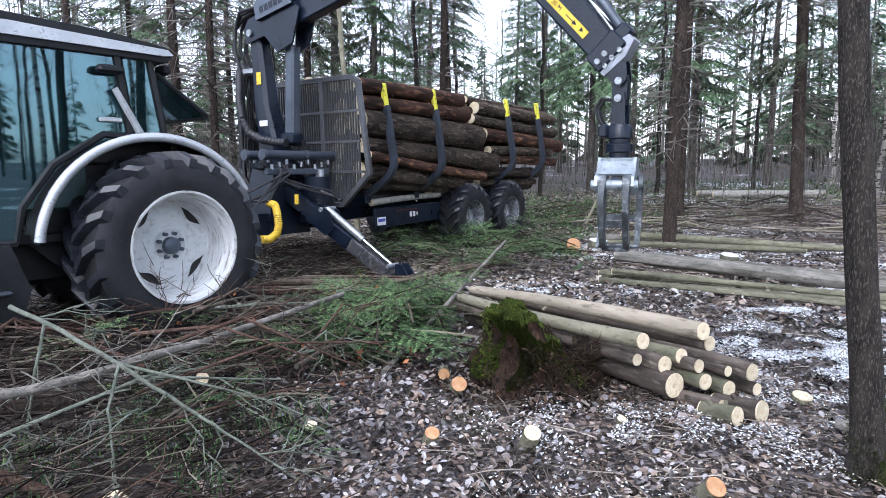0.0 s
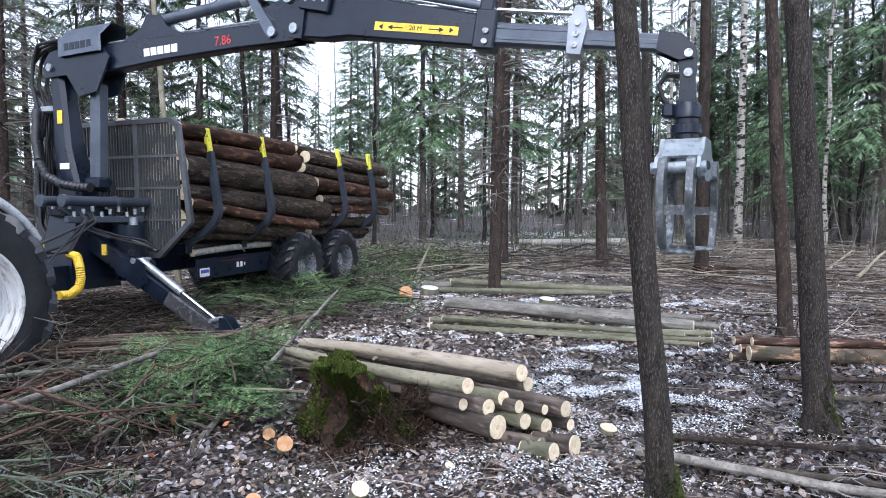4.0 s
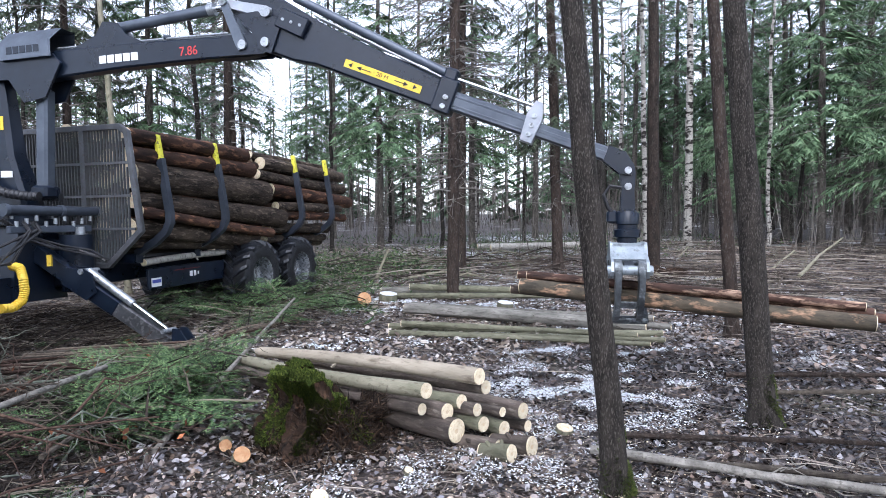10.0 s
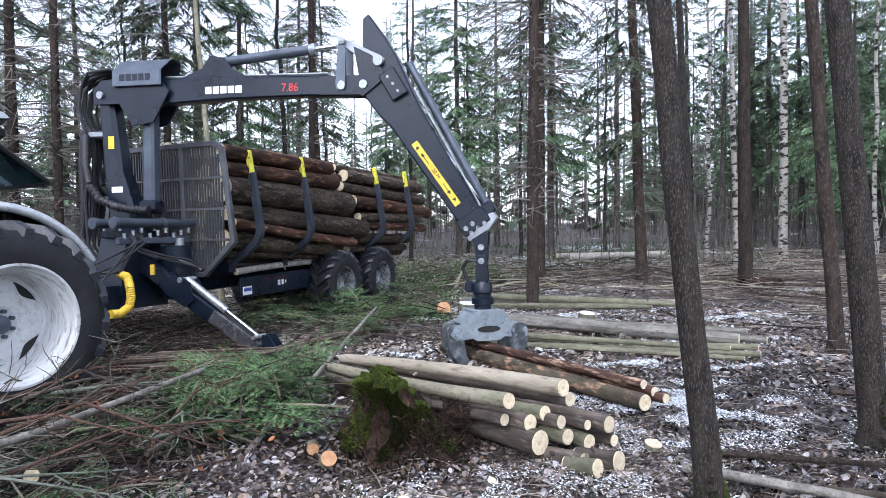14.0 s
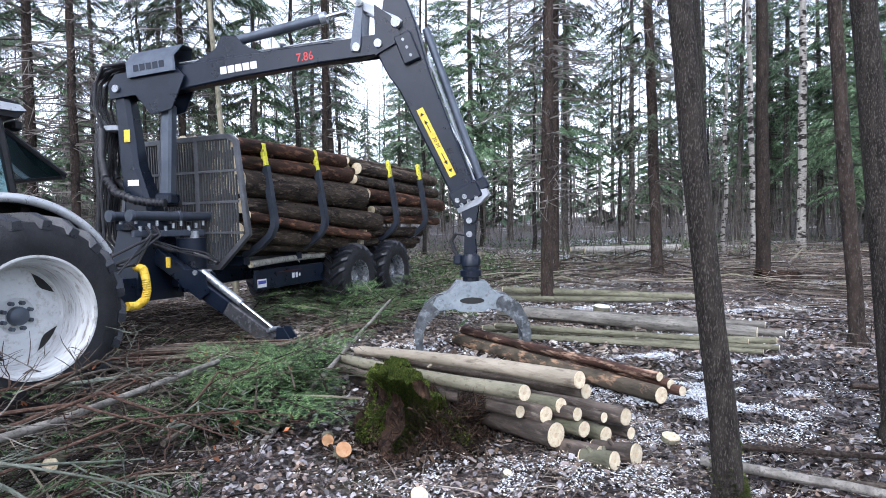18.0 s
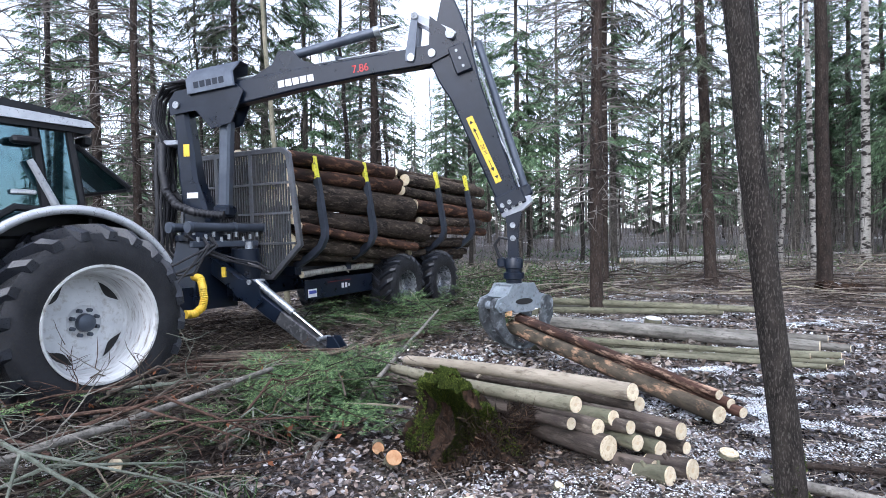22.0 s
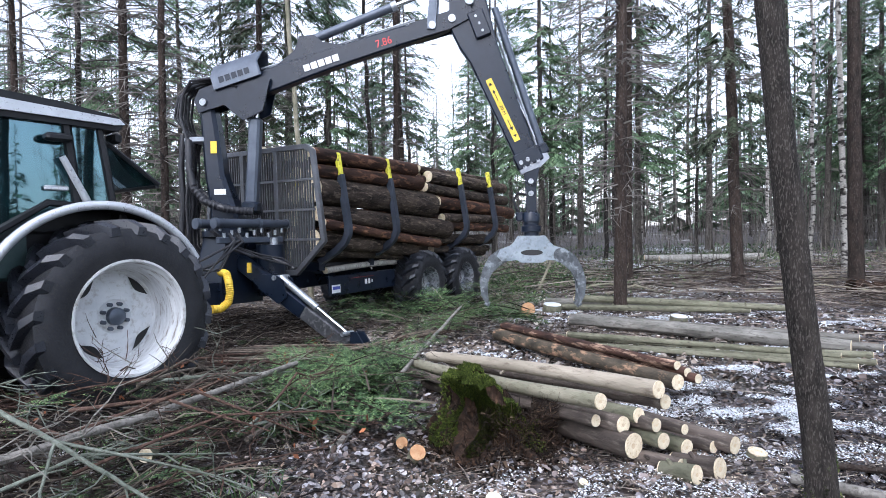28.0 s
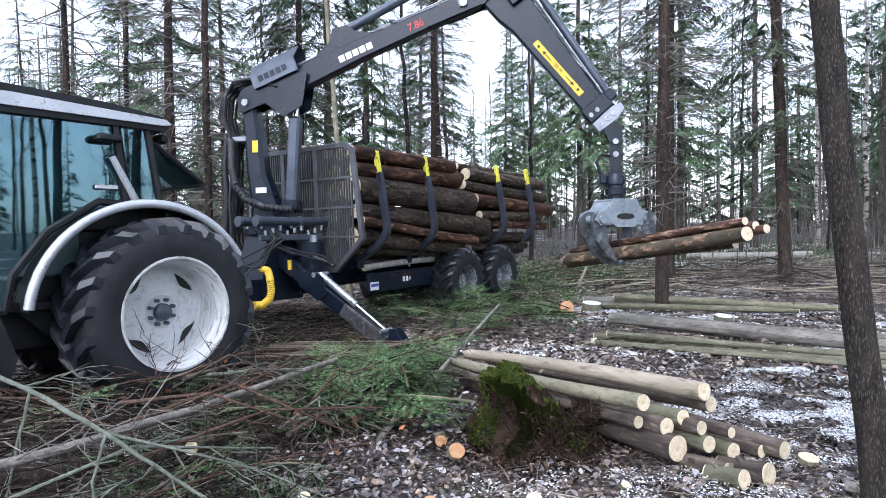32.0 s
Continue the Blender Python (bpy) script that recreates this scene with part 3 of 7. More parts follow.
def build_load():
    """Two stacks of stems end to end on the bunks."""
    rng = random.Random(4)
    # outer stems that show: x, height and radius at both ends, depth, bark
    outer = [(-2.86, 2.79, 0.105, -0.19, 2.71, 0.13, 0.20, 1), (-2.84, 2.54, 0.105, -0.04, 2.47, 0.135, 0.18, 1), (-2.82, 2.26, 0.205, 0.41, 2.07, 0.24, 0.24, 0), (-2.76, 1.91, 0.12, 0.92, 1.60, 0.185, 0.20, 0), (-2.76, 1.76, 0.072, 0.45, 1.33, 0.085, 0.10, 1), (-2.72, 1.53, 0.14, 0.25, 1.24, 0.15, 0.34, 0), (-2.6, 1.33, 0.09, 0.3, 1.12, 0.09, 0.46, 0),
             (0.30, 2.62, 0.12, 3.62, 2.51, 0.12, 0.20, 0), (0.12, 2.41, 0.09, 3.60, 2.22, 0.115, 0.16, 0), (0.54, 2.14, 0.125, 3.88, 1.92, 0.14, 0.18, 1), (0.72, 1.83, 0.088, 3.4, 1.78, 0.095, 0.16, 0), (0.9, 1.66, 0.085, 3.68, 1.56, 0.095, 0.20, 1), (0.6, 1.42, 0.10, 3.0, 1.32, 0.10, 0.30, 0), (0.7, 1.2, 0.08, 3.1, 1.13, 0.075, 0.42, 0), (0.16, 2.77, 0.065, 3.1, 2.68, 0.07, 0.32, 0), (-0.02, 2.57, 0.082, 3.2, 2.5, 0.08, 0.30, 1)]
    for x0, z0, r0, x1, z1, r1, y, red in outer:
        log_thing("load_log", TRAILER @ Vector((x0, y, z0)), TRAILER @ Vector((x1, y + rng.uniform(-0.01, 0.03), z1)), r0, r1, BARK_RED_LOAD if red else BARK_LOAD, CUT, "reddish scraped log on the side of the load" if red else ("thick rough dark spruce log on the side of the load" if r0 > 0.15 else "rough dark spruce log on the side of the load"), "logs on the trailer", 0.02, 18, 3)
    # stems behind them
    inner = [(0.46, 2.80, 0.12), (0.72, 2.84, 0.12), (0.98, 2.85, 0.12), (1.24, 2.86, 0.13), (1.5, 2.82, 0.12), (1.78, 2.76, 0.12), (2.05, 2.66, 0.11), (0.55, 2.5, 0.13), (0.62, 2.2, 0.14), (0.6, 1.85, 0.14), (0.72, 1.5, 0.14), (0.85, 1.24, 0.12), (1.12, 1.25, 0.13), (1.45, 1.25, 0.13), (1.8, 1.4, 0.13), (2.05, 1.7, 0.13), (2.1, 2.1, 0.13), (2.1, 2.4, 0.12)]
    for x0, x1, drop, lab in ((-2.88, 0.2, 0.0, "rough dark spruce log stacked between the front bunks"), (0.45, 3.55, 0.16, "rough spruce log stacked between the rear bunks")):
        for y, z, r in inner:
            j0, j1, dz = rng.uniform(-0.03, 0.1) if drop == 0 else rng.uniform(-0.25, 0.1), rng.uniform(-0.25, 0.2), rng.uniform(-0.11, 0.0)
            red = rng.random() < 0.35
            log_thing("load_log", TRAILER @ Vector((x0 + j0, y, z - drop)), TRAILER @ Vector((x1 + j1, y + rng.uniform(-0.02, 0.04), z - drop + dz)), r, r * rng.uniform(0.85, 0.97), BARK_RED_LOAD if red else BARK_LOAD, CUT, "reddish scraped log within the load" if red else lab, "logs on the trailer", 0.02, 12, 1)

    log_thing("birch_log", TRAILER @ Vector((-2.3, 0.5, 1.0)), TRAILER @ Vector((-0.35, 0.55, 1.02)), 0.055, 0.05, BARK_BIRCH, CUT, "pale birch log lying under the load", "logs on the trailer", 0.05, 12, 1)


build_load()

# ---- tractor ----
TRACTOR = pose(-2.45, 5.59, 0.0, 0, 0, 54)


def build_tractor():
    tr = thing("tractor", TRACTOR, "dark tractor with silver fenders and white rear rims in the brush", "tractor")
    for side, y in ((-1, 0.3), (1, 2.1)):
        wheel = thing("rear_wheel", pose(0.18, y, 0.88, 0, 0, 4 if side < 0 else 0), "", "")
        wheel.parent = tr
        lugged_tyre(0.90, 0.6, 0.5, 20, 0.075, wheel, pose(0, 0, 0, 0, 8, 0))
        rim = Shape()
        d = side
        rim.lathe([(0.50, d * 0.25), (0.535, d * 0.285), (0.535, d * 0.30), (0.515, d * 0.30), (0.495, d * 0.26), (0.475, d * 0.2), (0.46, d * 0.18), (0.452, d * 0.10), (0.447, d * 0.02), (0.43, d * -0.05), (0.40, d * -0.06)], 64)
        part("rim", rim, RIMWHITE, wheel, "white steel rim with mud streaks")
        disc = Shape()
        disc.lathe([(0.40, d * -0.06), (0.36, d * -0.055), (0.25, d * -0.03), (0.16, d * -0.02), (0.145, d * -0.03), (0.09, d * -0.025), (0.085, d * -0.01)], 64)
        dk = part("wheel_disc", disc, WHITE, wheel, "white wheel disc with mud stains")
        hub = Shape()
        hub.lathe([(0.085, d * -0.02), (0.08, d * 0.04), (0.06, d * 0.055), (0.001, d * 0.055)], 24)
        part("hub", hub, STEEL2, wheel, "dark steel axle hub")
        for i in range(8):
            a = math.pi * (i + 0.5) / 4
            nut = Shape()
            nut.tube([(0.12 * math.cos(a), d * -0.03, 0.12 * math.sin(a)), (0.12 * math.cos(a), d * 0.02, 0.12 * math.sin(a))], [0.021, 0.019], 6)
            part("wheel_nut", nut, STEEL2, wheel)
        # no holes are cut: black strips paint the shade in the slots
        for a0 in (0.45, 2.0, 3.75, 5.2):
            slot = Shape()
            arc0 = [((0.395 - 0.001) * math.cos(a0 + 0.09 * i), d * -0.0535, 0.395 * math.sin(a0 + 0.09 * i)) for i in range(9)]
            arc1 = [((0.395 - 0.075 * math.sin(math.pi * i / 8) - 0.002) * math.cos(a0 + 0.09 * i), d * -0.044, (0.395 - 0.075 * math.sin(math.pi * i / 8) - 0.002) * math.sin(a0 + 0.09 * i)) for i in range(9)]
            slot.grid([arc0, arc1], False)
            part("disc_slot", slot, BLACK, wheel, "black strip for the shaded slot between disc and rim")
    # fenders: a broad arc over the wheel with a rolled silver lip
    for y0, y1, sg in ((0.22, 0.66, 1), (2.18, 1.74, -1)):
        fen = Shape()
        lip = Shape()
        arcs = []
        for i in range(25):
            a = radians(172 - i * 5.9)
            r = 1.02 + 0.03 * math.sin(a)
            arcs.append((r * math.cos(a) + 0.07, 0.88 + r * math.sin(a) * 0.98))
        rings = [[(x, y0, z - 0.03), (x, y0, z), (x * 0.985, y1, z + 0.012), (x * 0.985, y1, z - 0.03)] for x, z in arcs]
        fen.grid(rings)
        fen.cap(rings[0], 0, True)
        fen.cap(rings[-1])
        fd = part("fender", fen, DARKBODY, tr, "dark fender over the rear wheel")
        wall = Shape()
        wall.plate([(x, z - 0.02) for x, z in arcs] + [(0.5, 0.75), (-0.7, 0.75)], 0.02, pose(0, y1 - sg * 0.02, 0))
        part("inner_arch", wall, DARKBODY, fd, "dark inner wheel arch")
        lip.tube([(x, y0 - sg * 0.0, z) for x, z in arcs], 0.042, 10)
        part("fender_lip", lip, SILVER, fd, "rounded silver fender edge")
    # cab
    cab = thing("cab", Matrix(), "", "")
    cab.parent = tr
    roof = Shape()
    out = [(-1.9, 2.70), (-1.86, 2.64), (0.12, 2.63), (0.30, 2.62), (0.36, 2.70), (0.30, 2.76), (-0.2, 2.83), (-1.2, 2.88), (-1.8, 2.86)]
    roof.plate(out, 1.62, pose(0, 1.2, 0))
    part("roof", roof, DARKBODY, cab, "black cab roof")
    trim = Shape()
    trim.plate([(-1.9, 2.76), (-1.88, 2.70), (0.26, 2.675), (0.35, 2.69), (0.30, 2.735), (-1.0, 2.80)], 1.68, pose(0, 1.2, 0))
    part("roof_trim", trim, SILVER, cab, "silver strip along the roof edge")
    lampb = Shape()
    lampb.box((0.36, 0.62, 2.58), (0.09, 0.18, 0.1), bevel=0.02)
    part("work_lamp", lampb, DARKBODY, cab)
    # pillars on both sides: front, door, rear corner
    for y in (0.46, 1.94):
        for (xa, za), (xb, zb), w in (((-1.75, 2.66), (-1.72, 1.0), 0.07), ((-0.14, 2.66), (-0.06, 1.92), 0.075), ((0.15, 2.64), (0.27, 1.86), 0.06)):
            p = Shape()
            p.tube([(xa, y, za), ((xa + xb) / 2, y - (0.01 if y < 1 else -0.01), (za + zb) / 2), (xb, y, zb)], w * 0.6, 6)
            part("pillar", p, DARKBODY, cab)
        bar = Shape()
        bar.tube([(-0.20, y - (0.07 if y < 1 else -0.07), 2.34), (-0.04, y - (0.08 if y < 1 else -0.08), 2.02), (0.03, y - (0.05 if y < 1 else -0.05), 1.90)], [0.03, 0.034, 0.04], 8)
        part("grab_rail", bar, SILVER, cab, "silver grab rail")
        low = Shape()
        low.tube([(-1.72, y, 1.02), (-1.05, y, 1.0), (-0.98, y, 1.3), (-0.72, y, 1.66), (-0.30, y, 1.93), (0.36, y, 1.87)], 0.035, 6)
        part("sill_frame", low, DARKBODY, cab)
        pane = Shape()
        pane.plate([(-1.72, 2.63), (-1.70, 1.03), (-1.06, 1.02), (-0.98, 1.32), (-0.70, 1.68), (-0.10, 1.95), (-0.17, 2.64)], 0.008, pose(0, y, 0))
        pane = part("door_glass", pane, GLASS, cab, "reflecting tinted door glass")
        pane.visible_shadow = False
        pane2 = Shape()
        pane2.plate([(-0.11, 2.63), (-0.03, 1.95), (0.25, 1.90), (0.13, 2.62)], 0.008, pose(0, y, 0))
        pane2 = part("rear_side_glass", pane2, GLASS, cab)
        pane2.visible_shadow = False
        handle = Shape()
        handle.box((-0.24, y - (0.035 if y < 1 else -0.035), 2.06), (0.2, 0.03, 0.045), bevel=0.01)
        part("door_handle", handle, SILVER, cab)
        mir = Shape()
        mir.box((-0.24, y - (0.1 if y < 1 else -0.1), 2.5), (0.22, 0.12, 0.07), bevel=0.02)
        part("lamp_bracket", mir, DARKBODY, cab)
    back = Shape()
    back.box((0.36, 1.2, 1.78), (0.08, 1.5, 0.16), bevel=0.02)
    part("rear_sill", back, DARKBODY, cab)
    # rear window swung up and open
    wf = Matrix.Translation((0.26, 1.2, 2.52)) @ Euler((0, radians(-52), 0)).to_matrix().to_4x4()
    for y in (-0.66, 0.66):
        s = Shape()
        s.tube([wf @ Vector((0, y, 0)), wf @ Vector((0.02, y, -0.62))], 0.024, 6)
        part("window_side", s, DARKBODY, cab)
    for z in (0.0, -0.62):
        s = Shape()
        s.tube([wf @ Vector((0, -0.66, z)), wf @ Vector((0, 0.66, z))], 0.024, 6)
        part("window_rail", s, DARKBODY, cab)
    s = Shape()
    s.box(wf @ Vector((0, 0, -0.31)), (0.006, 1.28, 0.58), wf.to_3x3())
    g = part("window_pane", s, GLASS, cab)
    g.visible_shadow = False
    # interior: seat and console
    seat = Shape()
    seat.box((-0.75, 1.2, 1.45), (0.5, 0.5, 0.14), bevel=0.04)
    seat.box((-0.98, 1.2, 1.85), (0.12, 0.48, 0.7), bevel=0.04)
    part("driver_seat", seat, DARKBODY, cab)
    con = Shape()
    con.box((-0.75, 0.72, 1.5), (0.7, 0.25, 0.5), bevel=0.03)
    part("console", con, SEATGREEN, cab)
    lamp = Shape()
    lamp.box((-1.35, 0.53, 1.36), (0.1, 0.05, 0.14), bevel=0.015)
    part("orange_light", lamp, ORANGE, cab, "orange marker")
    floor = Shape()
    floor.box((-0.85, 1.2, 1.02), (1.75, 1.4, 0.08), bevel=0.01)
    floor.box((-0.1, 1.2, 1.35), (0.9, 1.2, 0.7), bevel=0.05)
    part("cab_floor", floor, DARKBODY, cab)
    # chassis and steps
    ch = Shape()
    ch.box((-0.6, 1.2, 0.82), (2.6, 0.7, 0.5), bevel=0.05)
    part("transmission", ch, DARKBODY, tr)
    ax = Shape()
    ax.tube([(0, 0.4, 0.88), (0, 2.0, 0.88)], 0.14, 14)
    part("rear_axle", ax, DARKBODY, tr)
    step = Shape()
    step.plate([(-1.9, 0.42), (-1.08, 0.38), (-1.0, 0.62), (-1.12, 1.0), (-1.9, 1.0)], 0.34, pose(0, 0.5, 0))
    stp = part("fuel_tank", step, DARKBODY, tr, "dark tank and step box")
    tread = Shape()
    tread.box((-1.5, 0.36, 0.62), (0.7, 0.2, 0.03), bevel=0.01)
    part("step_tread", tread, STEEL2, stp)
    hitch = Shape()
    hitch.box((0.62, 1.2, 0.62), (0.5, 0.24, 0.2), bevel=0.03)
    part("hitch", hitch, STEEL, tr)
    return tr


SEATGREEN = material("teal_plastic", (0.05, 0.10, 0.10), (0.08, 0.14, 0.14), 0.5, bump=0.05)
build_tractor()

# ---- loader crane ----
CRANE_AT = Vector((-2.68, 9.17, 0.0))
BOOM_LENGTH = 3.716
PIN_BACK, PIN_UP = -0.25, 3.54
crane = thing("loader_crane", Matrix.Translation(CRANE_AT), "dark grey hydraulic timber loader mounted before the trailer headboard", "crane")
CRANE_PARTS = {}


def moving(name, label=""):
    ob = new(name)
    ob.parent = crane
    ob.empty_display_size = 0.1
    return tagged(ob, label)


def cyl(a, b, r, n=14):
    s = Shape()
    s.tube([a, b], r, n)
    return s


def build_crane_base():
    rot = Euler((0, 0, radians(90 - TRAILER_YAW))).to_matrix().to_4x4()
    base = Shape()
    base.plate([(-0.36, 0.66), (0.40, 0.66), (0.34, 1.3), (0.24, 1.62), (-0.24, 1.62), (-0.32, 1.3)], 0.5, rot)
    part("base_frame", base, STEEL, crane, "dark welded base frame")
    for z, r in ((1.62, 0.36), (1.70, 0.30)):
        s = Shape()
        s.tube([(0, 0, z), (0, 0, z + 0.08)], r, 20)
        part("flange", s, STEEL, crane)
    for i in range(8):
        a = math.pi * i / 4
        s = Shape()
        s.tube([(0.33 * math.cos(a), 0.33 * math.sin(a), 1.69), (0.33 * math.cos(a), 0.33 * math.sin(a), 1.735)], 0.022, 6)
        part("bolt", s, GALV, crane)
    for y in (-0.19, 0.19):
        s = Shape()
        s.tube([rot @ Vector((-0.62, y - 0.3, 1.80)), rot @ Vector((0.66, y - 0.3, 1.80))], 0.062, 16)
        h = part("slew_cylinder", s, STAKE, crane, "dark grey horizontal slewing cylinder")
        for x in (-0.64, 0.66, 0.1):
            s = Shape()
            s.tube([rot @ Vector((x, y - 0.3, 1.80)), rot @ Vector((x + 0.05, y - 0.3, 1.80))], 0.076, 16)
            part("cylinder_band", s, STEEL2, h)
    # legs splayed out to both sides, the near one lowered on its foot
    for sg in (-1, 1):
        outd = (rot @ Vector((0.0, sg, 0))).normalized()
        fwd = (rot @ Vector((1, 0, 0))).normalized()
        top = outd * 0.22 + Vector((0, 0, 1.28))
        foot = outd * 1.98 + fwd * 0.30 + Vector((0, 0, 0.13))
        axis = (foot - top).normalized()
        m = Matrix.Translation((top + foot) / 2) @ axis.to_track_quat("X", "Z").to_matrix().to_4x4()
        L = (foot - top).length
        s = Shape()
        s.box((0, 0, 0), (L * 0.62, 0.15, 0.21), bevel=0.012)
        s.v = [tuple(m @ Vector((v[0] - L * 0.19, v[1], v[2]))) for v in s.v]
        leg = part("support_leg", s, STEEL, crane, "folding steel support leg with bright cylinder")
        s = Shape()
        s.box((0, 0, 0), (L * 0.55, 0.13, 0.19), bevel=0.01)
        s.v = [tuple(m @ Vector((v[0] + L * 0.22, v[1], v[2]))) for v in s.v]
        part("leg_inner", s, WORNDARK, leg, "scuffed inner leg beam")
        c0, c1 = top.lerp(foot, 0.40) + Vector((0, 0, 0.22)), foot + Vector((0, 0, 0.17)) - outd * 0.02
        mid = c0.lerp(c1, 0.56)
        for q in (-0.11, 0.11):
            s = Shape()
            s.plate([(-L * 0.24, -0.10), (-L * 0.05, -0.10), (-L * 0.02, 0.06), (-L * 0.10, 0.22), (-L * 0.16, 0.22), (-L * 0.26, 0.10)], 0.02, m @ Matrix.Translation((0, q, 0)))
            part("knuckle_plate", s, STEEL, leg)
        part("cylinder_pin", cyl(c0 - fwd * 0.14, c0 + fwd * 0.14, 0.035), GALV, leg)
        part("cylinder_pin", cyl(c1 - fwd * 0.11, c1 + fwd * 0.11, 0.03), GALV, leg)
        part("leg_cylinder", cyl(c0, mid, 0.05), GALV, leg, "grey cylinder barrel")
        part("leg_rod", cyl(mid, c1, 0.027), CHROME, leg, "chrome rod")
        s = Shape()
        s.box((0.12, 0, 0), (0.8, 0.3, 0.03), bevel=0.008)
        fm = Matrix.Translation(foot + outd * 0.2 + Vector((0, 0, -0.03))) @ outd.to_track_quat("X", "Z").to_matrix().to_4x4()
        s.v = [tuple(fm @ Vector(v)) for v in s.v]
        part("foot_plate", s, WORNDARK, leg)
        s = Shape()
        for q in (-0.07, 0.07):
            s.plate([(-0.12, -0.02), (0.2, -0.02), (0.0, 0.24), (-0.1, 0.24)], 0.02, fm @ Matrix.Translation((0, q, 0)))
        part("foot_bracket", s, STEEL, leg)
        s = Shape()
        s.box(top + outd * 0.32 + Vector((0, 0, -0.1)) - fwd * 0.1, (0.05, 0.05, 0.14))
        part("yellow_sticker", s, YELLOW, leg)
    # yellow air duct hanging between tractor and trailer
    p = [rot @ Vector(v) for v in ((-0.6, -0.55, 1.15), (-0.66, -0.75, 1.13), (-0.70, -0.84, 1.02), (-0.70, -0.86, 0.88), (-0.73, -0.86, 0.77), (-0.85, -0.86, 0.70), (-1.0, -0.86, 0.71))]
    fine = []
    for i in range(len(p) - 1):
        fine += [p[i].lerp(p[i + 1], k / 10) for k in range(10)]
    s = Shape()
    s.tube(fine, [0.054 if i % 2 else 0.046 for i in range(len(fine))], 12)
    part("yellow_hose", s, YELLOW, crane, "ribbed yellow protective hose")
    for k in range(2):
        s = Shape()
        s.tube([rot @ Vector(v) for v in ((-0.5, -0.3 + 0.06 * k, 1.7), (-0.3, -0.5, 1.48), (0.0, -0.66, 1.36 - 0.05 * k), (0.22, -0.86, 1.30 - 0.07 * k), (0.36, -1.0, 1.16))], 0.014, 7)
        part("hydraulic_hose", s, HOSE, crane)
    # clutter between tractor and trailer: fittings, a spiral hose down to the leg, loose hoses
    for k in range(9):
        s = Shape()
        x, z = -0.5 + 0.13 * k, 1.60 + 0.035 * (k % 3)
        s.tube([rot @ Vector((x, -0.52, z)), rot @ Vector((x, -0.52, z + 0.07))], 0.022, 8)
        part("hose_fitting", s, GALV, crane)
    s = Shape()
    s.box(rot @ Vector((-0.02, -0.5, 1.57)), (1.15, 0.07, 0.09), rot.to_3x3(), bevel=0.01)
    part("valve_rail", s, STEEL2, crane)
    rng = random.Random(8)
    for k in range(5):
        x0, x1 = rng.uniform(-0.55, 0.1), rng.uniform(-1.5, -0.9)
        q = [Vector((x0, -0.5, 1.66)), Vector((x0 - 0.05, -0.66, 1.60 + rng.uniform(-0.1, 0.15))), Vector(((x0 + x1) / 2, -0.62, 1.1 + rng.uniform(-0.25, 0.25))), Vector((x1, -0.4, 1.15 + rng.uniform(-0.1, 0.2))), Vector((x1 - 0.4, -0.2, 1.25))]
        s = Shape()
        s.tube([rot @ v for v in q], 0.014 + 0.004 * (k % 3), 7)
        part("hydraulic_hose", s, HOSE, crane)
    q = [Vector(v) for v in ((-0.35, -0.5, 1.45), (-0.1, -0.6, 1.34), (0.2, -0.66, 1.30), (0.3, -0.86, 1.22), (0.33, -1.0, 1.14))]
    fine = []
    for i in range(4):
        fine += [q[i].lerp(q[i + 1], k / 9) for k in range(9)]
    s = Shape()
    s.tube([rot @ v for v in fine], [0.026 if i % 2 else 0.019 for i in range(len(fine))], 8)
    part("spiral_hose", s, HOSE, crane)
    s = Shape()
    s.box(rot @ Vector((0.42, -0.15, 1.12)), (0.44, 0.5, 0.62), rot.to_3x3(), bevel=0.02)
    part("oil_tank", s, STEEL, crane, "black oil tank")
    s = Shape()
    s.plate([(-1.1, 0.70), (-0.3, 0.66), (-0.3, 0.98), (-0.9, 0.98)], 0.4, rot)
    part("side_plate", s, STEEL, crane)


WORNDARK = material("scuffed_black_paint", (0.02, 0.021, 0.024), (0.06, 0.062, 0.066), 0.5, 0.1, 6, bump=0.15, detail=18, c3=(0.14, 0.14, 0.14))
build_crane_base()


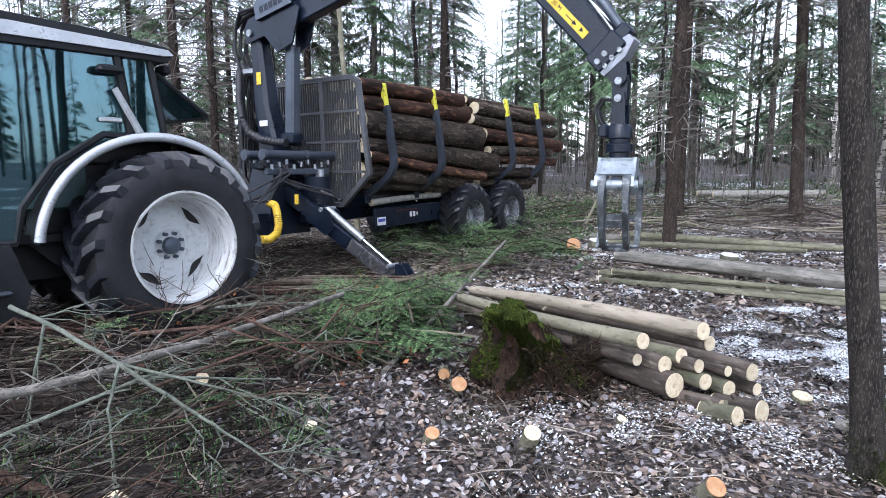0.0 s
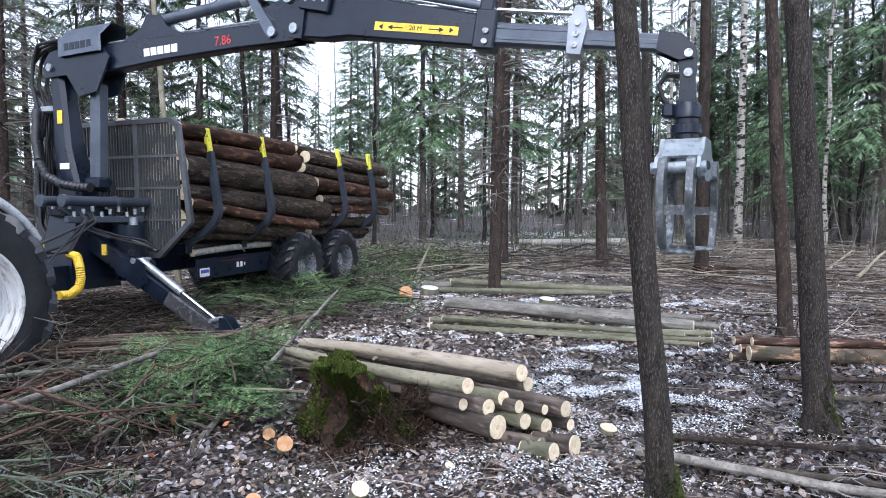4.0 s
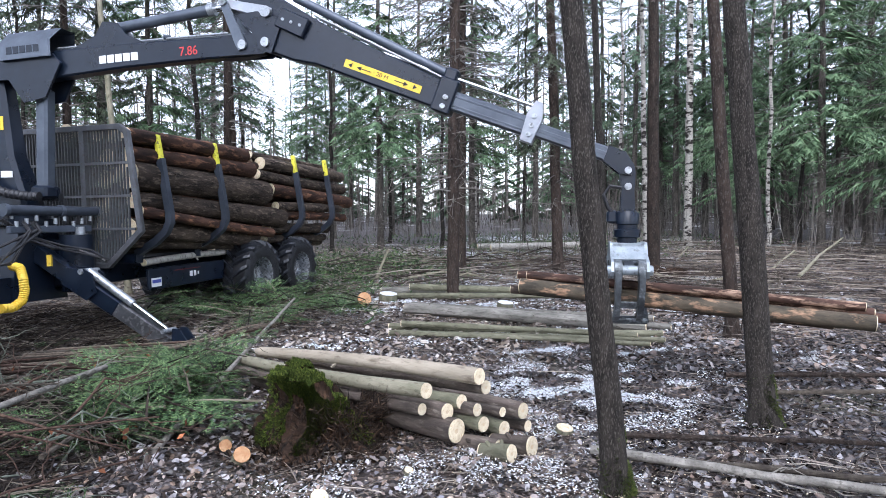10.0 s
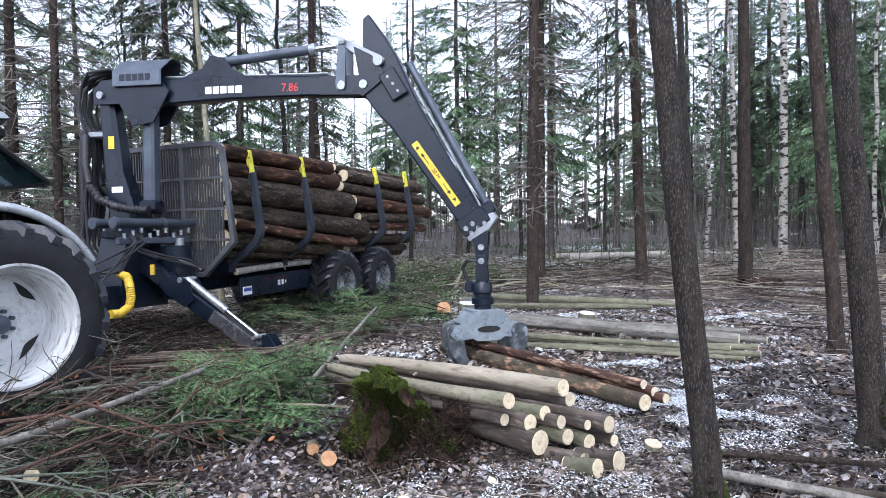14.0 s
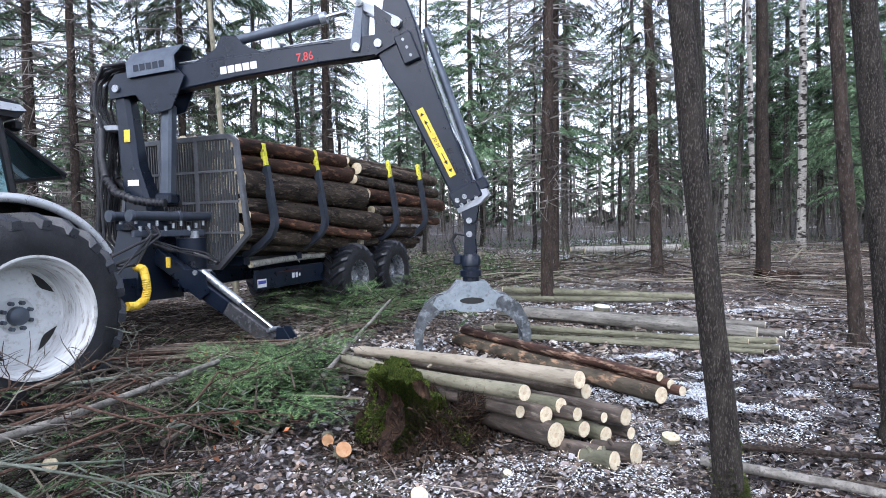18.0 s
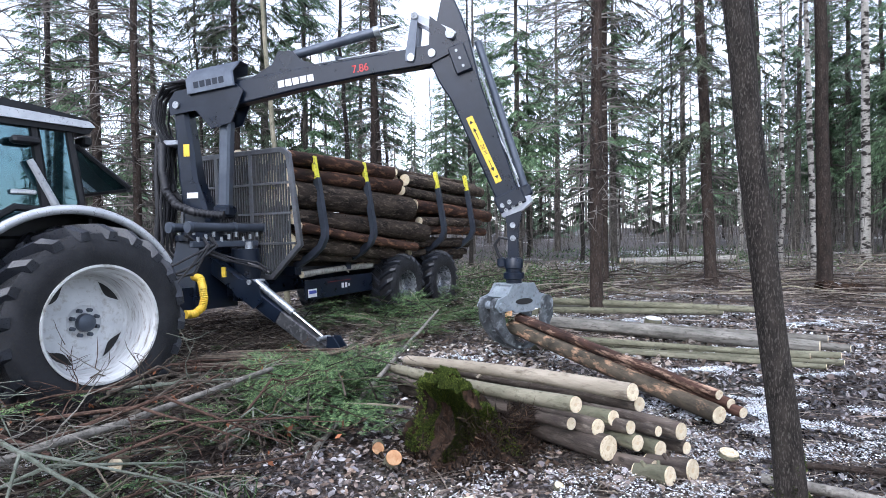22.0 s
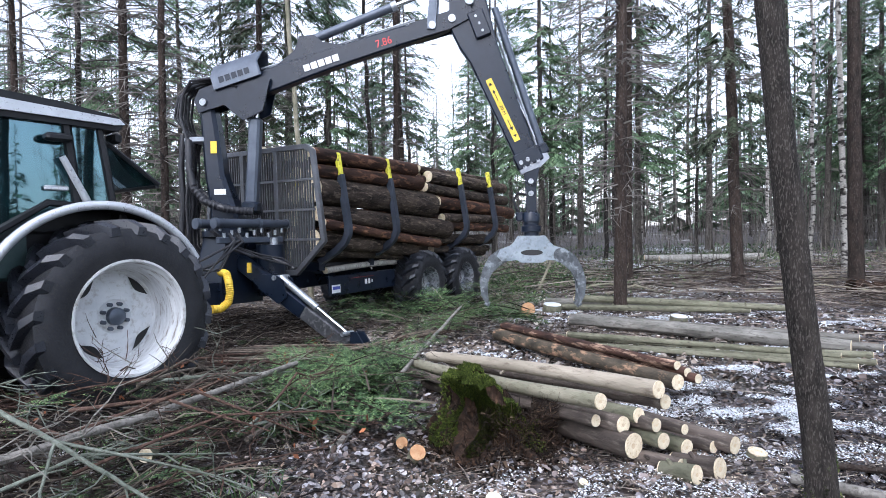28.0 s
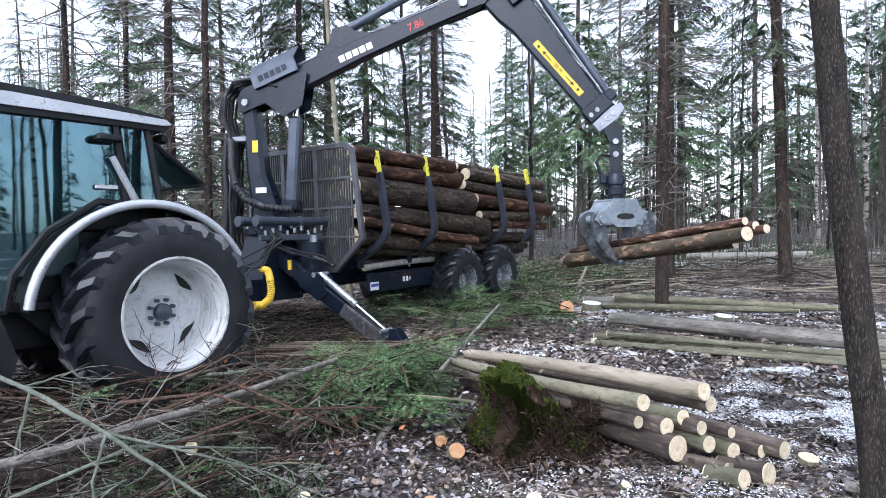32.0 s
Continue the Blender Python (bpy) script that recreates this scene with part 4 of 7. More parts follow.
def build_crane_arm():
    # column: leaning box with a lift cylinder on the boom side
    col = moving("column", "dark crane column with hoses")
    CRANE_PARTS["column"] = col
    s = Shape()
    rings = []
    for x, w, d, z in ((0.02, 0.42, 0.36, 1.78), (-0.02, 0.38, 0.34, 2.05), (-0.14, 0.29, 0.29, 2.5), (-0.21, 0.25, 0.26, 3.2), (-0.245, 0.22, 0.25, 3.5), (-0.25, 0.16, 0.24, 3.64)):
        e = 0.05
        rings.append([(x - w / 2 + e, -d / 2, z), (x + w / 2 - e, -d / 2, z), (x + w / 2, -d / 2 + e, z), (x + w / 2, d / 2 - e, z), (x + w / 2 - e, d / 2, z), (x - w / 2 + e, d / 2, z), (x - w / 2, d / 2 - e, z), (x - w / 2, -d / 2 + e, z)])
    s.grid(rings)
    s.cap(rings[0], 0, True)
    s.cap(rings[-1])
    part("column_body", s, STEEL, col)
    s = Shape()
    s.box((-0.12, -0.158, 2.9), (0.09, 0.006, 0.17))
    part("yellow_sticker", s, YELLOW, col)
    s = Shape()
    s.box((-0.03, -0.178, 2.26), (0.17, 0.006, 0.08))
    part("white_sticker", s, LETTER, col)
    part("pivot_pin", cyl((-0.25, -0.2, 3.54), (-0.25, 0.2, 3.54), 0.05), GALV, col)
    lift = thing("lift_cylinder", Matrix(), "", "")
    lift.parent = crane
    CRANE_PARTS["lift"] = lift
    s = Shape()
    s.box((0, 0, 0.66), (0.17, 0.17, 1.3), bevel=0.03)
    part("barrel", s, STEEL2, lift, "square grey cylinder guard")
    part("rod", cyl((0, 0, 1.2), (0, 0, 1.62), 0.05), CHROME, lift)
    s = Shape()
    s.box((0, 0, 0.02), (0.24, 0.26, 0.16), bevel=0.03)
    part("foot_bracket", s, STEEL, lift)
    # hoses bundled along the column
    for k in range(10):
        s = Shape()
        y = -0.17 + 0.035 * k
        q = 0.03 * (k % 3)
        s.tube([(0.25, y, 3.74), (-0.1, y, 3.88), (-0.42, y * 1.2, 3.84 - q), (-0.56 - q * 1.6, y, 3.64), (-0.60 - q * 2, y, 3.35), (-0.50 + q, y, 3.0), (-0.49 - q, y, 2.6), (-0.54 + q, y, 2.1), (-0.52 - q, y, 1.5), (-0.3, y, 1.2)], 0.022 - 0.004 * (k % 2), 7)
        part("hydraulic_hose", s, HOSE, col)
    for y, r, sh in ((-0.22, 0.062, 0.0), (0.12, 0.055, 0.1), (-0.1, 0.05, 0.22)):
        if sh > 0.2:
            spine = [Vector(v) for v in ((-0.60, y, 3.1), (-0.64, y, 2.6), (-0.62, y, 2.1), (-0.66, y, 1.6), (-0.5, y, 1.2))]
        else:
            spine = [Vector(v) for v in ((-0.46 - sh, y, 3.0), (-0.44 - sh, y - 0.04, 2.6), (-0.38 - sh, y - 0.05, 2.32), (-0.2, y - 0.08, 2.12), (0.06, y - 0.08, 2.02), (0.3, y - 0.04, 1.98), (0.5, y, 1.97))]
        fine = []
        for i in range(len(spine) - 1):
            fine += [spine[i].lerp(spine[i + 1], q / 8) for q in range(8)]
        s = Shape()
        s.tube(fine, [r if i % 2 else r * 0.78 for i in range(len(fine))], 10)
        part("spiral_hose", s, HOSE, col, "spiral wrapped black hose")
    s = Shape()
    s.box((-0.42, 0, 3.02), (0.3, 0.3, 0.08), bevel=0.015)
    part("hose_clamp", s, GALV2, col, "light grey hose clamp")
    # main boom, pivot at its origin, along x
    boom = moving("main_boom", "dark grey main boom with lettering")
    CRANE_PARTS["boom"] = boom
    s = Shape()
    rings = []
    for x, lo, hi, w in ((0.45, -0.17, 0.2, 0.2), (0.9, -0.14, 0.20, 0.2), (2.0, -0.10, 0.19, 0.18), (3.2, -0.10, 0.15, 0.17), (3.75, -0.12, 0.10, 0.16), (3.96, -0.10, 0.08, 0.14)):
        e = 0.02
        rings.append([(x, -w / 2, lo + e), (x, -w / 2, hi - e), (x, -w / 2 + e, hi), (x, w / 2 - e, hi), (x, w / 2, hi - e), (x, w / 2, lo + e), (x, w / 2 - e, lo), (x, -w / 2 + e, lo)])
    s.grid(rings)
    s.cap(rings[0], 0, True)
    s.cap(rings[-1])
    part("boom_beam", s, STEEL, boom)
    s = Shape()
    for y in (-0.15, 0.15):
        s.plate([(-0.13, -0.12), (0.30, -0.12), (0.52, -0.42), (0.86, -0.38), (1.12, 0.02), (1.0, 0.15), (0.28, 0.20), (0.0, 0.20), (-0.13, 0.08)], 0.03, pose(0, y, 0))
    part("boom_heel", s, STEEL, boom)
    s = Shape()
    rings = [[(x, -w, 0.10), (x, -w, 0.30), (x + tip, -w * 0.55, 0.45), (x + tip, w * 0.55, 0.45), (x, w, 0.30), (x, w, 0.10)] for x, w, tip in ((0.24, 0.22, 0.06), (1.0, 0.22, 0.1), (1.02, 0.2, 0.1))]
    s.grid(rings, False)
    s.face(rings[0])
    cov = part("valve_cover", s, STEEL2, boom, "grey sheet metal cover")
    for k in range(5):
        s = Shape()
        s.box((0.40 + 0.105 * k, -0.222, 0.21), (0.085, 0.006, 0.09), bevel=0.002)
        part("mark_bar", s, STEEL, boom)
        s = Shape()
        s.box((1.70 + 0.118 * k, -0.0925, 0.02), (0.098, 0.006, 0.095), bevel=0.002)
        part("mark_bar", s, LETTER, boom)
    text_part("7.86", 0.15, pose(2.95, -0.090, 0.01, 90, 0, 0), RED, boom)
    s = Shape()
    s.plate([(1.15, 0.16), (2.35, 0.16), (2.05, 0.30), (1.95, 0.44), (1.72, 0.48), (1.6, 0.32)], 0.16)
    part("cylinder_bracket", s, STEEL, boom)
    for y in (-0.06, 0.0, 0.06):
        part("steel_pipe", cyl((1.0, y, 0.225), (3.5, y, 0.175), 0.014, 8), GALV, boom)
    for y in (-0.05, 0.05):
        part("pipe_clamp", cyl((2.6, y - 0.03, 0.215), (2.66, y + 0.03, 0.215), 0.03, 8), STEEL2, boom)
    for x in (3.73, 4.04):
        part("pivot_pin", cyl((x, -0.16, 0), (x, 0.16, 0), 0.055), GALV, boom)
    tip = Shape()
    for y in (-0.11, 0.11):
        tip.plate([(3.4, -0.1), (4.0, -0.12), (4.12, -0.06), (4.12, 0.06), (4.0, 0.12), (3.4, 0.13)], 0.03, pose(0, y, 0))
    part("boom_tip", tip, STEEL, boom)
    # jib cylinder: barrel on the boom, rod to the link
    jc = thing("jib_cylinder", Matrix(), "", "")
    jc.parent = crane
    CRANE_PARTS["jibcyl"] = jc
    part("barrel", cyl((0, 0, 0), (1.3, 0, 0), 0.065), STEEL2, jc)
    part("rod", cyl((1.2, 0, 0), (1.62, 0, 0), 0.035), CHROME, jc)
    part("rod_gland", cyl((1.26, 0, 0), (1.34, 0, 0), 0.075), GALV, jc)
    for name in ("link", "pull_link"):
        lk = thing(name, Matrix(), "", "")
        lk.parent = crane
        CRANE_PARTS[name] = lk
        ln = 0.54
        for y in (-0.14, 0.14):
            s = Shape()
            s.plate([(-0.05, -0.05), (0.02, -0.065), (ln - 0.02, -0.045), (ln + 0.05, 0), (ln - 0.02, 0.045), (0.02, 0.065), (-0.05, 0.05)], 0.03, pose(0, y if name == "link" else y * 0.75, 0))
            part("link_plate", s, STEEL2 if name == "link" else GALV2, lk)
        part("link_pin", cyl((ln, -0.18, 0), (ln, 0.18, 0), 0.045), GALV, lk)
    # jib: hinge at the origin, box offset above it
    jib = moving("jib", "dark grey outer boom with yellow warning sticker")
    CRANE_PARTS["jib"] = jib
    s = Shape()
    rings = []
    for x, lo, hi, w in ((-0.62, 0.46, 0.56, 0.16), (-0.3, 0.2, 0.56, 0.19), (0.0, -0.08, 0.53, 0.2), (0.35, -0.08, 0.45, 0.2), (0.6, -0.04, 0.40, 0.2), (1.2, -0.05, 0.33, 0.19), (2.0, -0.06, 0.24, 0.18)):
        e = 0.018
        rings.append([(x, -w / 2, lo + e), (x, -w / 2, hi - e), (x, -w / 2 + e, hi), (x, w / 2 - e, hi), (x, w / 2, hi - e), (x, w / 2, lo + e), (x, w / 2 - e, lo), (x, -w / 2 + e, lo)])
    s.grid(rings)
    s.cap(rings[0], 0, True)
    s.cap(rings[-1])
    part("jib_box", s, STEEL, jib)
    s = Shape()
    s.box((0.22, -0.13, 0.30), (0.34, 0.07, 0.22), Euler((0, 0.1, 0)).to_matrix(), bevel=0.012)
    part("hose_block", s, STEEL, jib)
    for i in range(3):
        part("bolt", cyl((0.12 + 0.1 * i, -0.175, 0.30), (0.12 + 0.1 * i, -0.16, 0.30), 0.018, 8), GALV, jib)
    s = Shape()
    for y in (-0.12, 0.12):
        s.plate([(-0.42, 0.18), (-0.2, 0.3), (0.1, 0.3), (0.1, -0.1), (-0.06, -0.1), (-0.12, 0.02)], 0.03, pose(0, y, 0))
    part("hinge_plate", s, STEEL, jib)
    part("hinge_pin", cyl((-0.10, -0.17, 0.32), (-0.10, 0.17, 0.32), 0.06), GALV, jib)
    s = Shape()
    s.box((1.32, -0.1005, 0.075), (0.86, 0.006, 0.085), Euler((0, 0.015, 0)).to_matrix())
    st = part("warning_sticker", s, YELLOW, jib, "yellow warning sticker")
    text_part("20 M", 0.065, pose(1.32, -0.105, 0.073, 90, 0.9, 0), BLACK, jib)
    for sg in (-1, 1):
        s = Shape()
        s.box((1.32 + sg * 0.2, -0.105, 0.073), (0.13, 0.004, 0.010))
        s.plate([(1.32 + sg * 0.29, 0.073), (1.32 + sg * 0.24, 0.098), (1.32 + sg * 0.24, 0.048)], 0.004, pose(0, -0.105, 0))
        part("arrow_mark", s, BLACK, jib)
        s = Shape()
        s.plate([(1.32 + sg * 0.345, 0.10), (1.32 + sg * 0.385, 0.075), (1.32 + sg * 0.345, 0.048)], 0.004, pose(0, -0.105, 0))
        part("warning_mark", s, BLACK, jib)
    # telescope cylinder and pipes along the upper side
    part("telescope_barrel", cyl((0.1, 0.0, 0.60), (2.0, 0.0, 0.33), 0.05), STEEL2, jib)
    for k, y in enumerate((-0.07, 0.07)):
        part("steel_pipe", cyl((0.4, y, 0.47), (1.95, y, 0.27), 0.013, 8), GALV, jib)
    s = Shape()
    s.box((2.0, 0, 0.10), (0.2, 0.25, 0.38), bevel=0.015)
    end = part("jib_collar", s, STEEL, jib)
    for z in (-0.02, 0.08):
        part("bolt", cyl((2.02, -0.15, z), (2.02, -0.12, z), 0.028, 10), GALV, jib)
    s = Shape()
    s.box((1.98, 0, 0.34), (0.14, 0.16, 0.14), bevel=0.02)
    part("cylinder_clamp", s, STEEL, jib)
    # two telescope sections
    e1 = moving("extension_outer", "grey telescopic boom section")
    CRANE_PARTS["ext1"] = e1
    s = Shape()
    s.box((1.1, 0, 0.08), (2.0, 0.15, 0.21), bevel=0.02)
    for z in (0.03, 0.13):
        s.box((1.1, 0, z), (1.98, 0.158, 0.03), bevel=0.008)
    part("section_beam", s, STEEL2, e1)
    s = Shape()
    s.plate([(2.03, -0.08), (2.15, -0.08), (2.17, 0.2), (2.12, 0.36), (2.05, 0.36), (2.01, 0.2)], 0.2)
    pl = part("end_plate", s, GALV2, e1, "light grey end plate")
    for z in (0.0, 0.1, 0.2):
        part("bolt", cyl((2.09, -0.125, z), (2.09, -0.1, z), 0.026, 10), GALV, e1)
    part("telescope_rod", cyl((0.4, 0, 0.33), (2.1, 0, 0.31), 0.022, 10), CHROME, e1)
    e2 = moving("extension_inner", "grey inner telescopic boom section")
    CRANE_PARTS["ext2"] = e2
    s = Shape()
    s.box((1.15, 0, 0.08), (2.0, 0.11, 0.155), bevel=0.018)
    s.box((1.15, 0, 0.08), (1.98, 0.116, 0.05), bevel=0.008)
    part("section_beam", s, STEEL2, e2)
    s = Shape()
    for y in (-0.075, 0.075):
        s.plate([(2.03, 0.0), (2.22, -0.07), (2.33, -0.04), (2.32, 0.06), (2.2, 0.16), (2.03, 0.17)], 0.025, pose(0, y, 0))
    part("tip_plate", s, STEEL, e2)
    # hanging link and rotator, origin at the tip pin
    hang = moving("hanging_link", "black hanging link and rotator with hoses")
    CRANE_PARTS["hang"] = hang
    s = Shape()
    s.plate([(-0.06, 0.06), (0.06, 0.06), (0.075, -0.02), (0.07, -0.16), (0.055, -0.22), (-0.055, -0.22), (-0.07, -0.16), (-0.075, -0.02)], 0.09)
    part("upper_link", s, STEEL, hang)
    for z in (0.0, -0.16):
        part("link_pin", cyl((0, -0.10, z), (0, 0.10, z), 0.035), GALV, hang)
    s = Shape()
    for y in (-0.06, 0.06):
        s.plate([(-0.055, -0.10), (0.055, -0.10), (0.075, -0.46), (-0.075, -0.46)], 0.028, pose(0, y, 0))
    part("lower_link", s, STEEL, hang)
    s = Shape()
    s.lathe([(0.001, 0.40), (0.09, 0.40), (0.115, 0.43), (0.115, 0.53), (0.10, 0.54), (0.10, 0.58), (0.13, 0.59), (0.13, 0.66), (0.10, 0.67), (0.10, 0.72), (0.001, 0.72)], 24, pose(0, 0, 0, -90, 0, 0))
    part("rotator", s, STEEL, hang, "black hydraulic rotator")
    for k, y in enumerate((-0.05, 0.05)):
        s = Shape()
        s.tube([(-0.05, y, -0.17), (-0.17, y, -0.15), (-0.23, y, -0.24), (-0.19, y, -0.36), (-0.12, y, -0.46)], 0.017, 7)
        part("hydraulic_hose", s, HOSE, hang)
    s = Shape()
    s.box((-0.15, 0, -0.46), (0.1, 0.14, 0.13), bevel=0.02)
    part("valve_block", s, STEEL, hang)
    # grapple, origin at the rotator's lower face; it opens along x
    grap = moving("grapple", "worn grey log grapple")
    CRANE_PARTS["grapple"] = grap
    s = Shape()
    outline = [(-0.20, 0.0), (0.20, 0.0), (0.30, -0.14), (0.47, -0.20), (0.52, -0.30), (0.44, -0.38), (0.22, -0.36), (0.16, -0.40), (-0.16, -0.40), (-0.22, -0.36), (-0.44, -0.38), (-0.52, -0.30), (-0.47, -0.20), (-0.30, -0.14)]
    for y in (-0.17, 0.17):
        s.plate(outline, 0.03, pose(0, y, 0))
    s.box((0, 0, -0.03), (0.40, 0.36, 0.05), bevel=0.01)
    s.box((0.27, 0, -0.12), (0.2, 0.34, 0.03), Euler((0, 0.75, 0)).to_matrix())
    s.box((-0.27, 0, -0.12), (0.2, 0.34, 0.03), Euler((0, -0.75, 0)).to_matrix())
    s.v = [(x * 0.92, y * 1.0, z * 0.92) for x, y, z in s.v]
    part("grapple_frame", s, WORN, grap)
    # the frame plates stay whole; a black oval paints the opening's shade
    for y in (-0.188, 0.188):
        s = Shape()
        s.plate([(0.15 * math.cos(a), -0.23 + 0.04 * math.sin(a)) for a in [math.pi * i / 8 for i in range(16)]], 0.006, pose(0, y * 0.995, 0.0))
        part("frame_opening", s, BLACK, grap, "black oval plate for the shade of the frame opening")
    part("grapple_cylinder", cyl((-0.28, 0, -0.22), (0.28, 0, -0.22), 0.05), STEEL2, grap)
    for sg in (-1, 1):
        part("claw_pin", cyl((sg * 0.39, -0.22, -0.27), (sg * 0.39, 0.22, -0.27), 0.05), WORN, grap)
    for name, sg, ys in (("claw_left", -1, (-0.12, 0.12)), ("claw_right", 1, (-0.2, 0.2))):
        s = Shape()
        arc_o = [(0.10 * sg, 0.09), (0.23 * sg, -0.10), (0.26 * sg, -0.34), (0.23 * sg, -0.58), (0.12 * sg, -0.80), (-0.06 * sg, -0.95)]
        arc_i = [(-0.05 * sg, -0.89), (0.03 * sg, -0.74), (0.09 * sg, -0.55), (0.08 * sg, -0.36), (0.0, -0.20), (-0.10 * sg, -0.06), (-0.09 * sg, 0.06), (0.0, 0.11)]
        loop = arc_o + arc_i
        for y in ys:
            s.plate(loop if sg > 0 else loop[::-1], 0.06, pose(0, y, 0))
        s.box((-0.03 * sg, 0, -0.915), (0.10, abs(ys[0]) * 2 + 0.04, 0.05), bevel=0.01)
        s.box((0.17 * sg, 0, -0.45), (0.03, abs(ys[0]) * 2, 0.1))
        for y in ys:
            hub = [(0.13 * math.cos(a), 0.13 * math.sin(a)) for a in [math.pi * i / 8 for i in range(16)]]
            s.plate(hub, 0.08, pose(0, y, 0))
        s.v = [(x * 0.78, y * 0.95, z * 0.78) for x, y, z in s.v]
        CRANE_PARTS[name] = part("claw", s, CLAW, grap, "curved worn steel claw")


CLAW = material("dirty_claw_steel", (0.045, 0.05, 0.055), (0.13, 0.145, 0.155), 0.45, 0.3, 7, bump=0.25, detail=12, c3=(0.28, 0.31, 0.33))
GALV2 = material("light_grey_paint", (0.24, 0.26, 0.29), (0.34, 0.36, 0.40), 0.4, 0.3, 4, bump=0.05, detail=30)
build_crane_arm()
# true lengths of the boom and of the telescope
for key, along in (("boom", 0.92), ("jib", 1.09), ("ext1", 1.09), ("ext2", 1.09)):
    for ob in CRANE_PARTS[key].children:
        ob.matrix_basis = Matrix.Diagonal((along, 1, 1, 1)) @ ob.matrix_basis
for ob in CRANE_PARTS["hang"].children:
    ob.matrix_basis = Matrix.Diagonal((1.05, 1.05, 1.05, 1)) @ ob.matrix_basis


# ---- trees ----
def trunk_path(h, lean, wob, k=14, rng=random):
    return [Vector((lean[0] * h * i / k + wob * rng.uniform(-1, 1) * (i > 0), lean[1] * h * i / k + wob * rng.uniform(-1, 1) * (i > 0), h * i / k)) for i in range(k + 1)]


def trunk_shape(h, r, lean=(0, 0), wob=0.02, n=12, flare=1.35, top=0.25, rng=random):
    s = Shape()
    pts = trunk_path(h, lean, wob, 18, rng)
    radii = []
    for p in pts:
        t = p.z / h
        radii.append(r * (1 - (1 - top) * t) * (1 + (flare - 1) * max(0, 1 - p.z / 0.35) ** 2))
    pts.insert(1, pts[0].lerp(pts[1], 0.25))
    radii.insert(1, r * 1.03)
    pts.insert(0, pts[0] + Vector((0, 0, -0.25)))
    radii.insert(0, radii[0] * 1.15)
    s.tube(pts, radii, n, wobble=0.035)
    return s, pts


def frond(s, base, d, length, rng, droop=0.35, width=0.3, twigs=9, curl=0.0):
    """A needled spray: many narrow leaf-shaped pieces set along a drooping stalk."""
    d = d.normalized()
    side = d.cross(Vector((0, 0, 1)))
    side = side.normalized() if side.length > 1e-3 else Vector((1, 0, 0))
    for i in range(twigs):
        t = (i + rng.random()) / twigs
        p = base + d * length * t + Vector((0, 0, -droop * length * t * t + curl * length * t))
        for sg in (-1, 1):
            L = width * length * (1.1 - 0.75 * t) * rng.uniform(0.6, 1.2)
            tip = p + (side * sg * 0.8 + d * 0.65 + Vector((0, 0, -0.35 - 0.5 * rng.random()))).normalized() * L
            w = (tip - p).cross(Vector((rng.uniform(-1, 1), rng.uniform(-1, 1), 1))).normalized() * L * 0.10
            s.face((p + w, p - w, tip))


def spruce_mesh(seed, h, r, first, reach, green, dense=5, dead_to=None):
    rng = random.Random(seed)
    tr, pts = trunk_shape(h, r, (rng.uniform(-0.01, 0.01), rng.uniform(-0.01, 0.01)), 0.02, 9, 1.3, 0.15, rng)
    crown, dead = Shape(), Shape()
    z = 0.9
    while z < h * 0.985:
        t = max(0.0, (z - first) / (h - first))
        for j in range(dense):
            a = rng.uniform(0, 6.283)
            d = Vector((math.cos(a), math.sin(a), 0))
            o = Vector((0, 0, z + rng.uniform(-0.12, 0.12)))
            if z < first:
                if rng.random() < 0.62:
                    L = reach * rng.uniform(0.25, 0.8)
                    p1 = o + d * L * 0.5 + Vector((0, 0, -0.06 * L))
                    p2 = o + d * L + Vector((rng.uniform(-0.1, 0.1), rng.uniform(-0.1, 0.1), -0.22 * L))
                    dead.tube([o, p1, p2], [0.014, 0.008, 0.003], 3, caps=False)
                    for q in range(4):
                        b0 = o.lerp(p2, rng.uniform(0.35, 0.95))
                        b1 = b0 + (d * 0.4 + Vector((rng.uniform(-1, 1), rng.uniform(-1, 1), rng.uniform(-0.8, 0.1)))) * 0.3 * L
                        dead.tube([b0, b1], [0.005, 0.002], 3, caps=False)
            else:
                L = reach * (1 - t) ** 0.8 * rng.uniform(0.7, 1.1) + 0.15
                if rng.random() < green:
                    rise = 0.5 * t - 0.18
                    tip = o + d * L + Vector((0, 0, rise * L))
                    crown_mid = o.lerp(tip, 0.5)
                    dead.tube([o, crown_mid, tip], [0.016, 0.01, 0.004], 3, caps=False)
                    frond(crown, o.lerp(tip, 0.2), (tip - o), L * 0.85, rng, 0.28, 0.22, 24)
                    for q in range(3):
                        f = rng.uniform(0.3, 0.75)
                        aa = a + rng.choice((-1, 1)) * rng.uniform(0.4, 0.8)
                        frond(crown, o.lerp(tip, f), Vector((math.cos(aa), math.sin(aa), -0.4)), L * 0.42, rng, 0.5, 0.30, 14)
        z += rng.uniform(0.28, 0.42)
    return tr, crown, dead


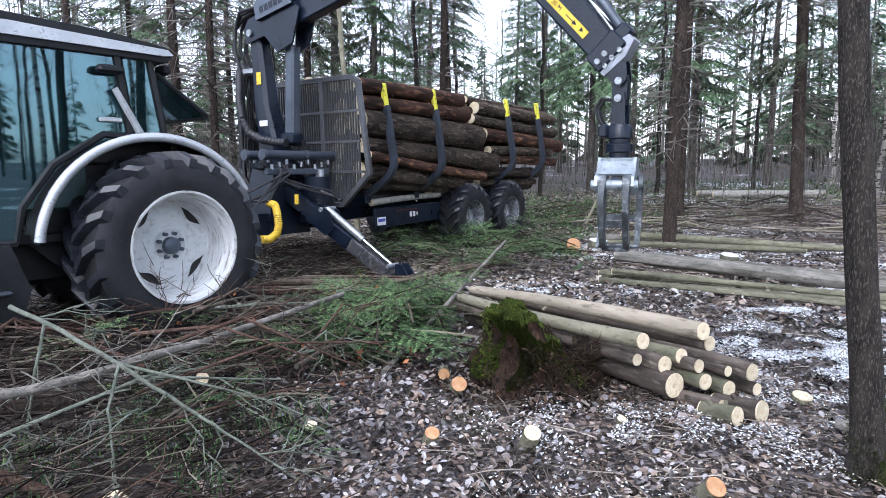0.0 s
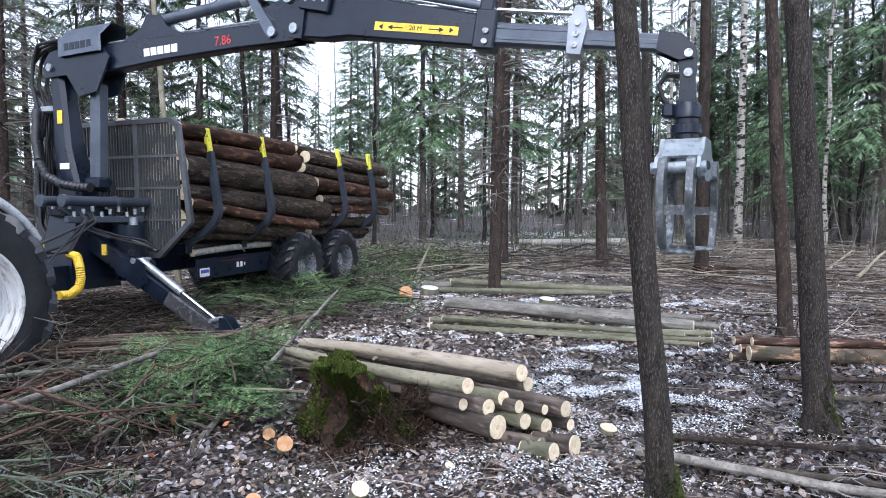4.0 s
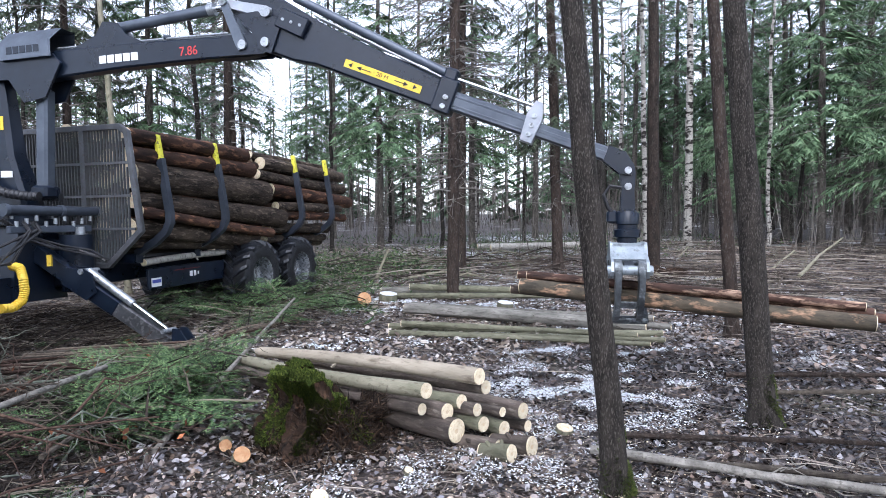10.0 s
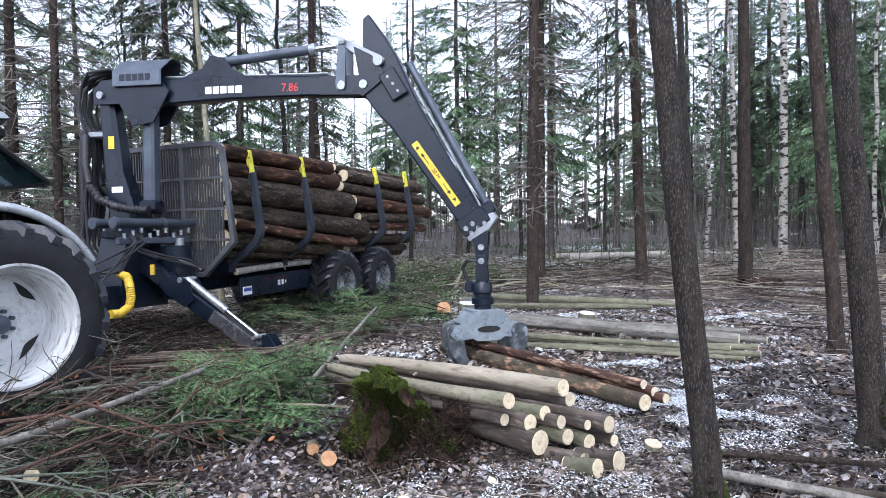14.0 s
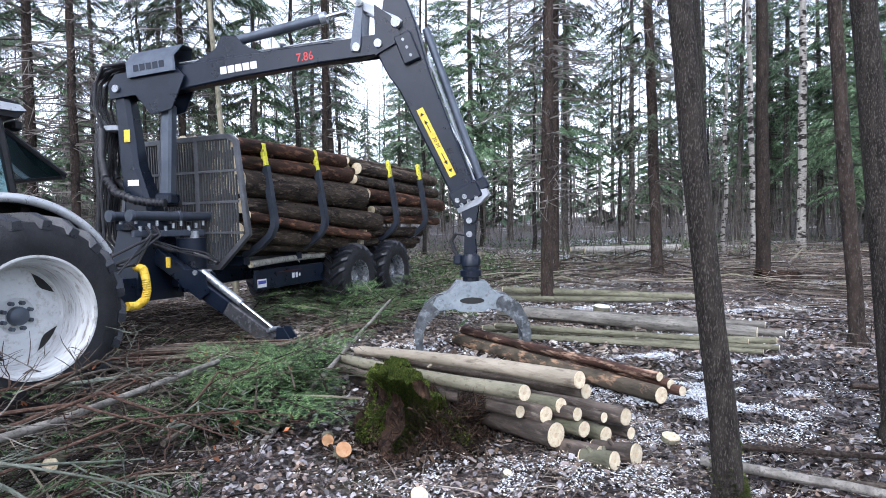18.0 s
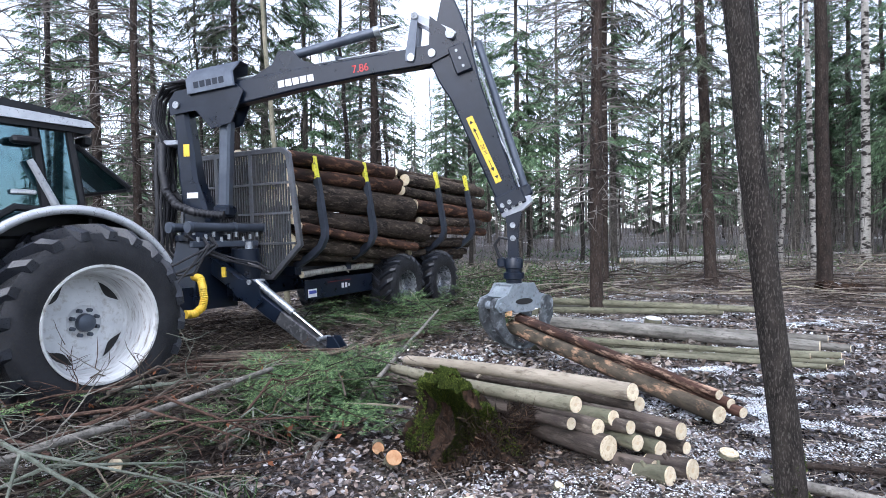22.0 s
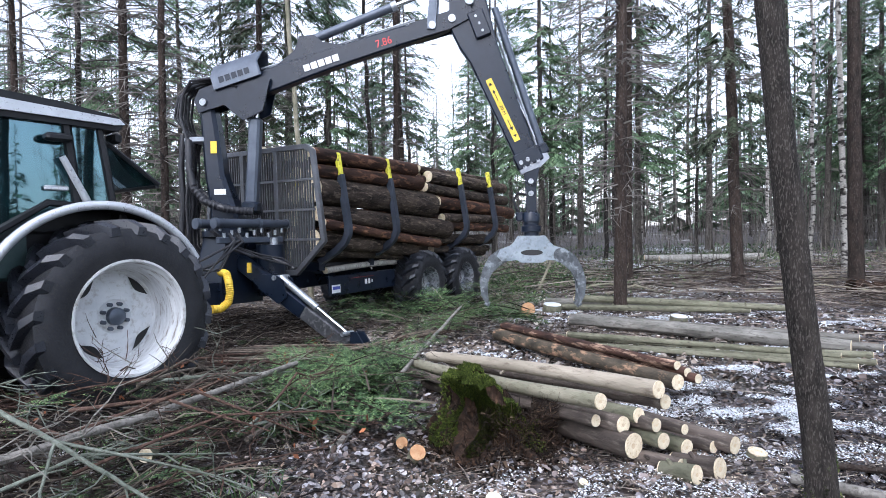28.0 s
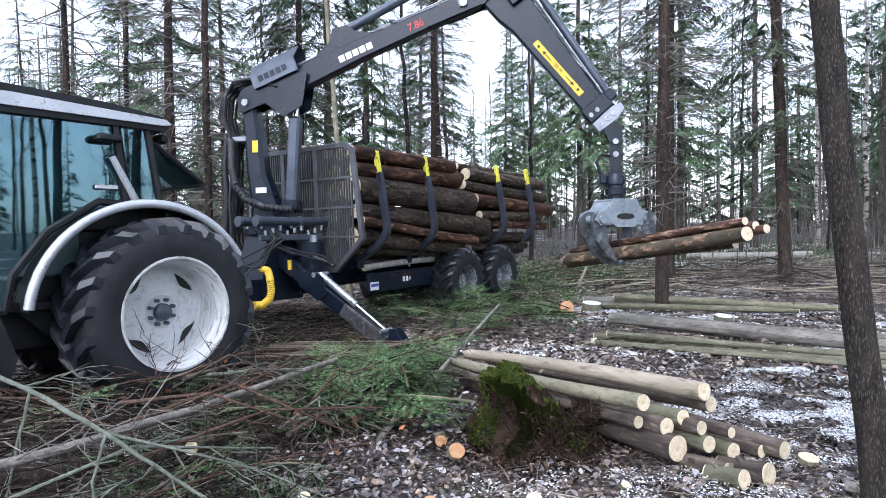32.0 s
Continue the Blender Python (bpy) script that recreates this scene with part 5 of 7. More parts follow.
def bare_mesh(seed, h, r, fork):
    """A leafless deciduous tree: limbs that fork three times."""
    rng = random.Random(seed)
    tr, pts = trunk_shape(h, r, (rng.uniform(-0.03, 0.03), rng.uniform(-0.03, 0.03)), 0.05, 8, 1.25, 0.2, rng)
    limbs = Shape()

    def grow(o, d, L, rad, depth):
        p1 = o + d * L * 0.5 + Vector((rng.uniform(-1, 1), rng.uniform(-1, 1), rng.uniform(-0.3, 1))) * 0.06 * L
        p2 = o + d * L + Vector((0, 0, 0.08 * L))
        limbs.tube([o, p1, p2], [rad, rad * 0.75, rad * 0.45], 4 if depth < 2 else 3, caps=False)
        if depth < 3:
            for k in range(3 if depth else 4):
                f = rng.uniform(0.35, 1.0)
                nd = (d + Vector((rng.uniform(-1, 1), rng.uniform(-1, 1), rng.uniform(-0.1, 0.7))) * 0.75).normalized()
                grow(o.lerp(p2, f), nd, L * rng.uniform(0.45, 0.65), rad * 0.45, depth + 1)

    k = int(h * 1.6)
    for i in range(k):
        z = fork + (h - fork) * (i + rng.random()) / k
        t = z / h
        j = min(int(t * 18), 17)
        o = pts[j + 2].lerp(pts[min(j + 3, len(pts) - 1)], 0.5)
        a = rng.uniform(0, 6.283)
        grow(o, Vector((math.cos(a), math.sin(a), rng.uniform(0.5, 1.2))).normalized(), (h * 0.17) * (1.15 - 0.7 * t), r * 0.28 * (1.2 - t), 1)
    return tr, limbs


def near_tree(name, x, y, lean, d, h, bark, label, twigs=0, seed=1, crown=None, twig_from=2.0, reach=1.2):
    rng = random.Random(seed)
    ob = thing(name, Matrix.Translation((x, y, height(x, y))), label, "tree", "standing trees")
    s, pts = trunk_shape(h, d / 2, lean, 0.012, 18, 1.45, 0.45, rng)
    part("trunk", s, bark, ob)
    if twigs:
        t = Shape()
        for i in range(twigs):
            z = rng.uniform(twig_from, h)
            o = Vector((lean[0] * z, lean[1] * z, z))
            a = rng.uniform(0, 6.283)
            L = reach * rng.uniform(0.25, 1.0)
            dd = Vector((math.cos(a), math.sin(a), rng.uniform(-0.35, 0.1)))
            p2 = o + dd * L
            t.tube([o, o.lerp(p2, 0.5) + Vector((0, 0, 0.04)), p2], [0.018, 0.011, 0.004], 4, caps=False)
            for q in range(6):
                b0 = o.lerp(p2, rng.uniform(0.3, 0.95))
                t.tube([b0, b0 + (dd + Vector((rng.uniform(-1, 1), rng.uniform(-1, 1), rng.uniform(-0.9, 0.3)))) * 0.28 * L], [0.007, 0.003], 3, caps=False)
        tagged(part("dry_branchwork", t, DEADTWIG, ob, "dry bare side branches", soft=False), kind="stuff")
    if crown:
        # sparse drooping sprays higher up
        c = Shape()
        z = crown
        while z < h:
            for j in range(5):
                a = rng.uniform(0, 6.283)
                L = reach * rng.uniform(0.6, 1.1)
                o = Vector((lean[0] * z, lean[1] * z, z + rng.uniform(-0.2, 0.2)))
                dd = Vector((math.cos(a), math.sin(a), rng.uniform(-0.3, 0.0)))
                frond(c, o + dd * 0.25 * L, dd, L * 0.8, rng, 0.3, 0.2, 20)
                for q in range(3):
                    aa = a + rng.uniform(-0.9, 0.9)
                    frond(c, o + dd * rng.uniform(0.3, 0.8) * L, Vector((math.cos(aa), math.sin(aa), -0.7)), L * 0.4, rng, 0.5, 0.3, 12)
            z += rng.uniform(0.3, 0.5)
        tagged(part("crown", c, NEEDLE_DULL, ob, "dull green drooping sprays", soft=False), kind="stuff")
    return ob


def build_near_trees():
    near_tree("alder_tree", 2.52, 3.47, (-0.085, 0.045), 0.158, 9, BARK_ALDER, "slim leaning grey alder trunk with moss at its foot", 6, 1, None, 4.5)
    near_tree("alder_tree", 4.26, 4.25, (-0.06, 0.05), 0.20, 10, BARK_ALDER, "grey alder trunk with rough bark", 6, 2, None, 5)
    near_tree("spruce_tree", 3.68, 11.66, (0.012, 0), 0.235, 15, BARK_DARK, "dark spruce trunk with dry lower branches beside the poles", 210, 3, None, 1.8, 1.9)
    near_tree("spruce_tree", 5.21, 16.54, (0.01, 0), 0.26, 15, BARK_DARK, "dark spruce trunk with dry branches", 140, 4, 5.0, 2.0, 1.8)
    near_tree("spruce_tree", 7.53, 15.3, (-0.025, 0.015), 0.29, 15, BARK_DARK, "dark spruce trunk with dry branches", 190, 5, 3.6, 1.6, 2.0)
    near_tree("pine_tree", 9.39, 13.77, (-0.005, 0.005), 0.31, 15, BARK_DARK, "thick brownish conifer trunk", 16, 6, None, 5.0, 1.0)
    near_tree("pine_tree", 6.45, 7.31, (-0.05, 0.04), 0.185, 13, BARK_DARK, "brownish bare conifer trunk", 14, 7, None, 4.0, 0.9)
    near_tree("spruce_tree", 7.33, 12.47, (-0.03, 0.02), 0.18, 13, BARK_GREY, "thin grey trunk behind the alder", 20, 8, None, 4.0, 1.0)
    near_tree("birch_tree", 14.6, 19.7, (0, 0), 0.29, 16, BARK_BIRCH_WHITE, "white birch trunk far in the stand", 14, 9, None, 6, 1.6)
    near_tree("birch_tree", 11.2, 17.0, (-0.02, 0.01), 0.17, 15, BARK_BIRCH_WHITE, "slim pale birch trunk", 12, 10, None, 6, 1.5)
    near_tree("spruce_tree", -6.41, 13.48, (0, 0), 0.22, 15, BARK_DARK, "dark spruce trunk full of dry twigs", 260, 11, None, 0.8, 2.2)
    near_tree("spruce_tree", -8.61, 13.31, (-0.01, 0), 0.16, 14, BARK_DARK, "dark spruce trunk full of dry twigs", 230, 12, None, 0.8, 2.2)
    near_tree("aspen_tree", -2.55, 13.84, (-0.06, -0.01), 0.13, 12, BARK_LIGHT, "slim bent pale stem behind the headboard", 8, 13, None, 4, 1.0)
    near_tree("spruce_tree", -4.37, 16.46, (0, 0), 0.2, 15, BARK_DARK, "dark spruce trunk behind the crane", 240, 14, 4.2, 0.8, 2.0)
    near_tree("spruce_tree", -5.2, 12.6, (0.005, 0), 0.17, 14, BARK_DARK, "dark spruce trunk full of dry twigs", 260, 15, None, 0.8, 2.0)
    near_tree("pine_tree", -1.08, 19.12, (0.01, 0), 0.24, 15, BARK_DARK, "dark bare trunk behind the load", 120, 16, None, 3, 1.6)
    near_tree("pine_tree", -0.81, 20.14, (-0.04, 0), 0.18, 14, BARK_DARK, "crooked dark trunk behind the load", 120, 17, None, 3, 1.6)


build_near_trees()
MOSS_TUFT = foliage("foot_moss_tufts", (0.03, 0.045, 0.012), (0.13, 0.15, 0.045), ((0.05, 0.07, 0.018), (0.085, 0.105, 0.03)))


def build_foot_moss():
    """Thin moss that climbs the weather side of the two alder feet."""
    rng = random.Random(19)
    feet = [ob for ob in scene.objects if ob.parent is None and ob.name.startswith("alder_tree")]
    for ob, rad, lean in zip(feet, (0.079, 0.10), ((-0.085, 0.045), (-0.06, 0.05))):
        s = Shape()
        for k in range(1500):
            z = 0.42 * rng.random() ** 1.6
            a = rng.gauss(-1.1, 0.9)
            if noise.noise((a * 1.5, z * 9, rad * 30)) < -0.12 + z * 0.5:
                continue
            r = rad * (1 + 0.45 * max(0, 1 - z / 0.35) ** 2) + 0.004
            p = Vector((r * math.cos(a) + lean[0] * z, r * math.sin(a) + lean[1] * z, z))
            nrm = Vector((math.cos(a), math.sin(a), 0.6)).normalized()
            t1 = nrm.orthogonal().normalized() * rng.uniform(0.004, 0.008)
            tip = p + nrm * rng.uniform(0.006, 0.018)
            s.face((p - t1, p + t1, tip))
            t1 = nrm.cross(t1)
            s.face((p - t1, p + t1, tip))
        tagged(part("foot_moss", s, MOSS_TUFT, ob, "thin green moss on the trunk foot", soft=False), kind="stuff")


build_foot_moss()


def build_forest():
    """The stand ahead, with unseen trees beside and behind the camera: a few kinds built once and copied."""
    rng = random.Random(11)
    kinds = []
    for i, (h, r, first, reach, green, dense) in enumerate(((15, 0.15, 5.0, 2.3, 0.9, 4), (13, 0.12, 3.2, 2.0, 0.97, 7), (16, 0.14, 7.0, 2.0, 0.85, 4), (11, 0.10, 1.8, 1.9, 0.95, 6))):
        tr, crown, dead = spruce_mesh(40 + i, h, r, first, reach, green, dense)
        kinds.append(("spruce_tree", "dark green spruce with bare lower stem", tr, BARK_STAND, crown, NEEDLE if i % 2 else NEEDLE_DARK, dead))
    tr, crown, dead = spruce_mesh(60, 14, 0.11, 12.2, 1.7, 0.4, 5)
    kinds.append(("spruce_tree", "thin spruce stem with dry twigs", tr, BARK_STAND, crown, NEEDLE_DARK, dead))
    for i, (h, r, fork, bark, nm, lab) in enumerate(((13, 0.09, 4, BARK_GREY, "bare_tree", "leafless grey tree with fine twigs"), (15, 0.08, 6, BARK_BIRCH_WHITE, "birch_tree", "leafless birch with white bark"), (10, 0.06, 2.5, BARK_GREY, "bare_tree", "thin leafless young tree"))):
        tr, limbs = bare_mesh(70 + i, h, r, fork)
        kinds.append((nm, lab, tr, bark, None, None, limbs))
    protos = []
    for nm, lab, tr, bark, crown, needle, dead in kinds:
        ob = thing(nm, pose(0, -40 - 4 * len(protos), 0), lab, "tree", "forest trees")
        part("trunk", tr, bark, ob)
        if crown is not None:
            tagged(part("crown", crown, needle, ob, soft=False), kind="stuff")
        tagged(part("branchwork", dead, DEADTWIG, ob, soft=False), kind="stuff")
        protos.append(ob)
    placed = [(3.7, 11.7), (5.2, 16.5), (7.5, 15.3), (9.4, 13.8), (14.6, 19.7), (11.2, 17), (-6.4, 13.5), (-8.6, 13.3), (-4.4, 16.5)]
    first = [True] * len(protos)

    def plant(k, x, y, sc):
        m = Matrix.Translation((x, y, height(x, y) - 0.05)) @ Euler((rng.uniform(-0.02, 0.02), rng.uniform(-0.02, 0.02), rng.uniform(0, 6.28))).to_matrix().to_4x4()
        if first[k]:
            protos[k].matrix_basis = m @ Matrix.Scale(sc, 4)
            first[k] = False
        else:
            ob = copy_thing(protos[k], m)
            ob.scale = (sc, sc, sc)
        placed.append((x, y))

    # trees that stand out: bearing, distance, kind, scale
    for bearing, r, k, sc in ((8.3, 24, 1, 1.2), (11.8, 31, 0, 1.05), (4.0, 30, 0, 1.0), (1.5, 36, 1, 1.0), (-4.9, 24, 0, 0.95), (-6.4, 29, 2, 1.0), (-11.2, 22, 1, 1.1), (-14.6, 19, 2, 1.05), (-18.5, 27, 0, 1.0), (-23.5, 24, 1, 1.05), (-31, 23, 1, 1.0),
                              (30.0, 22, 6, 0.9), (41.8, 22, 6, 0.9), (44.0, 24, 7, 1.2), (27.0, 30, 6, 1.0), (38.4, 33, 6, 1.1), (17.0, 30, 6, 1.0), (21.5, 26, 7, 1.2),
                              (24.5, 36, 3, 1.1), (22.5, 29, 2, 1.1), (28.6, 33, 0, 1.1), (31.0, 30, 2, 1.0), (34.6, 31, 0, 1.1), (33.5, 37, 1, 1.1), (37.0, 30, 0, 1.0), (40.0, 25, 3, 1.1), (43.0, 29, 0, 1.15), (45.5, 23, 1, 1.15), (48.5, 26, 0, 1.15), (47.2, 33, 2, 1.1), (51.0, 22, 3, 1.2), (53.5, 27, 0, 1.1), (42.0, 36, 1, 1.2), (50.0, 36, 0, 1.2)):
        plant(k, 0.6 + r * math.sin(radians(bearing)), 0.2 + r * math.cos(radians(bearing)), sc)
    count, tries = 0, 0
    while count < 152 and tries < 12000:
        tries += 1
        # bearings past 75 lie out of view, added for reflections in the cab glass
        bearing = rng.uniform(-75, 75) if count < 112 else rng.uniform(75, 130) if count < 132 else rng.uniform(130, 285)
        lo = 13 if bearing < -22 else 19 if bearing < 12 else 22 if bearing < 30 else 20
        if abs(bearing) > 75:
            lo = 10
        r = lo + (50 - lo) * rng.random() ** 1.1
        x, y = 0.6 + r * math.sin(radians(bearing)), 0.2 + r * math.cos(radians(bearing))
        if any((x - a) ** 2 + (y - b) ** 2 < 1.8 ** 2 for a, b in placed):
            continue
        u = rng.random()
        if bearing > 75 and bearing < 130:
            k = 5 if u < 0.5 else 7 if u < 0.8 else 6 if u < 0.92 else 2
        elif bearing < -20:
            k = 4 if u < 0.34 else 2 if u < 0.44 else 7 if u < 0.62 else 5 if u < 0.84 else 0 if u < 0.92 else 1
            if r < 17 and k in (0, 1):
                k = 4
        elif bearing < 30:
            # light leafless stand with few conifers
            k = 5 if u < 0.28 else 7 if u < 0.50 else 6 if u < 0.56 else 4 if u < 0.70 else 1 if r > 28 else 5
            if bearing > 16 and u > 0.62:
                k = (4, 0, 1, 2)[int(u * 97) % 4] if r > 25 else 4
        elif bearing < 38:
            k = 6 if u < 0.10 else 5 if u < 0.25 else 7 if u < 0.35 else (0, 1, 3)[int(u * 97) % 3] if r > 26 else 4
        else:
            k = 0 if u < 0.3 else 1 if u < 0.6 else 3 if u < 0.78 else 2 if u < 0.92 else 6
        plant(k, x, y, rng.uniform(0.85, 1.2))
        count += 1


build_forest()


def build_far_woods():
    """Dense far stand and leafless thicket that close the view between the trunks."""
    rng = random.Random(13)
    wood, needles = Shape(), Shape()
    for k in range(760):
        # the last 200 stand unseen round the back, added for the glass to reflect
        b = radians(rng.uniform(-78, 78)) if k < 560 else radians(rng.uniform(78, 282))
        r = rng.uniform(44, 82)
        if -0.2 < b < 0.42 and rng.random() < 0.5:
            continue
        x, y = 0.6 + r * math.sin(b), 0.2 + r * math.cos(b)
        z, h, w = height(x, y), rng.uniform(8, 17), rng.uniform(0.07, 0.16)
        wood.tube([(x, y, z - 0.2), (x + rng.uniform(-0.3, 0.3), y, z + h)], [w, 0.02], 4, caps=False)
        if rng.random() < (0.9 if 0.55 < b < 1.4 else 0.65 if 0.3 < b else 0.32 if -0.18 < b else 0.5):
            for i in range(95):
                t = rng.uniform(0.04, 0.98)
                a = rng.uniform(0, 6.283)
                reach = (1 - t) * rng.uniform(0.6, 1.0) * 2.3 + 0.2
                o = Vector((x, y, z + h * t))
                tip = o + Vector((math.cos(a) * reach, math.sin(a) * reach, -0.35 * reach))
                s2 = Vector((-math.sin(a), math.cos(a), rng.uniform(-0.4, 0.4))) * reach * 0.2
                mid = o.lerp(tip, 0.55) + Vector((0, 0, 0.1))
                needles.face((o, mid + s2, tip, mid - s2))
        else:
            for i in range(16):
                t = rng.uniform(0.3, 0.95)
                a = rng.uniform(0, 6.283)
                o = Vector((x, y, z + h * t))
                wood.tube([o, o + Vector((math.cos(a), math.sin(a), 1.0)) * rng.uniform(0.6, 1.6)], [0.025, 0.006], 3, caps=False)
    for k in range(4000):
        b = radians(rng.uniform(-70, 70))
        r = rng.uniform(19, 50)
        if -0.2 < b < 0.45 and rng.random() < 0.35:
            continue
        x, y = 0.6 + r * math.sin(b), 0.2 + r * math.cos(b)
        if r < 24 and noise.noise((x * 0.3, y * 0.3, 2)) < 0:
            continue
        z = height(x, y)
        h = rng.uniform(0.5, 2.6)
        o, e = Vector((x, y, z)), Vector((x + rng.uniform(-0.4, 0.4), y + rng.uniform(-0.4, 0.4), z + h))
        wood.tube([o, o.lerp(e, 0.5) + Vector((rng.uniform(-0.1, 0.1), 0, 0)), e], [0.013, 0.009, 0.003], 3, caps=False)
        for q in range(3):
            c = o.lerp(e, rng.uniform(0.3, 0.95))
            wood.tube([c, c + Vector((rng.uniform(-0.5, 0.5), rng.uniform(-0.5, 0.5), rng.uniform(0.1, 0.6))) * h * 0.35], [0.006, 0.002], 3, caps=False)
    for k in range(2600):
        b = radians(rng.uniform(-75, 80))
        r = rng.uniform(36, 66)
        if -0.2 < b < 0.45 and rng.random() < 0.6:
            continue
        x, y = 0.6 + r * math.sin(b), 0.2 + r * math.cos(b)
        z = height(x, y)
        h = rng.uniform(2.0, 7.5)
        o, e = Vector((x, y, z)), Vector((x + rng.uniform(-0.6, 0.6), y + rng.uniform(-0.6, 0.6), z + h))
        wood.tube([o, e], [0.035, 0.008], 3, caps=False)
        for q in range(5):
            c = o.lerp(e, rng.uniform(0.15, 0.95))
            wood.tube([c, c + Vector((rng.uniform(-0.6, 0.6), rng.uniform(-0.6, 0.6), rng.uniform(0.1, 0.7))) * h * 0.3], [0.016, 0.006], 3, caps=False)
    tagged(part("far_thicket", wood, DEADTWIG, None, soft=False), "far grey-brown trunks and leafless thicket", "thicket", kind="stuff")
    tagged(part("far_spruce_wood", needles, NEEDLE_DARK, None, soft=False), "dark green crowns of the far spruce wood", "woods", kind="stuff")


build_far_woods()


# ---- log pile and poles ----
SLIDING = []


BARK_BEIGE = material("beige_aspen_bark", (0.26, 0.225, 0.17), (0.40, 0.345, 0.27), 0.75, 0, 4, (1, 1, 0.25), 0.5, 26, (0.17, 0.14, 0.105), 0.1)


def build_pile():
    rng = random.Random(21)
    # front end x, y, height, radius, length
    rows = [(1.94, 4.37, 0.52, 0.062, 2.35), (1.56, 4.42, 0.43, 0.058, 2.1), (1.54, 4.48, 0.28, 0.045, 2.1), (1.71, 4.41, 0.27, 0.060, 2.2), (1.82, 4.42, 0.33, 0.056, 2.3), (1.91, 4.33, 0.29, 0.048, 2.2), (2.03, 4.50, 0.40, 0.055, 2.3),
            (1.66, 4.43, 0.13, 0.040, 2.1), (1.76, 4.34, 0.15, 0.088, 2.1), (1.85, 4.36, 0.05, 0.048, 2.2), (1.95, 4.31, 0.19, 0.055, 1.6), (2.11, 4.36, 0.25, 0.036, 2.0), (2.30, 4.44, 0.22, 0.064, 2.2), (2.12, 4.35, 0.13, 0.057, 2.1), (2.35, 4.47, 0.09, 0.045, 2.0),
            (2.01, 4.16, 0.065, 0.060, 0.42), (2.06, 4.03, 0.07, 0.062, 0.24), (2.23, 4.09, 0.08, 0.074, 0.32)]
    for k, (x, y, z, r, L) in enumerate(rows):
        d = Vector((-0.53 + rng.uniform(-0.05, 0.05), 0.85, 0)).normalized()
        if L < 1.3:
            d = Vector((-0.62, 0.78, 0))
        else:
            L += 0.6
        p = Vector((x, y, z))
        e = p + d * L + Vector((0, 0, -z * 0.45 + rng.uniform(-0.01, 0.01)))
        light = k in (0, 1)
        ob = log_thing("pile_log", p, e, r, r * 0.85, (BARK_BEIGE if k == 0 else BARK_LIGHT) if light else (BARK_GREEN if k % 3 == 1 else BARK_GREY2), CUT, "smooth pale aspen log on the pile top" if light else "bark-covered alder log in the pile", "logs in the near pile", 0.04, 16, 2)
        if k == 12:
            SLIDING.append((ob, ob.matrix_basis.copy(), p))


BARK_GREY2 = material("brown_grey_log_bark", (0.045, 0.036, 0.03), (0.15, 0.12, 0.10), 0.8, 0, 6, (1, 1, 0.3), 0.8, 30, (0.17, 0.145, 0.12), 0.3)
build_pile()


def pole(a, b, ra, rb, bark, label, group="poles on the ground", bend=0.02):
    za, zb = height(*a[:2]), height(*b[:2])
    return log_thing("pole", (a[0], a[1], za + a[2]), (b[0], b[1], zb + b[2]), ra, rb, bark, CUT, label, group, bend, 9, 3)


BARK_POLE = material("grey_aspen_pole_bark", (0.11, 0.105, 0.09), (0.25, 0.235, 0.205), 0.8, 0, 6, (1, 1, 0.35), 0.6, 30, (0.09, 0.083, 0.07), 0.15)


def build_poles():
    for k, (a, b, ra, rb, bark) in enumerate((
            ((2.40, 12.4, 0.12), (6.3, 11.2, 0.11), 0.065, 0.055, BARK_POLE), ((2.3, 11.9, 0.10), (5.7, 10.9, 0.09), 0.06, 0.05, BARK_GREEN), ((2.9, 12.0, 0.22), (6.2, 10.7, 0.14), 0.07, 0.055, BARK_GREEN),
            ((2.5, 10.3, 0.1), (5.5, 7.9, 0.09), 0.10, 0.085, BARK_POLE), ((2.7, 10.8, 0.07), (6.0, 8.5, 0.07), 0.06, 0.05, BARK_POLE), ((3.1, 10.0, 0.06), (5.9, 7.9, 0.06), 0.06, 0.05, BARK_POLE),
            ((2.05, 9.2, 0.06), (5.5, 7.5, 0.06), 0.05, 0.045, BARK_GREEN), ((1.98, 8.75, 0.05), (5.3, 7.15, 0.05), 0.045, 0.04, BARK_GREEN), ((2.2, 9.0, 0.13), (5.0, 7.3, 0.11), 0.045, 0.035, BARK_GREEN), ((2.3, 8.6, 0.05), (5.0, 7.0, 0.05), 0.04, 0.03, BARK_GREEN),
            ((7.65, 21.3, 0.16), (10.9, 21.0, 0.16), 0.11, 0.09, BARK_BIRCH), ((7.3, 21.8, 0.17), (11.3, 21.6, 0.17), 0.09, 0.07, BARK_BIRCH))):
        birch = bark is BARK_BIRCH
        pole(a, b, ra, rb, bark, "white birch stem lying on the ground" if birch else ("grey thick stem laid out on the ground" if bark is BARK_POLE else "green algae-covered pole laid out on the ground"))


build_poles()


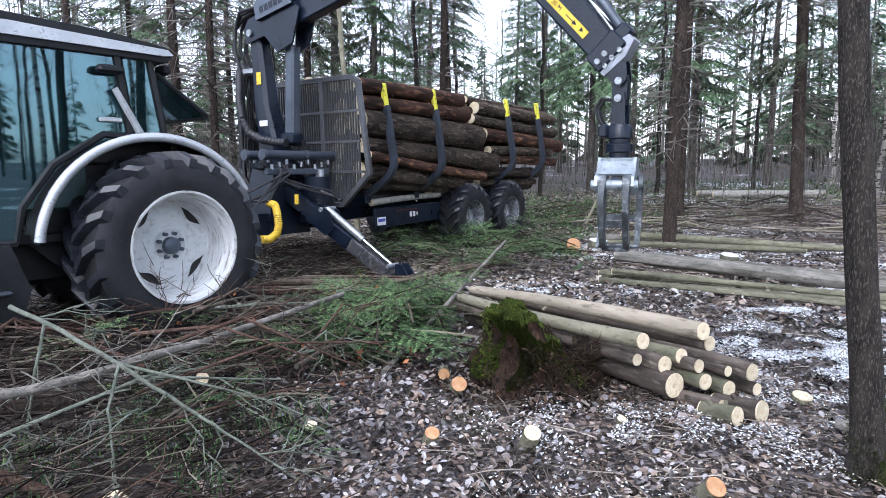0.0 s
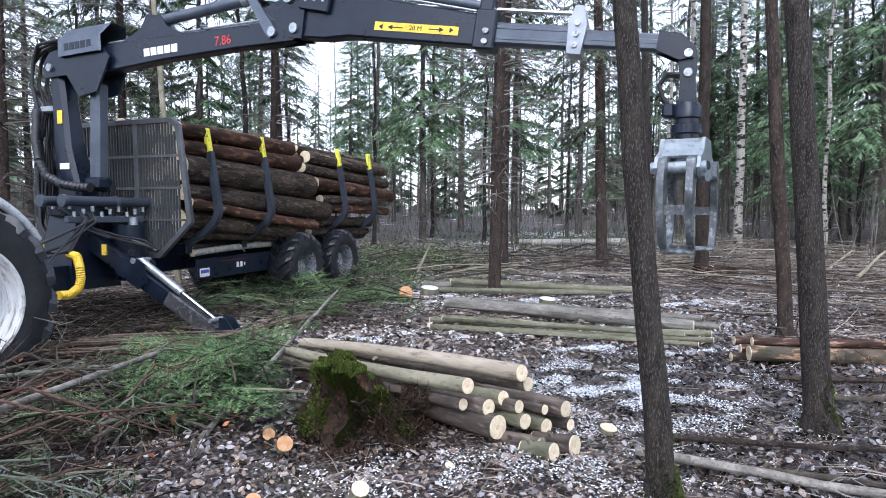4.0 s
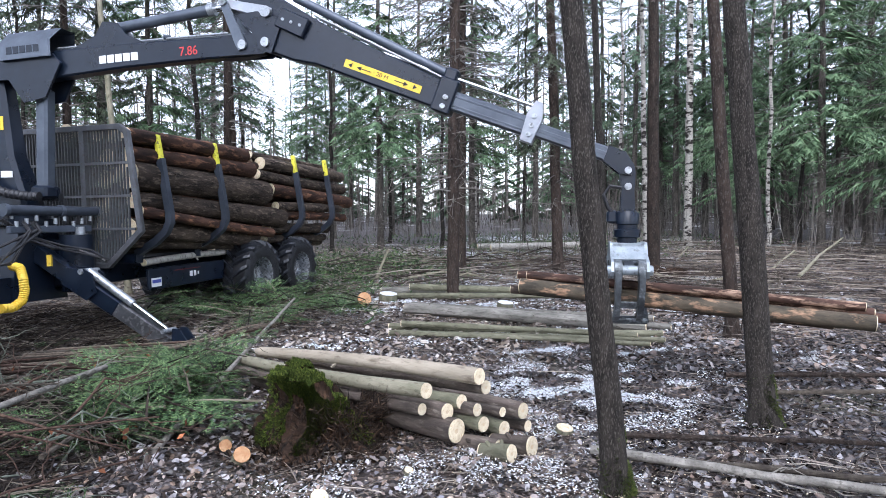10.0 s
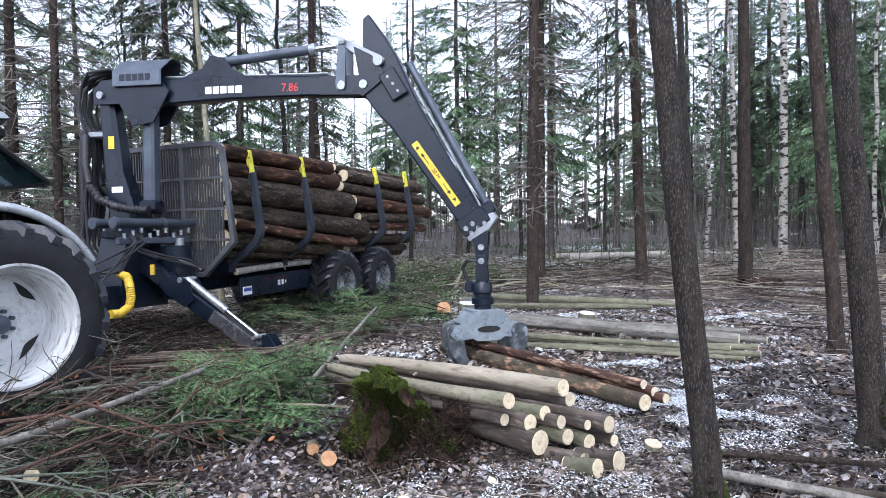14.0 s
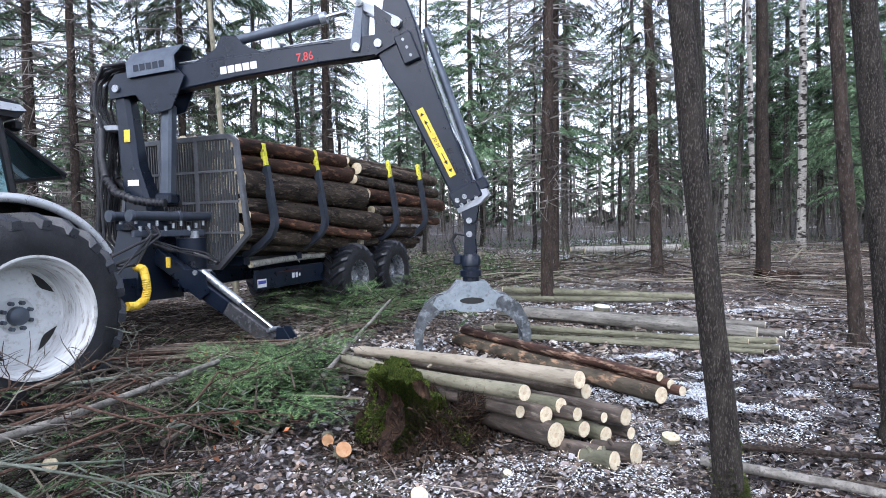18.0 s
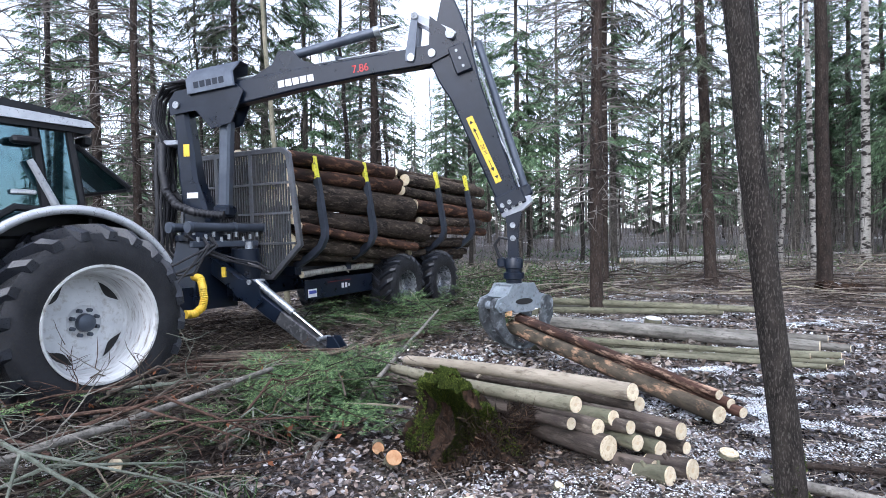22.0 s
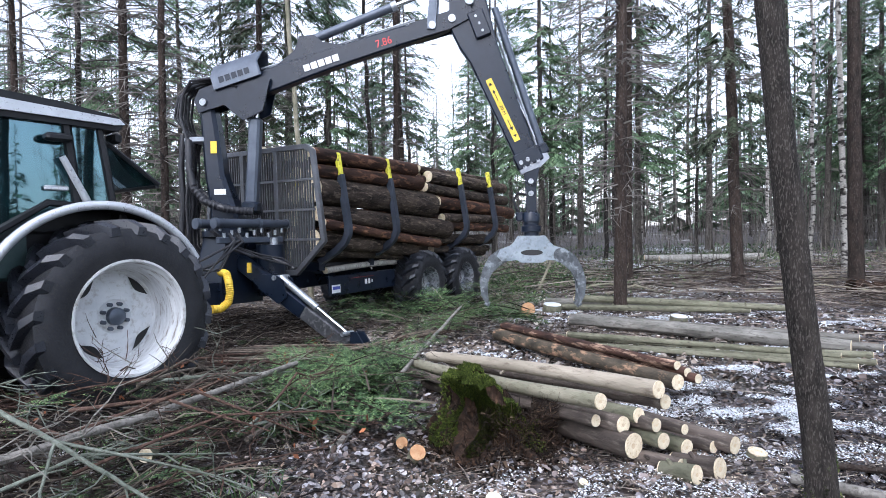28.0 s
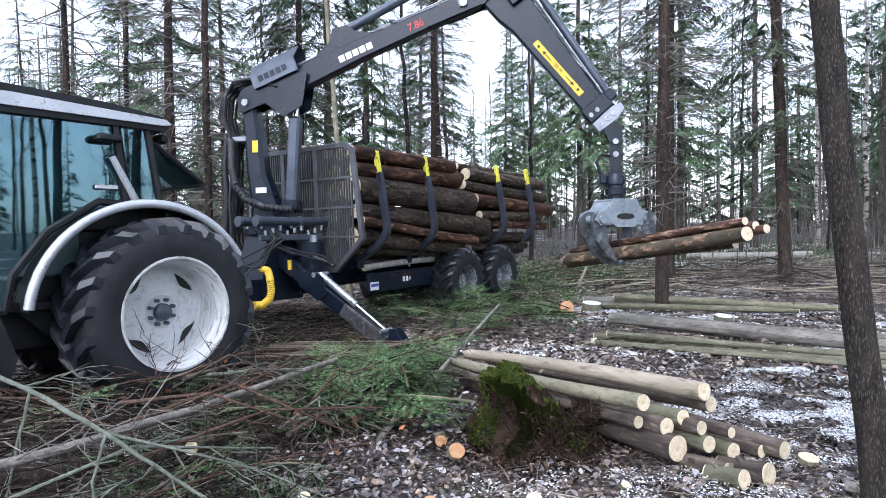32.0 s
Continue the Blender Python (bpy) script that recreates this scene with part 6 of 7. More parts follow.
def build_rotted_log():
    """A short hollow log with torn wood and a strip of snow, at the foot of the thick conifer."""
    rng = random.Random(23)
    x, y = 9.15, 12.95
    ob = thing("rotted_log", pose(x, y, height(x, y), 0, 0, 8), "short dark rotted hollow log with snow on top", "log")
    n, outer, inner = 16, [], []
    for i in range(9):
        t = i / 8
        for rows, f in ((outer, 1.0), (inner, 0.68)):
            rows.append([(-0.45 + 1.05 * t + 0.04 * noise.noise((j, i, 2)), math.cos(2 * math.pi * j / n) * 0.17 * f * (1 - 0.35 * t) * (1 + 0.35 * noise.noise((j * 0.9, i * 0.8, 1))), 0.15 - 0.04 * t + math.sin(2 * math.pi * j / n) * 0.16 * f * (1 - 0.35 * t) * (1 + 0.35 * noise.noise((j * 0.9, i * 0.8, 1)))) for j in range(n)])
    s = Shape()
    s.grid(outer)
    part("rotten_shell", s, ROTTEN, ob)
    s = Shape()
    s.grid([outer[0]] + inner)
    part("hollow", s, ROTTEN, ob)
    s = Shape()
    for k in range(500):
        px, py = rng.uniform(-0.4, 0.5), rng.gauss(0, 0.05)
        c = Vector((px, py, 0.30 - 0.13 * (px + 0.4) - abs(py) * 0.5 + rng.uniform(-0.01, 0.02)))
        u = Vector((rng.uniform(-1, 1), rng.uniform(-1, 1), 0)).normalized() * rng.uniform(0.015, 0.035)
        v = Vector((-u.y, u.x, rng.uniform(-0.01, 0.01)))
        s.face((c - u, c - v, c + u, c + v))
    tagged(part("snow_strip", s, SNOW, ob, "thin wet snow", soft=False), kind="stuff")


build_rotted_log()


# ---- stump, discs and stumps of felled stems ----
def build_stump():
    rng = random.Random(31)
    ob = thing("rotten_stump", pose(0.85, 4.92, 0), "rotten broken stump with a thick cap of green moss", "stump")
    n = 120

    def rim(a):
        """How high the broken wood stands round the stump: tall on the mossy side, torn down on the other."""
        c = math.cos(a - 0.1)
        return 0.50 - 0.30 * max(0.0, min(1.0, (c + 0.1) / 0.6)) + 0.07 * noise.noise((math.cos(a) * 2.4, math.sin(a) * 2.4, 9)) + 0.09 * noise.noise((math.cos(a) * 7, math.sin(a) * 7, 3)) * (1 if c > 0 else 0.4)

    def radius(a, z):
        r = 0.385 + 0.04 * math.cos(a) + 0.15 * max(0, 1 - z / 0.22) * max(0, math.sin(3 * a + 0.6)) + 0.10 * max(0, 1 - z / 0.3)
        return r * (1.0 + 0.36 * noise.noise((math.cos(a) * 1.6, math.sin(a) * 1.6, z * 4.2)) + 0.20 * noise.noise((math.cos(a) * 5, math.sin(a) * 5, z * 5)) + 0.16 * noise.noise((math.cos(a) * 12, math.sin(a) * 12, z * 9)) + 0.08 * noise.noise((math.cos(a) * 30, math.sin(a) * 30, z * 14)))

    def spot(a, z, out=0.0):
        r = radius(a, z) + out
        return Vector((r * math.cos(a), r * math.sin(a) * 0.85, z))

    s = Shape()
    rings = [[spot(2 * math.pi * j / n, -0.12 + (rim(2 * math.pi * j / n) + 0.12) * k / 28) for j in range(n)] for k in range(29)]
    s.grid(rings)
    core = [(p.x * 0.62, p.y * 0.62, p.z - 0.05 - 0.07 * rng.random()) for p in rings[-1]]
    core2 = [(p.x * 0.25, p.y * 0.25, 0.30 + 0.1 * rng.random()) for p in rings[-1]]
    s.grid([rings[-1], core, core2])
    s.cap(core2)
    part("stump_wood", s, ROTTEN, ob)
    for k in range(7):
        a = -2.6 + k * 0.75
        root = Shape()
        d = Vector((math.cos(a), math.sin(a), 0))
        root.tube([d * 0.22 + Vector((0, 0, 0.06)), d * 0.42 + Vector((0, 0, 0.035)), d * rng.uniform(0.6, 0.85) + Vector((rng.uniform(-0.1, 0.1), 0, -0.05))], [0.09, 0.06, 0.025], 10, wobble=0.2)
        part("root", root, ROTTEN, ob)
    # torn fibres standing on the broken side
    torn = Shape()
    for k in range(1900):
        a = rng.gauss(-0.8, 0.7)
        z = rng.uniform(0.02, 0.34)
        p = spot(a, z, rng.uniform(-0.05, 0.12))
        L = rng.uniform(0.03, 0.12)
        v = Vector((math.cos(a) * 0.5 + rng.uniform(-0.5, 0.5), math.sin(a) * 0.5 + rng.uniform(-0.4, 0.4), rng.uniform(-0.2, 1))).normalized()
        w = v.orthogonal().normalized() * rng.uniform(0.002, 0.006)
        u = v.cross(w).normalized() * 0.003
        tip = p + v * L
        torn.face((p - w - u, p + w - u, tip))
        torn.face((p + w - u, p + u, tip))
        torn.face((p + u, p - w - u, tip))
    for k in range(700):
        a, r = rng.uniform(-3.0, 0.7), 0.38 + 0.42 * rng.random() ** 1.5
        p = Vector((r * math.cos(a), r * math.sin(a), 0.02 + 0.35 * max(0, 0.55 - r) + rng.uniform(-0.01, 0.03)))
        L = rng.uniform(0.012, 0.05)
        torn.box(p, (L, L * 0.5, L * 0.3), Euler((rng.uniform(-1, 1), rng.uniform(-1.2, 1.2), rng.uniform(0, 6))).to_matrix())
    tagged(part("rotten_debris", torn, foliage("rotten_crumbs", (0.008, 0.006, 0.005), (0.12, 0.08, 0.05), ((0.014, 0.010, 0.008), (0.024, 0.016, 0.012), (0.045, 0.028, 0.019))), ob, soft=False), kind="stuff")
    moss = Shape()
    for k in range(17000):
        if rng.random() < 0.42:
            a, f = rng.uniform(1.2, 5.2), math.sqrt(rng.random())
            p = spot(a, rim(a)) * 1.0
            p = Vector((p.x * f, p.y * f, p.z - (0.05 * (1 - f) if f > 0.6 else 0.06) + 0.01))
            nrm = Vector((rng.uniform(-0.6, 0.6), rng.uniform(-0.6, 0.6), 1))
        else:
            a = rng.gauss(-1.95, 0.5)
            h = rim(a)
            z = h * (1 - rng.random() ** 1.3 * 0.85)
            if noise.noise((a * 2.2, z * 4, 4)) < -0.22 + 0.25 * (1 - z / h):
                continue
            p = spot(a, z, 0.014)
            nrm = Vector((math.cos(a), math.sin(a), 0.5 + 0.4 * rng.random()))
        nrm.normalize()
        t1 = nrm.orthogonal().normalized() * rng.uniform(0.006, 0.014)
        t2 = nrm.cross(t1)
        tip = p + nrm * rng.uniform(0.008, 0.028)
        moss.face((p - t1, p + t1, tip))
        moss.face((p - t2, p + t2, tip))
    tagged(part("moss_cap", moss, foliage("moss_tufts", (0.022, 0.036, 0.008), (0.20, 0.235, 0.045), ((0.04, 0.062, 0.012), (0.085, 0.115, 0.022))), ob, "bright green moss", soft=False), kind="stuff")


build_stump()


def cut_disc(x, y, r, z, tilt, mat, label, tall=0.05, turn=0.0):
    ob = thing("wood_disc", pose(x, y, height(x, y) + z, tilt, tilt * 0.4, turn), label, "wood offcut", "sawn offcuts")
    a = Shape()
    a.tube([(0, 0, -tall), (0, 0, 0)], [r * 1.04, r], 16, wobble=0.05, caps=False)
    part("bark_ring", a, BARK_GREEN, ob)
    b = Shape()
    b.tube([(0, 0, -tall + 0.002), (0, 0, 0.004)], [r * 0.96, r * 0.96], 16)
    part("sawn_face", b, mat, ob)


for row in ((0.30, 4.44, 0.058, 0.08, 48, CUT_ORANGE, "orange sawn end of a thin alder stump", 0.1), (0.17, 4.70, 0.045, 0.06, 80, CUT_ORANGE, "orange short alder offcut", 0.12), (0.19, 3.64, 0.045, 0.07, 30, CUT_ORANGE, "orange cut of a low stump", 0.1),
            (0.77, 3.60, 0.052, 0.10, 32, CUT, "pale cut of a mossy low stump", 0.16), (1.60, 3.06, 0.05, 0.11, 40, CUT_ORANGE, "low mossy stump with split cut", 0.2), (-0.56, 3.72, 0.038, 0.06, 20, CUT, "pale round offcut in the litter", 0.04),
            (2.62, 4.40, 0.065, 0.06, 12, CUT, "pale disc lying on the leaves", 0.03), (1.35, 4.0, 0.03, 0.03, 20, CUT, "small pale wood offcut", 0.03), (3.0, 4.35, 0.05, 0.04, 15, CUT_ORANGE, "small orange offcut by the alder", 0.04),
            (2.43, 11.7, 0.17, 0.16, 8, SNOW, "round cut stump capped with snow", 0.14), (1.92, 11.2, 0.13, 0.15, 70, CUT_ORANGE, "short orange stem block", 0.2), (4.3, 10.4, 0.14, 0.12, 8, SNOW, "low stump capped with snow", 0.1), (-1.35, 3.95, 0.045, 0.25, 80, CUT, "pale sawn branch end in the brush", 0.1), (-1.2, 2.75, 0.065, 0.08, 40, CUT, "pale chunk of split wood", 0.1)):
    cut_disc(*row)


# ---- brush ----
def brush_height(x, y):
    """How high the brush mat lies at a place left of the bare leaf floor."""
    e = -0.25 - 0.16 * (y - 3.0) + 0.25 * noise.noise((x, y, 7))
    k = max(0.0, min(1.0, (e - x) / 0.9 + (0.4 if 5.2 < y < 9.5 and x < 0.9 else 0)))
    return k * (0.14 + 0.12 * noise.noise((x * 0.9, y * 0.9, 12)) + (0.10 if x < -1.5 and y < 5.2 else 0.0))


def wavy(a, b, k, amp, rng, sag=0.0):
    a, b = Vector(a), Vector(b)
    pts = []
    for i in range(k + 1):
        t = i / k
        j = amp * (0 if i == 0 else 1)
        pts.append(a.lerp(b, t) + Vector((rng.uniform(-j, j), rng.uniform(-j, j), rng.uniform(-j, j) * 0.7 - sag * math.sin(math.pi * t))))
    return pts


def limb(name, pts, r0, r1, mat, label, group="branches in the brush", twigs=0, seed=0, tw=0.5, n=8):
    """A bare branch: its stem and a set of crooked side twigs, each a part."""
    rng = random.Random(seed)
    base = Vector(pts[0])
    ob = thing(name, Matrix.Translation(base), label, "branch", group)
    P = [Vector(p) - base for p in pts]
    fine = []
    for i in range(len(P) - 1):
        fine += [P[i].lerp(P[i + 1], q / 4) + Vector((rng.uniform(-1, 1), rng.uniform(-1, 1), rng.uniform(-1, 1))) * r0 * 0.25 for q in range(4)]
    fine.append(P[-1])
    s = Shape()
    s.tube(fine, [r0 + (r1 - r0) * i / (len(fine) - 1) for i in range(len(fine))], n, wobble=0.06)
    part("stem", s, mat, ob)
    for k in range(twigs):
        f = rng.uniform(0.12, 0.98)
        i = min(int(f * (len(fine) - 1)), len(fine) - 2)
        o = fine[i]
        d = (fine[i + 1] - fine[i]).normalized()
        v = (d * 0.7 + Vector((rng.uniform(-1, 1), rng.uniform(-1, 1), rng.uniform(-0.55, 0.6)))).normalized()
        L = tw * rng.uniform(0.5, 1.2)
        t = Shape()
        end = o + v * L
        t.tube(wavy(o, end, 5, 0.045 * L / 0.5, rng), [min(r1 * 1.1, 0.006) * (1 - q / 5) + 0.0015 * q / 5 for q in range(6)], 5, caps=False)
        for q in range(3):
            b0 = o.lerp(end, rng.uniform(0.3, 0.9))
            t.tube(wavy(b0, b0 + (v + Vector((rng.uniform(-1, 1), rng.uniform(-1, 1), rng.uniform(-0.8, 0.5)))).normalized() * L * 0.45, 3, 0.012, rng), [0.004, 0.003, 0.0025, 0.0015], 4, caps=False)
        part("side_twig", t, mat, ob, soft=False)
    return ob


BRANCH_RED = material("reddish_branch_bark", (0.03, 0.017, 0.012), (0.09, 0.055, 0.042), 0.85, 0, 12, (1, 1, 1), 0.5, 50, (0.13, 0.085, 0.06), 0.2)
SAPLING = material("pale_sapling_bark", (0.12, 0.095, 0.072), (0.24, 0.19, 0.145), 0.85, 0, 12, (1, 1, 1), 0.4, 50, (0.08, 0.06, 0.045), 0.2)
GREYPOLE = material("weathered_pole_bark", (0.13, 0.12, 0.105), (0.27, 0.25, 0.22), 0.85, 0, 9, (1, 1, 1), 0.6, 40, (0.09, 0.085, 0.07), 0.1)


def build_limbs():
    limb("mossy_branch", [(-2.30, 3.55, 0.81), (-2.01, 3.45, 0.75), (-1.42, 3.20, 0.60), (-1.15, 3.15, 0.46), (-0.92, 3.10, 0.35), (-0.71, 3.10, 0.22), (-0.42, 3.10, 0.03)], 0.0155, 0.005, MOSSBRANCH, "pale lichen-green forked branch across the brush", twigs=10, seed=1, tw=0.55)
    limb("mossy_branch", [(-1.42, 3.20, 0.60), (-1.40, 3.05, 0.4), (-1.32, 2.95, 0.2), (-1.28, 2.9, 0.02)], 0.0095, 0.004, MOSSBRANCH, "pale lichen-green side branch hanging down", twigs=5, seed=2, tw=0.4)
    limb("mossy_branch", [(-1.42, 3.20, 0.60), (-1.05, 3.28, 0.48), (-0.7, 3.4, 0.34), (-0.3, 3.55, 0.1)], 0.0095, 0.004, MOSSBRANCH, "pale lichen-green side branch reaching over the leaves", twigs=6, seed=3, tw=0.4)
    limb("mossy_branch", [(-2.01, 3.45, 0.75), (-1.98, 3.3, 0.5), (-1.97, 3.2, 0.25), (-1.88, 3.1, 0.0)], 0.0095, 0.004, MOSSBRANCH, "pale crooked twig hanging from the branch", twigs=6, seed=4, tw=0.4)
    limb("fallen_pole", [(-2.15, 2.55, 0.52), (-1.65, 3.12, 0.53), (-1.37, 4.02, 0.49), (-0.90, 5.9, 0.42)], 0.026, 0.022, GREYPOLE, "long grey-brown pole lying across the brush", twigs=12, seed=5, tw=0.5, n=10)
    limb("thin_pole", [(-0.31, 4.78, 0.04), (0.02, 6.23, 0.21), (0.35, 7.69, 0.38), (0.69, 9.19, 0.55)], 0.024, 0.016, GREYPOLE, "straight grey stick leaning on the spruce boughs", twigs=5, seed=6, tw=0.3)
    limb("dark_log", [(-2.6, 3.45, 0.16), (-1.9, 4.1, 0.16)], 0.075, 0.07, BARK_DARK, "dark short log under the brush", twigs=3, seed=7, tw=0.3, n=12)
    limb("red_branch", [(-1.9, 2.75, 0.24), (-1.45, 2.7, 0.14), (-0.95, 2.66, 0.06)], 0.034, 0.02, BRANCH_RED, "reddish-brown rotting branch in the brush", twigs=5, seed=8, tw=0.35, n=10)
    # stems and slash on the right
    limb("fallen_sapling", [(2.62, 3.98, 0.07), (3.2, 3.45, 0.08), (4.1, 2.75, 0.08), (4.8, 2.3, 0.08)], 0.032, 0.024, GREYPOLE, "grey stem lying beside the alder foot", twigs=14, seed=9, tw=0.5, n=10)
    limb("fallen_sapling", [(2.9, 3.75, 0.05), (3.6, 3.35, 0.06), (4.6, 2.8, 0.05)], 0.028, 0.02, BRANCH, "dark wet stick beside the alder", twigs=8, seed=10, tw=0.4)
    limb("fallen_sapling", [(3.0, 4.2, 0.05), (4.2, 3.7, 0.07), (5.6, 3.1, 0.06)], 0.022, 0.015, BARK_DARK, "dark thin stick on the leaves", twigs=10, seed=11, tw=0.4)
    limb("fallen_sapling", [(4.9, 5.5, 0.06), (6.2, 5.1, 0.07), (7.6, 4.7, 0.06)], 0.03, 0.022, BARK_DARK, "dark stick on the wet leaves", twigs=8, seed=12, tw=0.5)
    limb("fallen_sapling", [(4.8, 4.9, 0.05), (6.0, 4.5, 0.08), (7.2, 4.35, 0.06)], 0.024, 0.016, BRANCH, "brown stick on the wet leaves", twigs=8, seed=13, tw=0.5)
    limb("pale_stick", [(10.4, 10.3, 0.5), (13.0, 12.4, 0.75), (15.6, 14.2, 1.1)], 0.035, 0.02, BARK_LIGHT, "long pale stick on the far slash", twigs=6, seed=14, tw=0.8)
    limb("pale_stick", [(9.6, 11.8, 0.3), (11.5, 12.2, 0.5), (13.4, 13.6, 0.8)], 0.03, 0.02, BARK_LIGHT, "pale stick on the far slash", twigs=6, seed=15, tw=0.8)
    limb("pale_stick", [(2.6, 14.6, 0.3), (2.95, 15.0, 0.95)], 0.035, 0.025, BARK_LIGHT, "pale stub leaning up behind the trailer", twigs=1, seed=16, tw=0.3)
    rng = random.Random(77)
    for k in range(26):
        x, y = rng.uniform(6.5, 17), rng.uniform(8.5, 20)
        a = rng.uniform(-0.5, 0.9)
        L = rng.uniform(1.2, 3.2)
        z = height(x, y)
        limb("slash_branch", [(x, y, z + 0.1), (x + L * 0.5 * math.cos(a), y + L * 0.5 * math.sin(a), z + rng.uniform(0.15, 0.4)), (x + L * math.cos(a), y + L * math.sin(a), z + 0.12)], 0.026, 0.012, rng.choice((BRANCH, BARK_DARK, BRANCH, BARK_LIGHT)), "thin felled branch in the logging slash", "logging slash", 5, 100 + k, 0.7, 6)
    for k in range(16):
        x, y = rng.uniform(1.2, 7.5), rng.uniform(12.8, 20)
        a = rng.uniform(-0.4, 0.4)
        L = rng.uniform(1.0, 2.8)
        z = height(x, y)
        limb("slash_branch", [(x, y, z + 0.08), (x + L * 0.5 * math.cos(a), y + L * 0.5 * math.sin(a), z + rng.uniform(0.1, 0.3)), (x + L * math.cos(a), y + L * math.sin(a), z + 0.08)], 0.024, 0.012, rng.choice((BRANCH, BARK_DARK, BARK_LIGHT)), "thin felled branch in the logging slash", "logging slash", 5, 200 + k, 0.7, 6)
    for k in range(34):
        x, y = rng.uniform(-2.9, -0.7), rng.uniform(2.7, 6.2)
        a = rng.choice((rng.gauss(0.9, 0.4), rng.uniform(0, 6.28)))
        L = rng.uniform(0.7, 1.7)
        z = brush_height(x, y) + 0.12
        limb("brush_branch", [(x, y, z + rng.uniform(-0.05, 0.12)), (x + L * 0.5 * math.cos(a), y + L * 0.5 * math.sin(a), z + rng.uniform(0.02, 0.3)), (x + L * math.cos(a), y + L * math.sin(a), z + rng.uniform(-0.1, 0.15))], rng.uniform(0.008, 0.02), 0.005, rng.choice((BRANCH, MOSSBRANCH, BRANCH, BRANCH_RED)), "bare crooked branch lying in the brush", "branches in the brush", 5, 400 + k, 0.45, 7)
    # bundle of thin stems running under the crane's leg
    for k in range(26):
        o = rng.uniform(-0.6, 0.6)
        limb("thin_sapling", [(-3.3 + o * 0.5, 5.6 + o, 0.12 + 0.1 * rng.random()), (-1.9 + o * 0.4, 6.9 + o * 0.7, 0.22 + 0.15 * rng.random()), (-0.7 + 0.6 * o, 8.0 + o * 0.8, 0.16), (0.3 + o, 9.3 + o, 0.12 + 0.1 * rng.random())], 0.014, 0.006, rng.choice((BRANCH, BRANCH_RED, SAPLING)), "long thin stem in the brush mat", "thin stems in the brush mat", 2, 300 + k, 0.35, 6)


build_limbs()


def stuff(name, shape, mat, label, category):
    ob = part(name, shape, mat, None, soft=False)
    return tagged(ob, label, category, kind="stuff")


SLASHWOOD = foliage("slash_wood", (0.025, 0.018, 0.015), (0.40, 0.35, 0.29), ((0.045, 0.034, 0.027), (0.09, 0.07, 0.056), (0.18, 0.15, 0.12)))
PALETWIGS = foliage("pale_litter_twigs", (0.04, 0.03, 0.024), (0.42, 0.37, 0.31), ((0.09, 0.07, 0.056), (0.17, 0.14, 0.115), (0.26, 0.22, 0.185)))


def build_twig_mat():
    rng = random.Random(51)
    s = Shape()
    for k in range(10000):
        x, y = rng.uniform(-5.0, 0.8), rng.uniform(2.2, 11.5)
        h = brush_height(x, y)
        if h < 0.03 or (x > -1.2 and y > 5.2 and rng.random() < 0.45) or (x + 2.45) ** 2 + (y - 5.9) ** 2 < 0.5:
            continue
        z = height(x, y) + h * rng.uniform(0.1, 1.5)
        a = rng.uniform(0, 6.283) if rng.random() < 0.75 else rng.gauss(0.85, 0.35)
        L = rng.uniform(0.2, 0.85)
        d = Vector((math.cos(a), math.sin(a), rng.uniform(-0.22, 0.3)))
        r = rng.choice((0.0025, 0.003, 0.004, 0.005, 0.008))
        pts = wavy((x, y, z), Vector((x, y, z)) + d * L, 3, 0.06, rng)
        s.tube(pts, [r, r * 0.9, r * 0.7, r * 0.3], 3, caps=False)
    stuff("brush_mat", s, STICKS, "tangled mat of brown twigs beside the tractor", "brush")
    s = Shape()
    for k in range(12000):
        b = rng.uniform(-0.35, 1.15)
        r = 2.2 + 24 * rng.random() ** 1.5
        x, y = 0.6 + r * math.sin(b), 0.2 + r * math.cos(b)
        if r < 9 and (x < 0.4 or rng.random() < 0.45):
            continue
        a = rng.uniform(0, 6.283)
        L = rng.uniform(0.12, 0.5) * (1 if r < 9 else 2.0)
        rr = rng.uniform(0.002, 0.005) * (1 if r < 9 else 1.7)
        laid = 1.6 < x < 6.6 and 6.6 < y < 13
        z = height(x, y) + rng.uniform(0.01, 0.03 if r < 9 or laid else 0.22 if b > 0.5 else 0.1)
        d = Vector((math.cos(a), math.sin(a), rng.uniform(-0.03, 0.05 if r < 9 or laid else 0.25)))
        s.tube(wavy((x, y, z), Vector((x, y, z)) + d * L, 2, 0.02 * L / 0.3, rng), [rr, rr * 0.8, rr * 0.4], 3, caps=False)
    sl = Shape()
    for k in range(620):
        b = rng.uniform(0.1, 1.1)
        r = 10.5 + 14 * rng.random()
        if b < 0.55 and (r < 13.5 or r > 19.5):
            continue
        x, y = 0.6 + r * math.sin(b), 0.2 + r * math.cos(b)
        a = -b + rng.gauss(0, 0.35)
        L = rng.uniform(0.8, 3.6)
        rr = rng.uniform(0.006, 0.017)
        z = height(x, y) + rng.uniform(0.02, 0.28) * (1 if b > 0.5 else 0.6)
        d = Vector((math.cos(a), math.sin(a), rng.uniform(-0.03, 0.06)))
        sl.tube(wavy((x, y, z), Vector((x, y, z)) + d * L, 3, 0.03 * L, rng), [rr, rr * 0.9, rr * 0.7, rr * 0.4], 4, caps=False)
    stuff("slash_sticks", sl, SLASHWOOD, "long thin brown felled sticks strewn over the clearing", "slash")
    stuff("twig_litter", s, PALETWIGS, "scattered brown twigs on the forest floor", "twigs")


build_twig_mat()


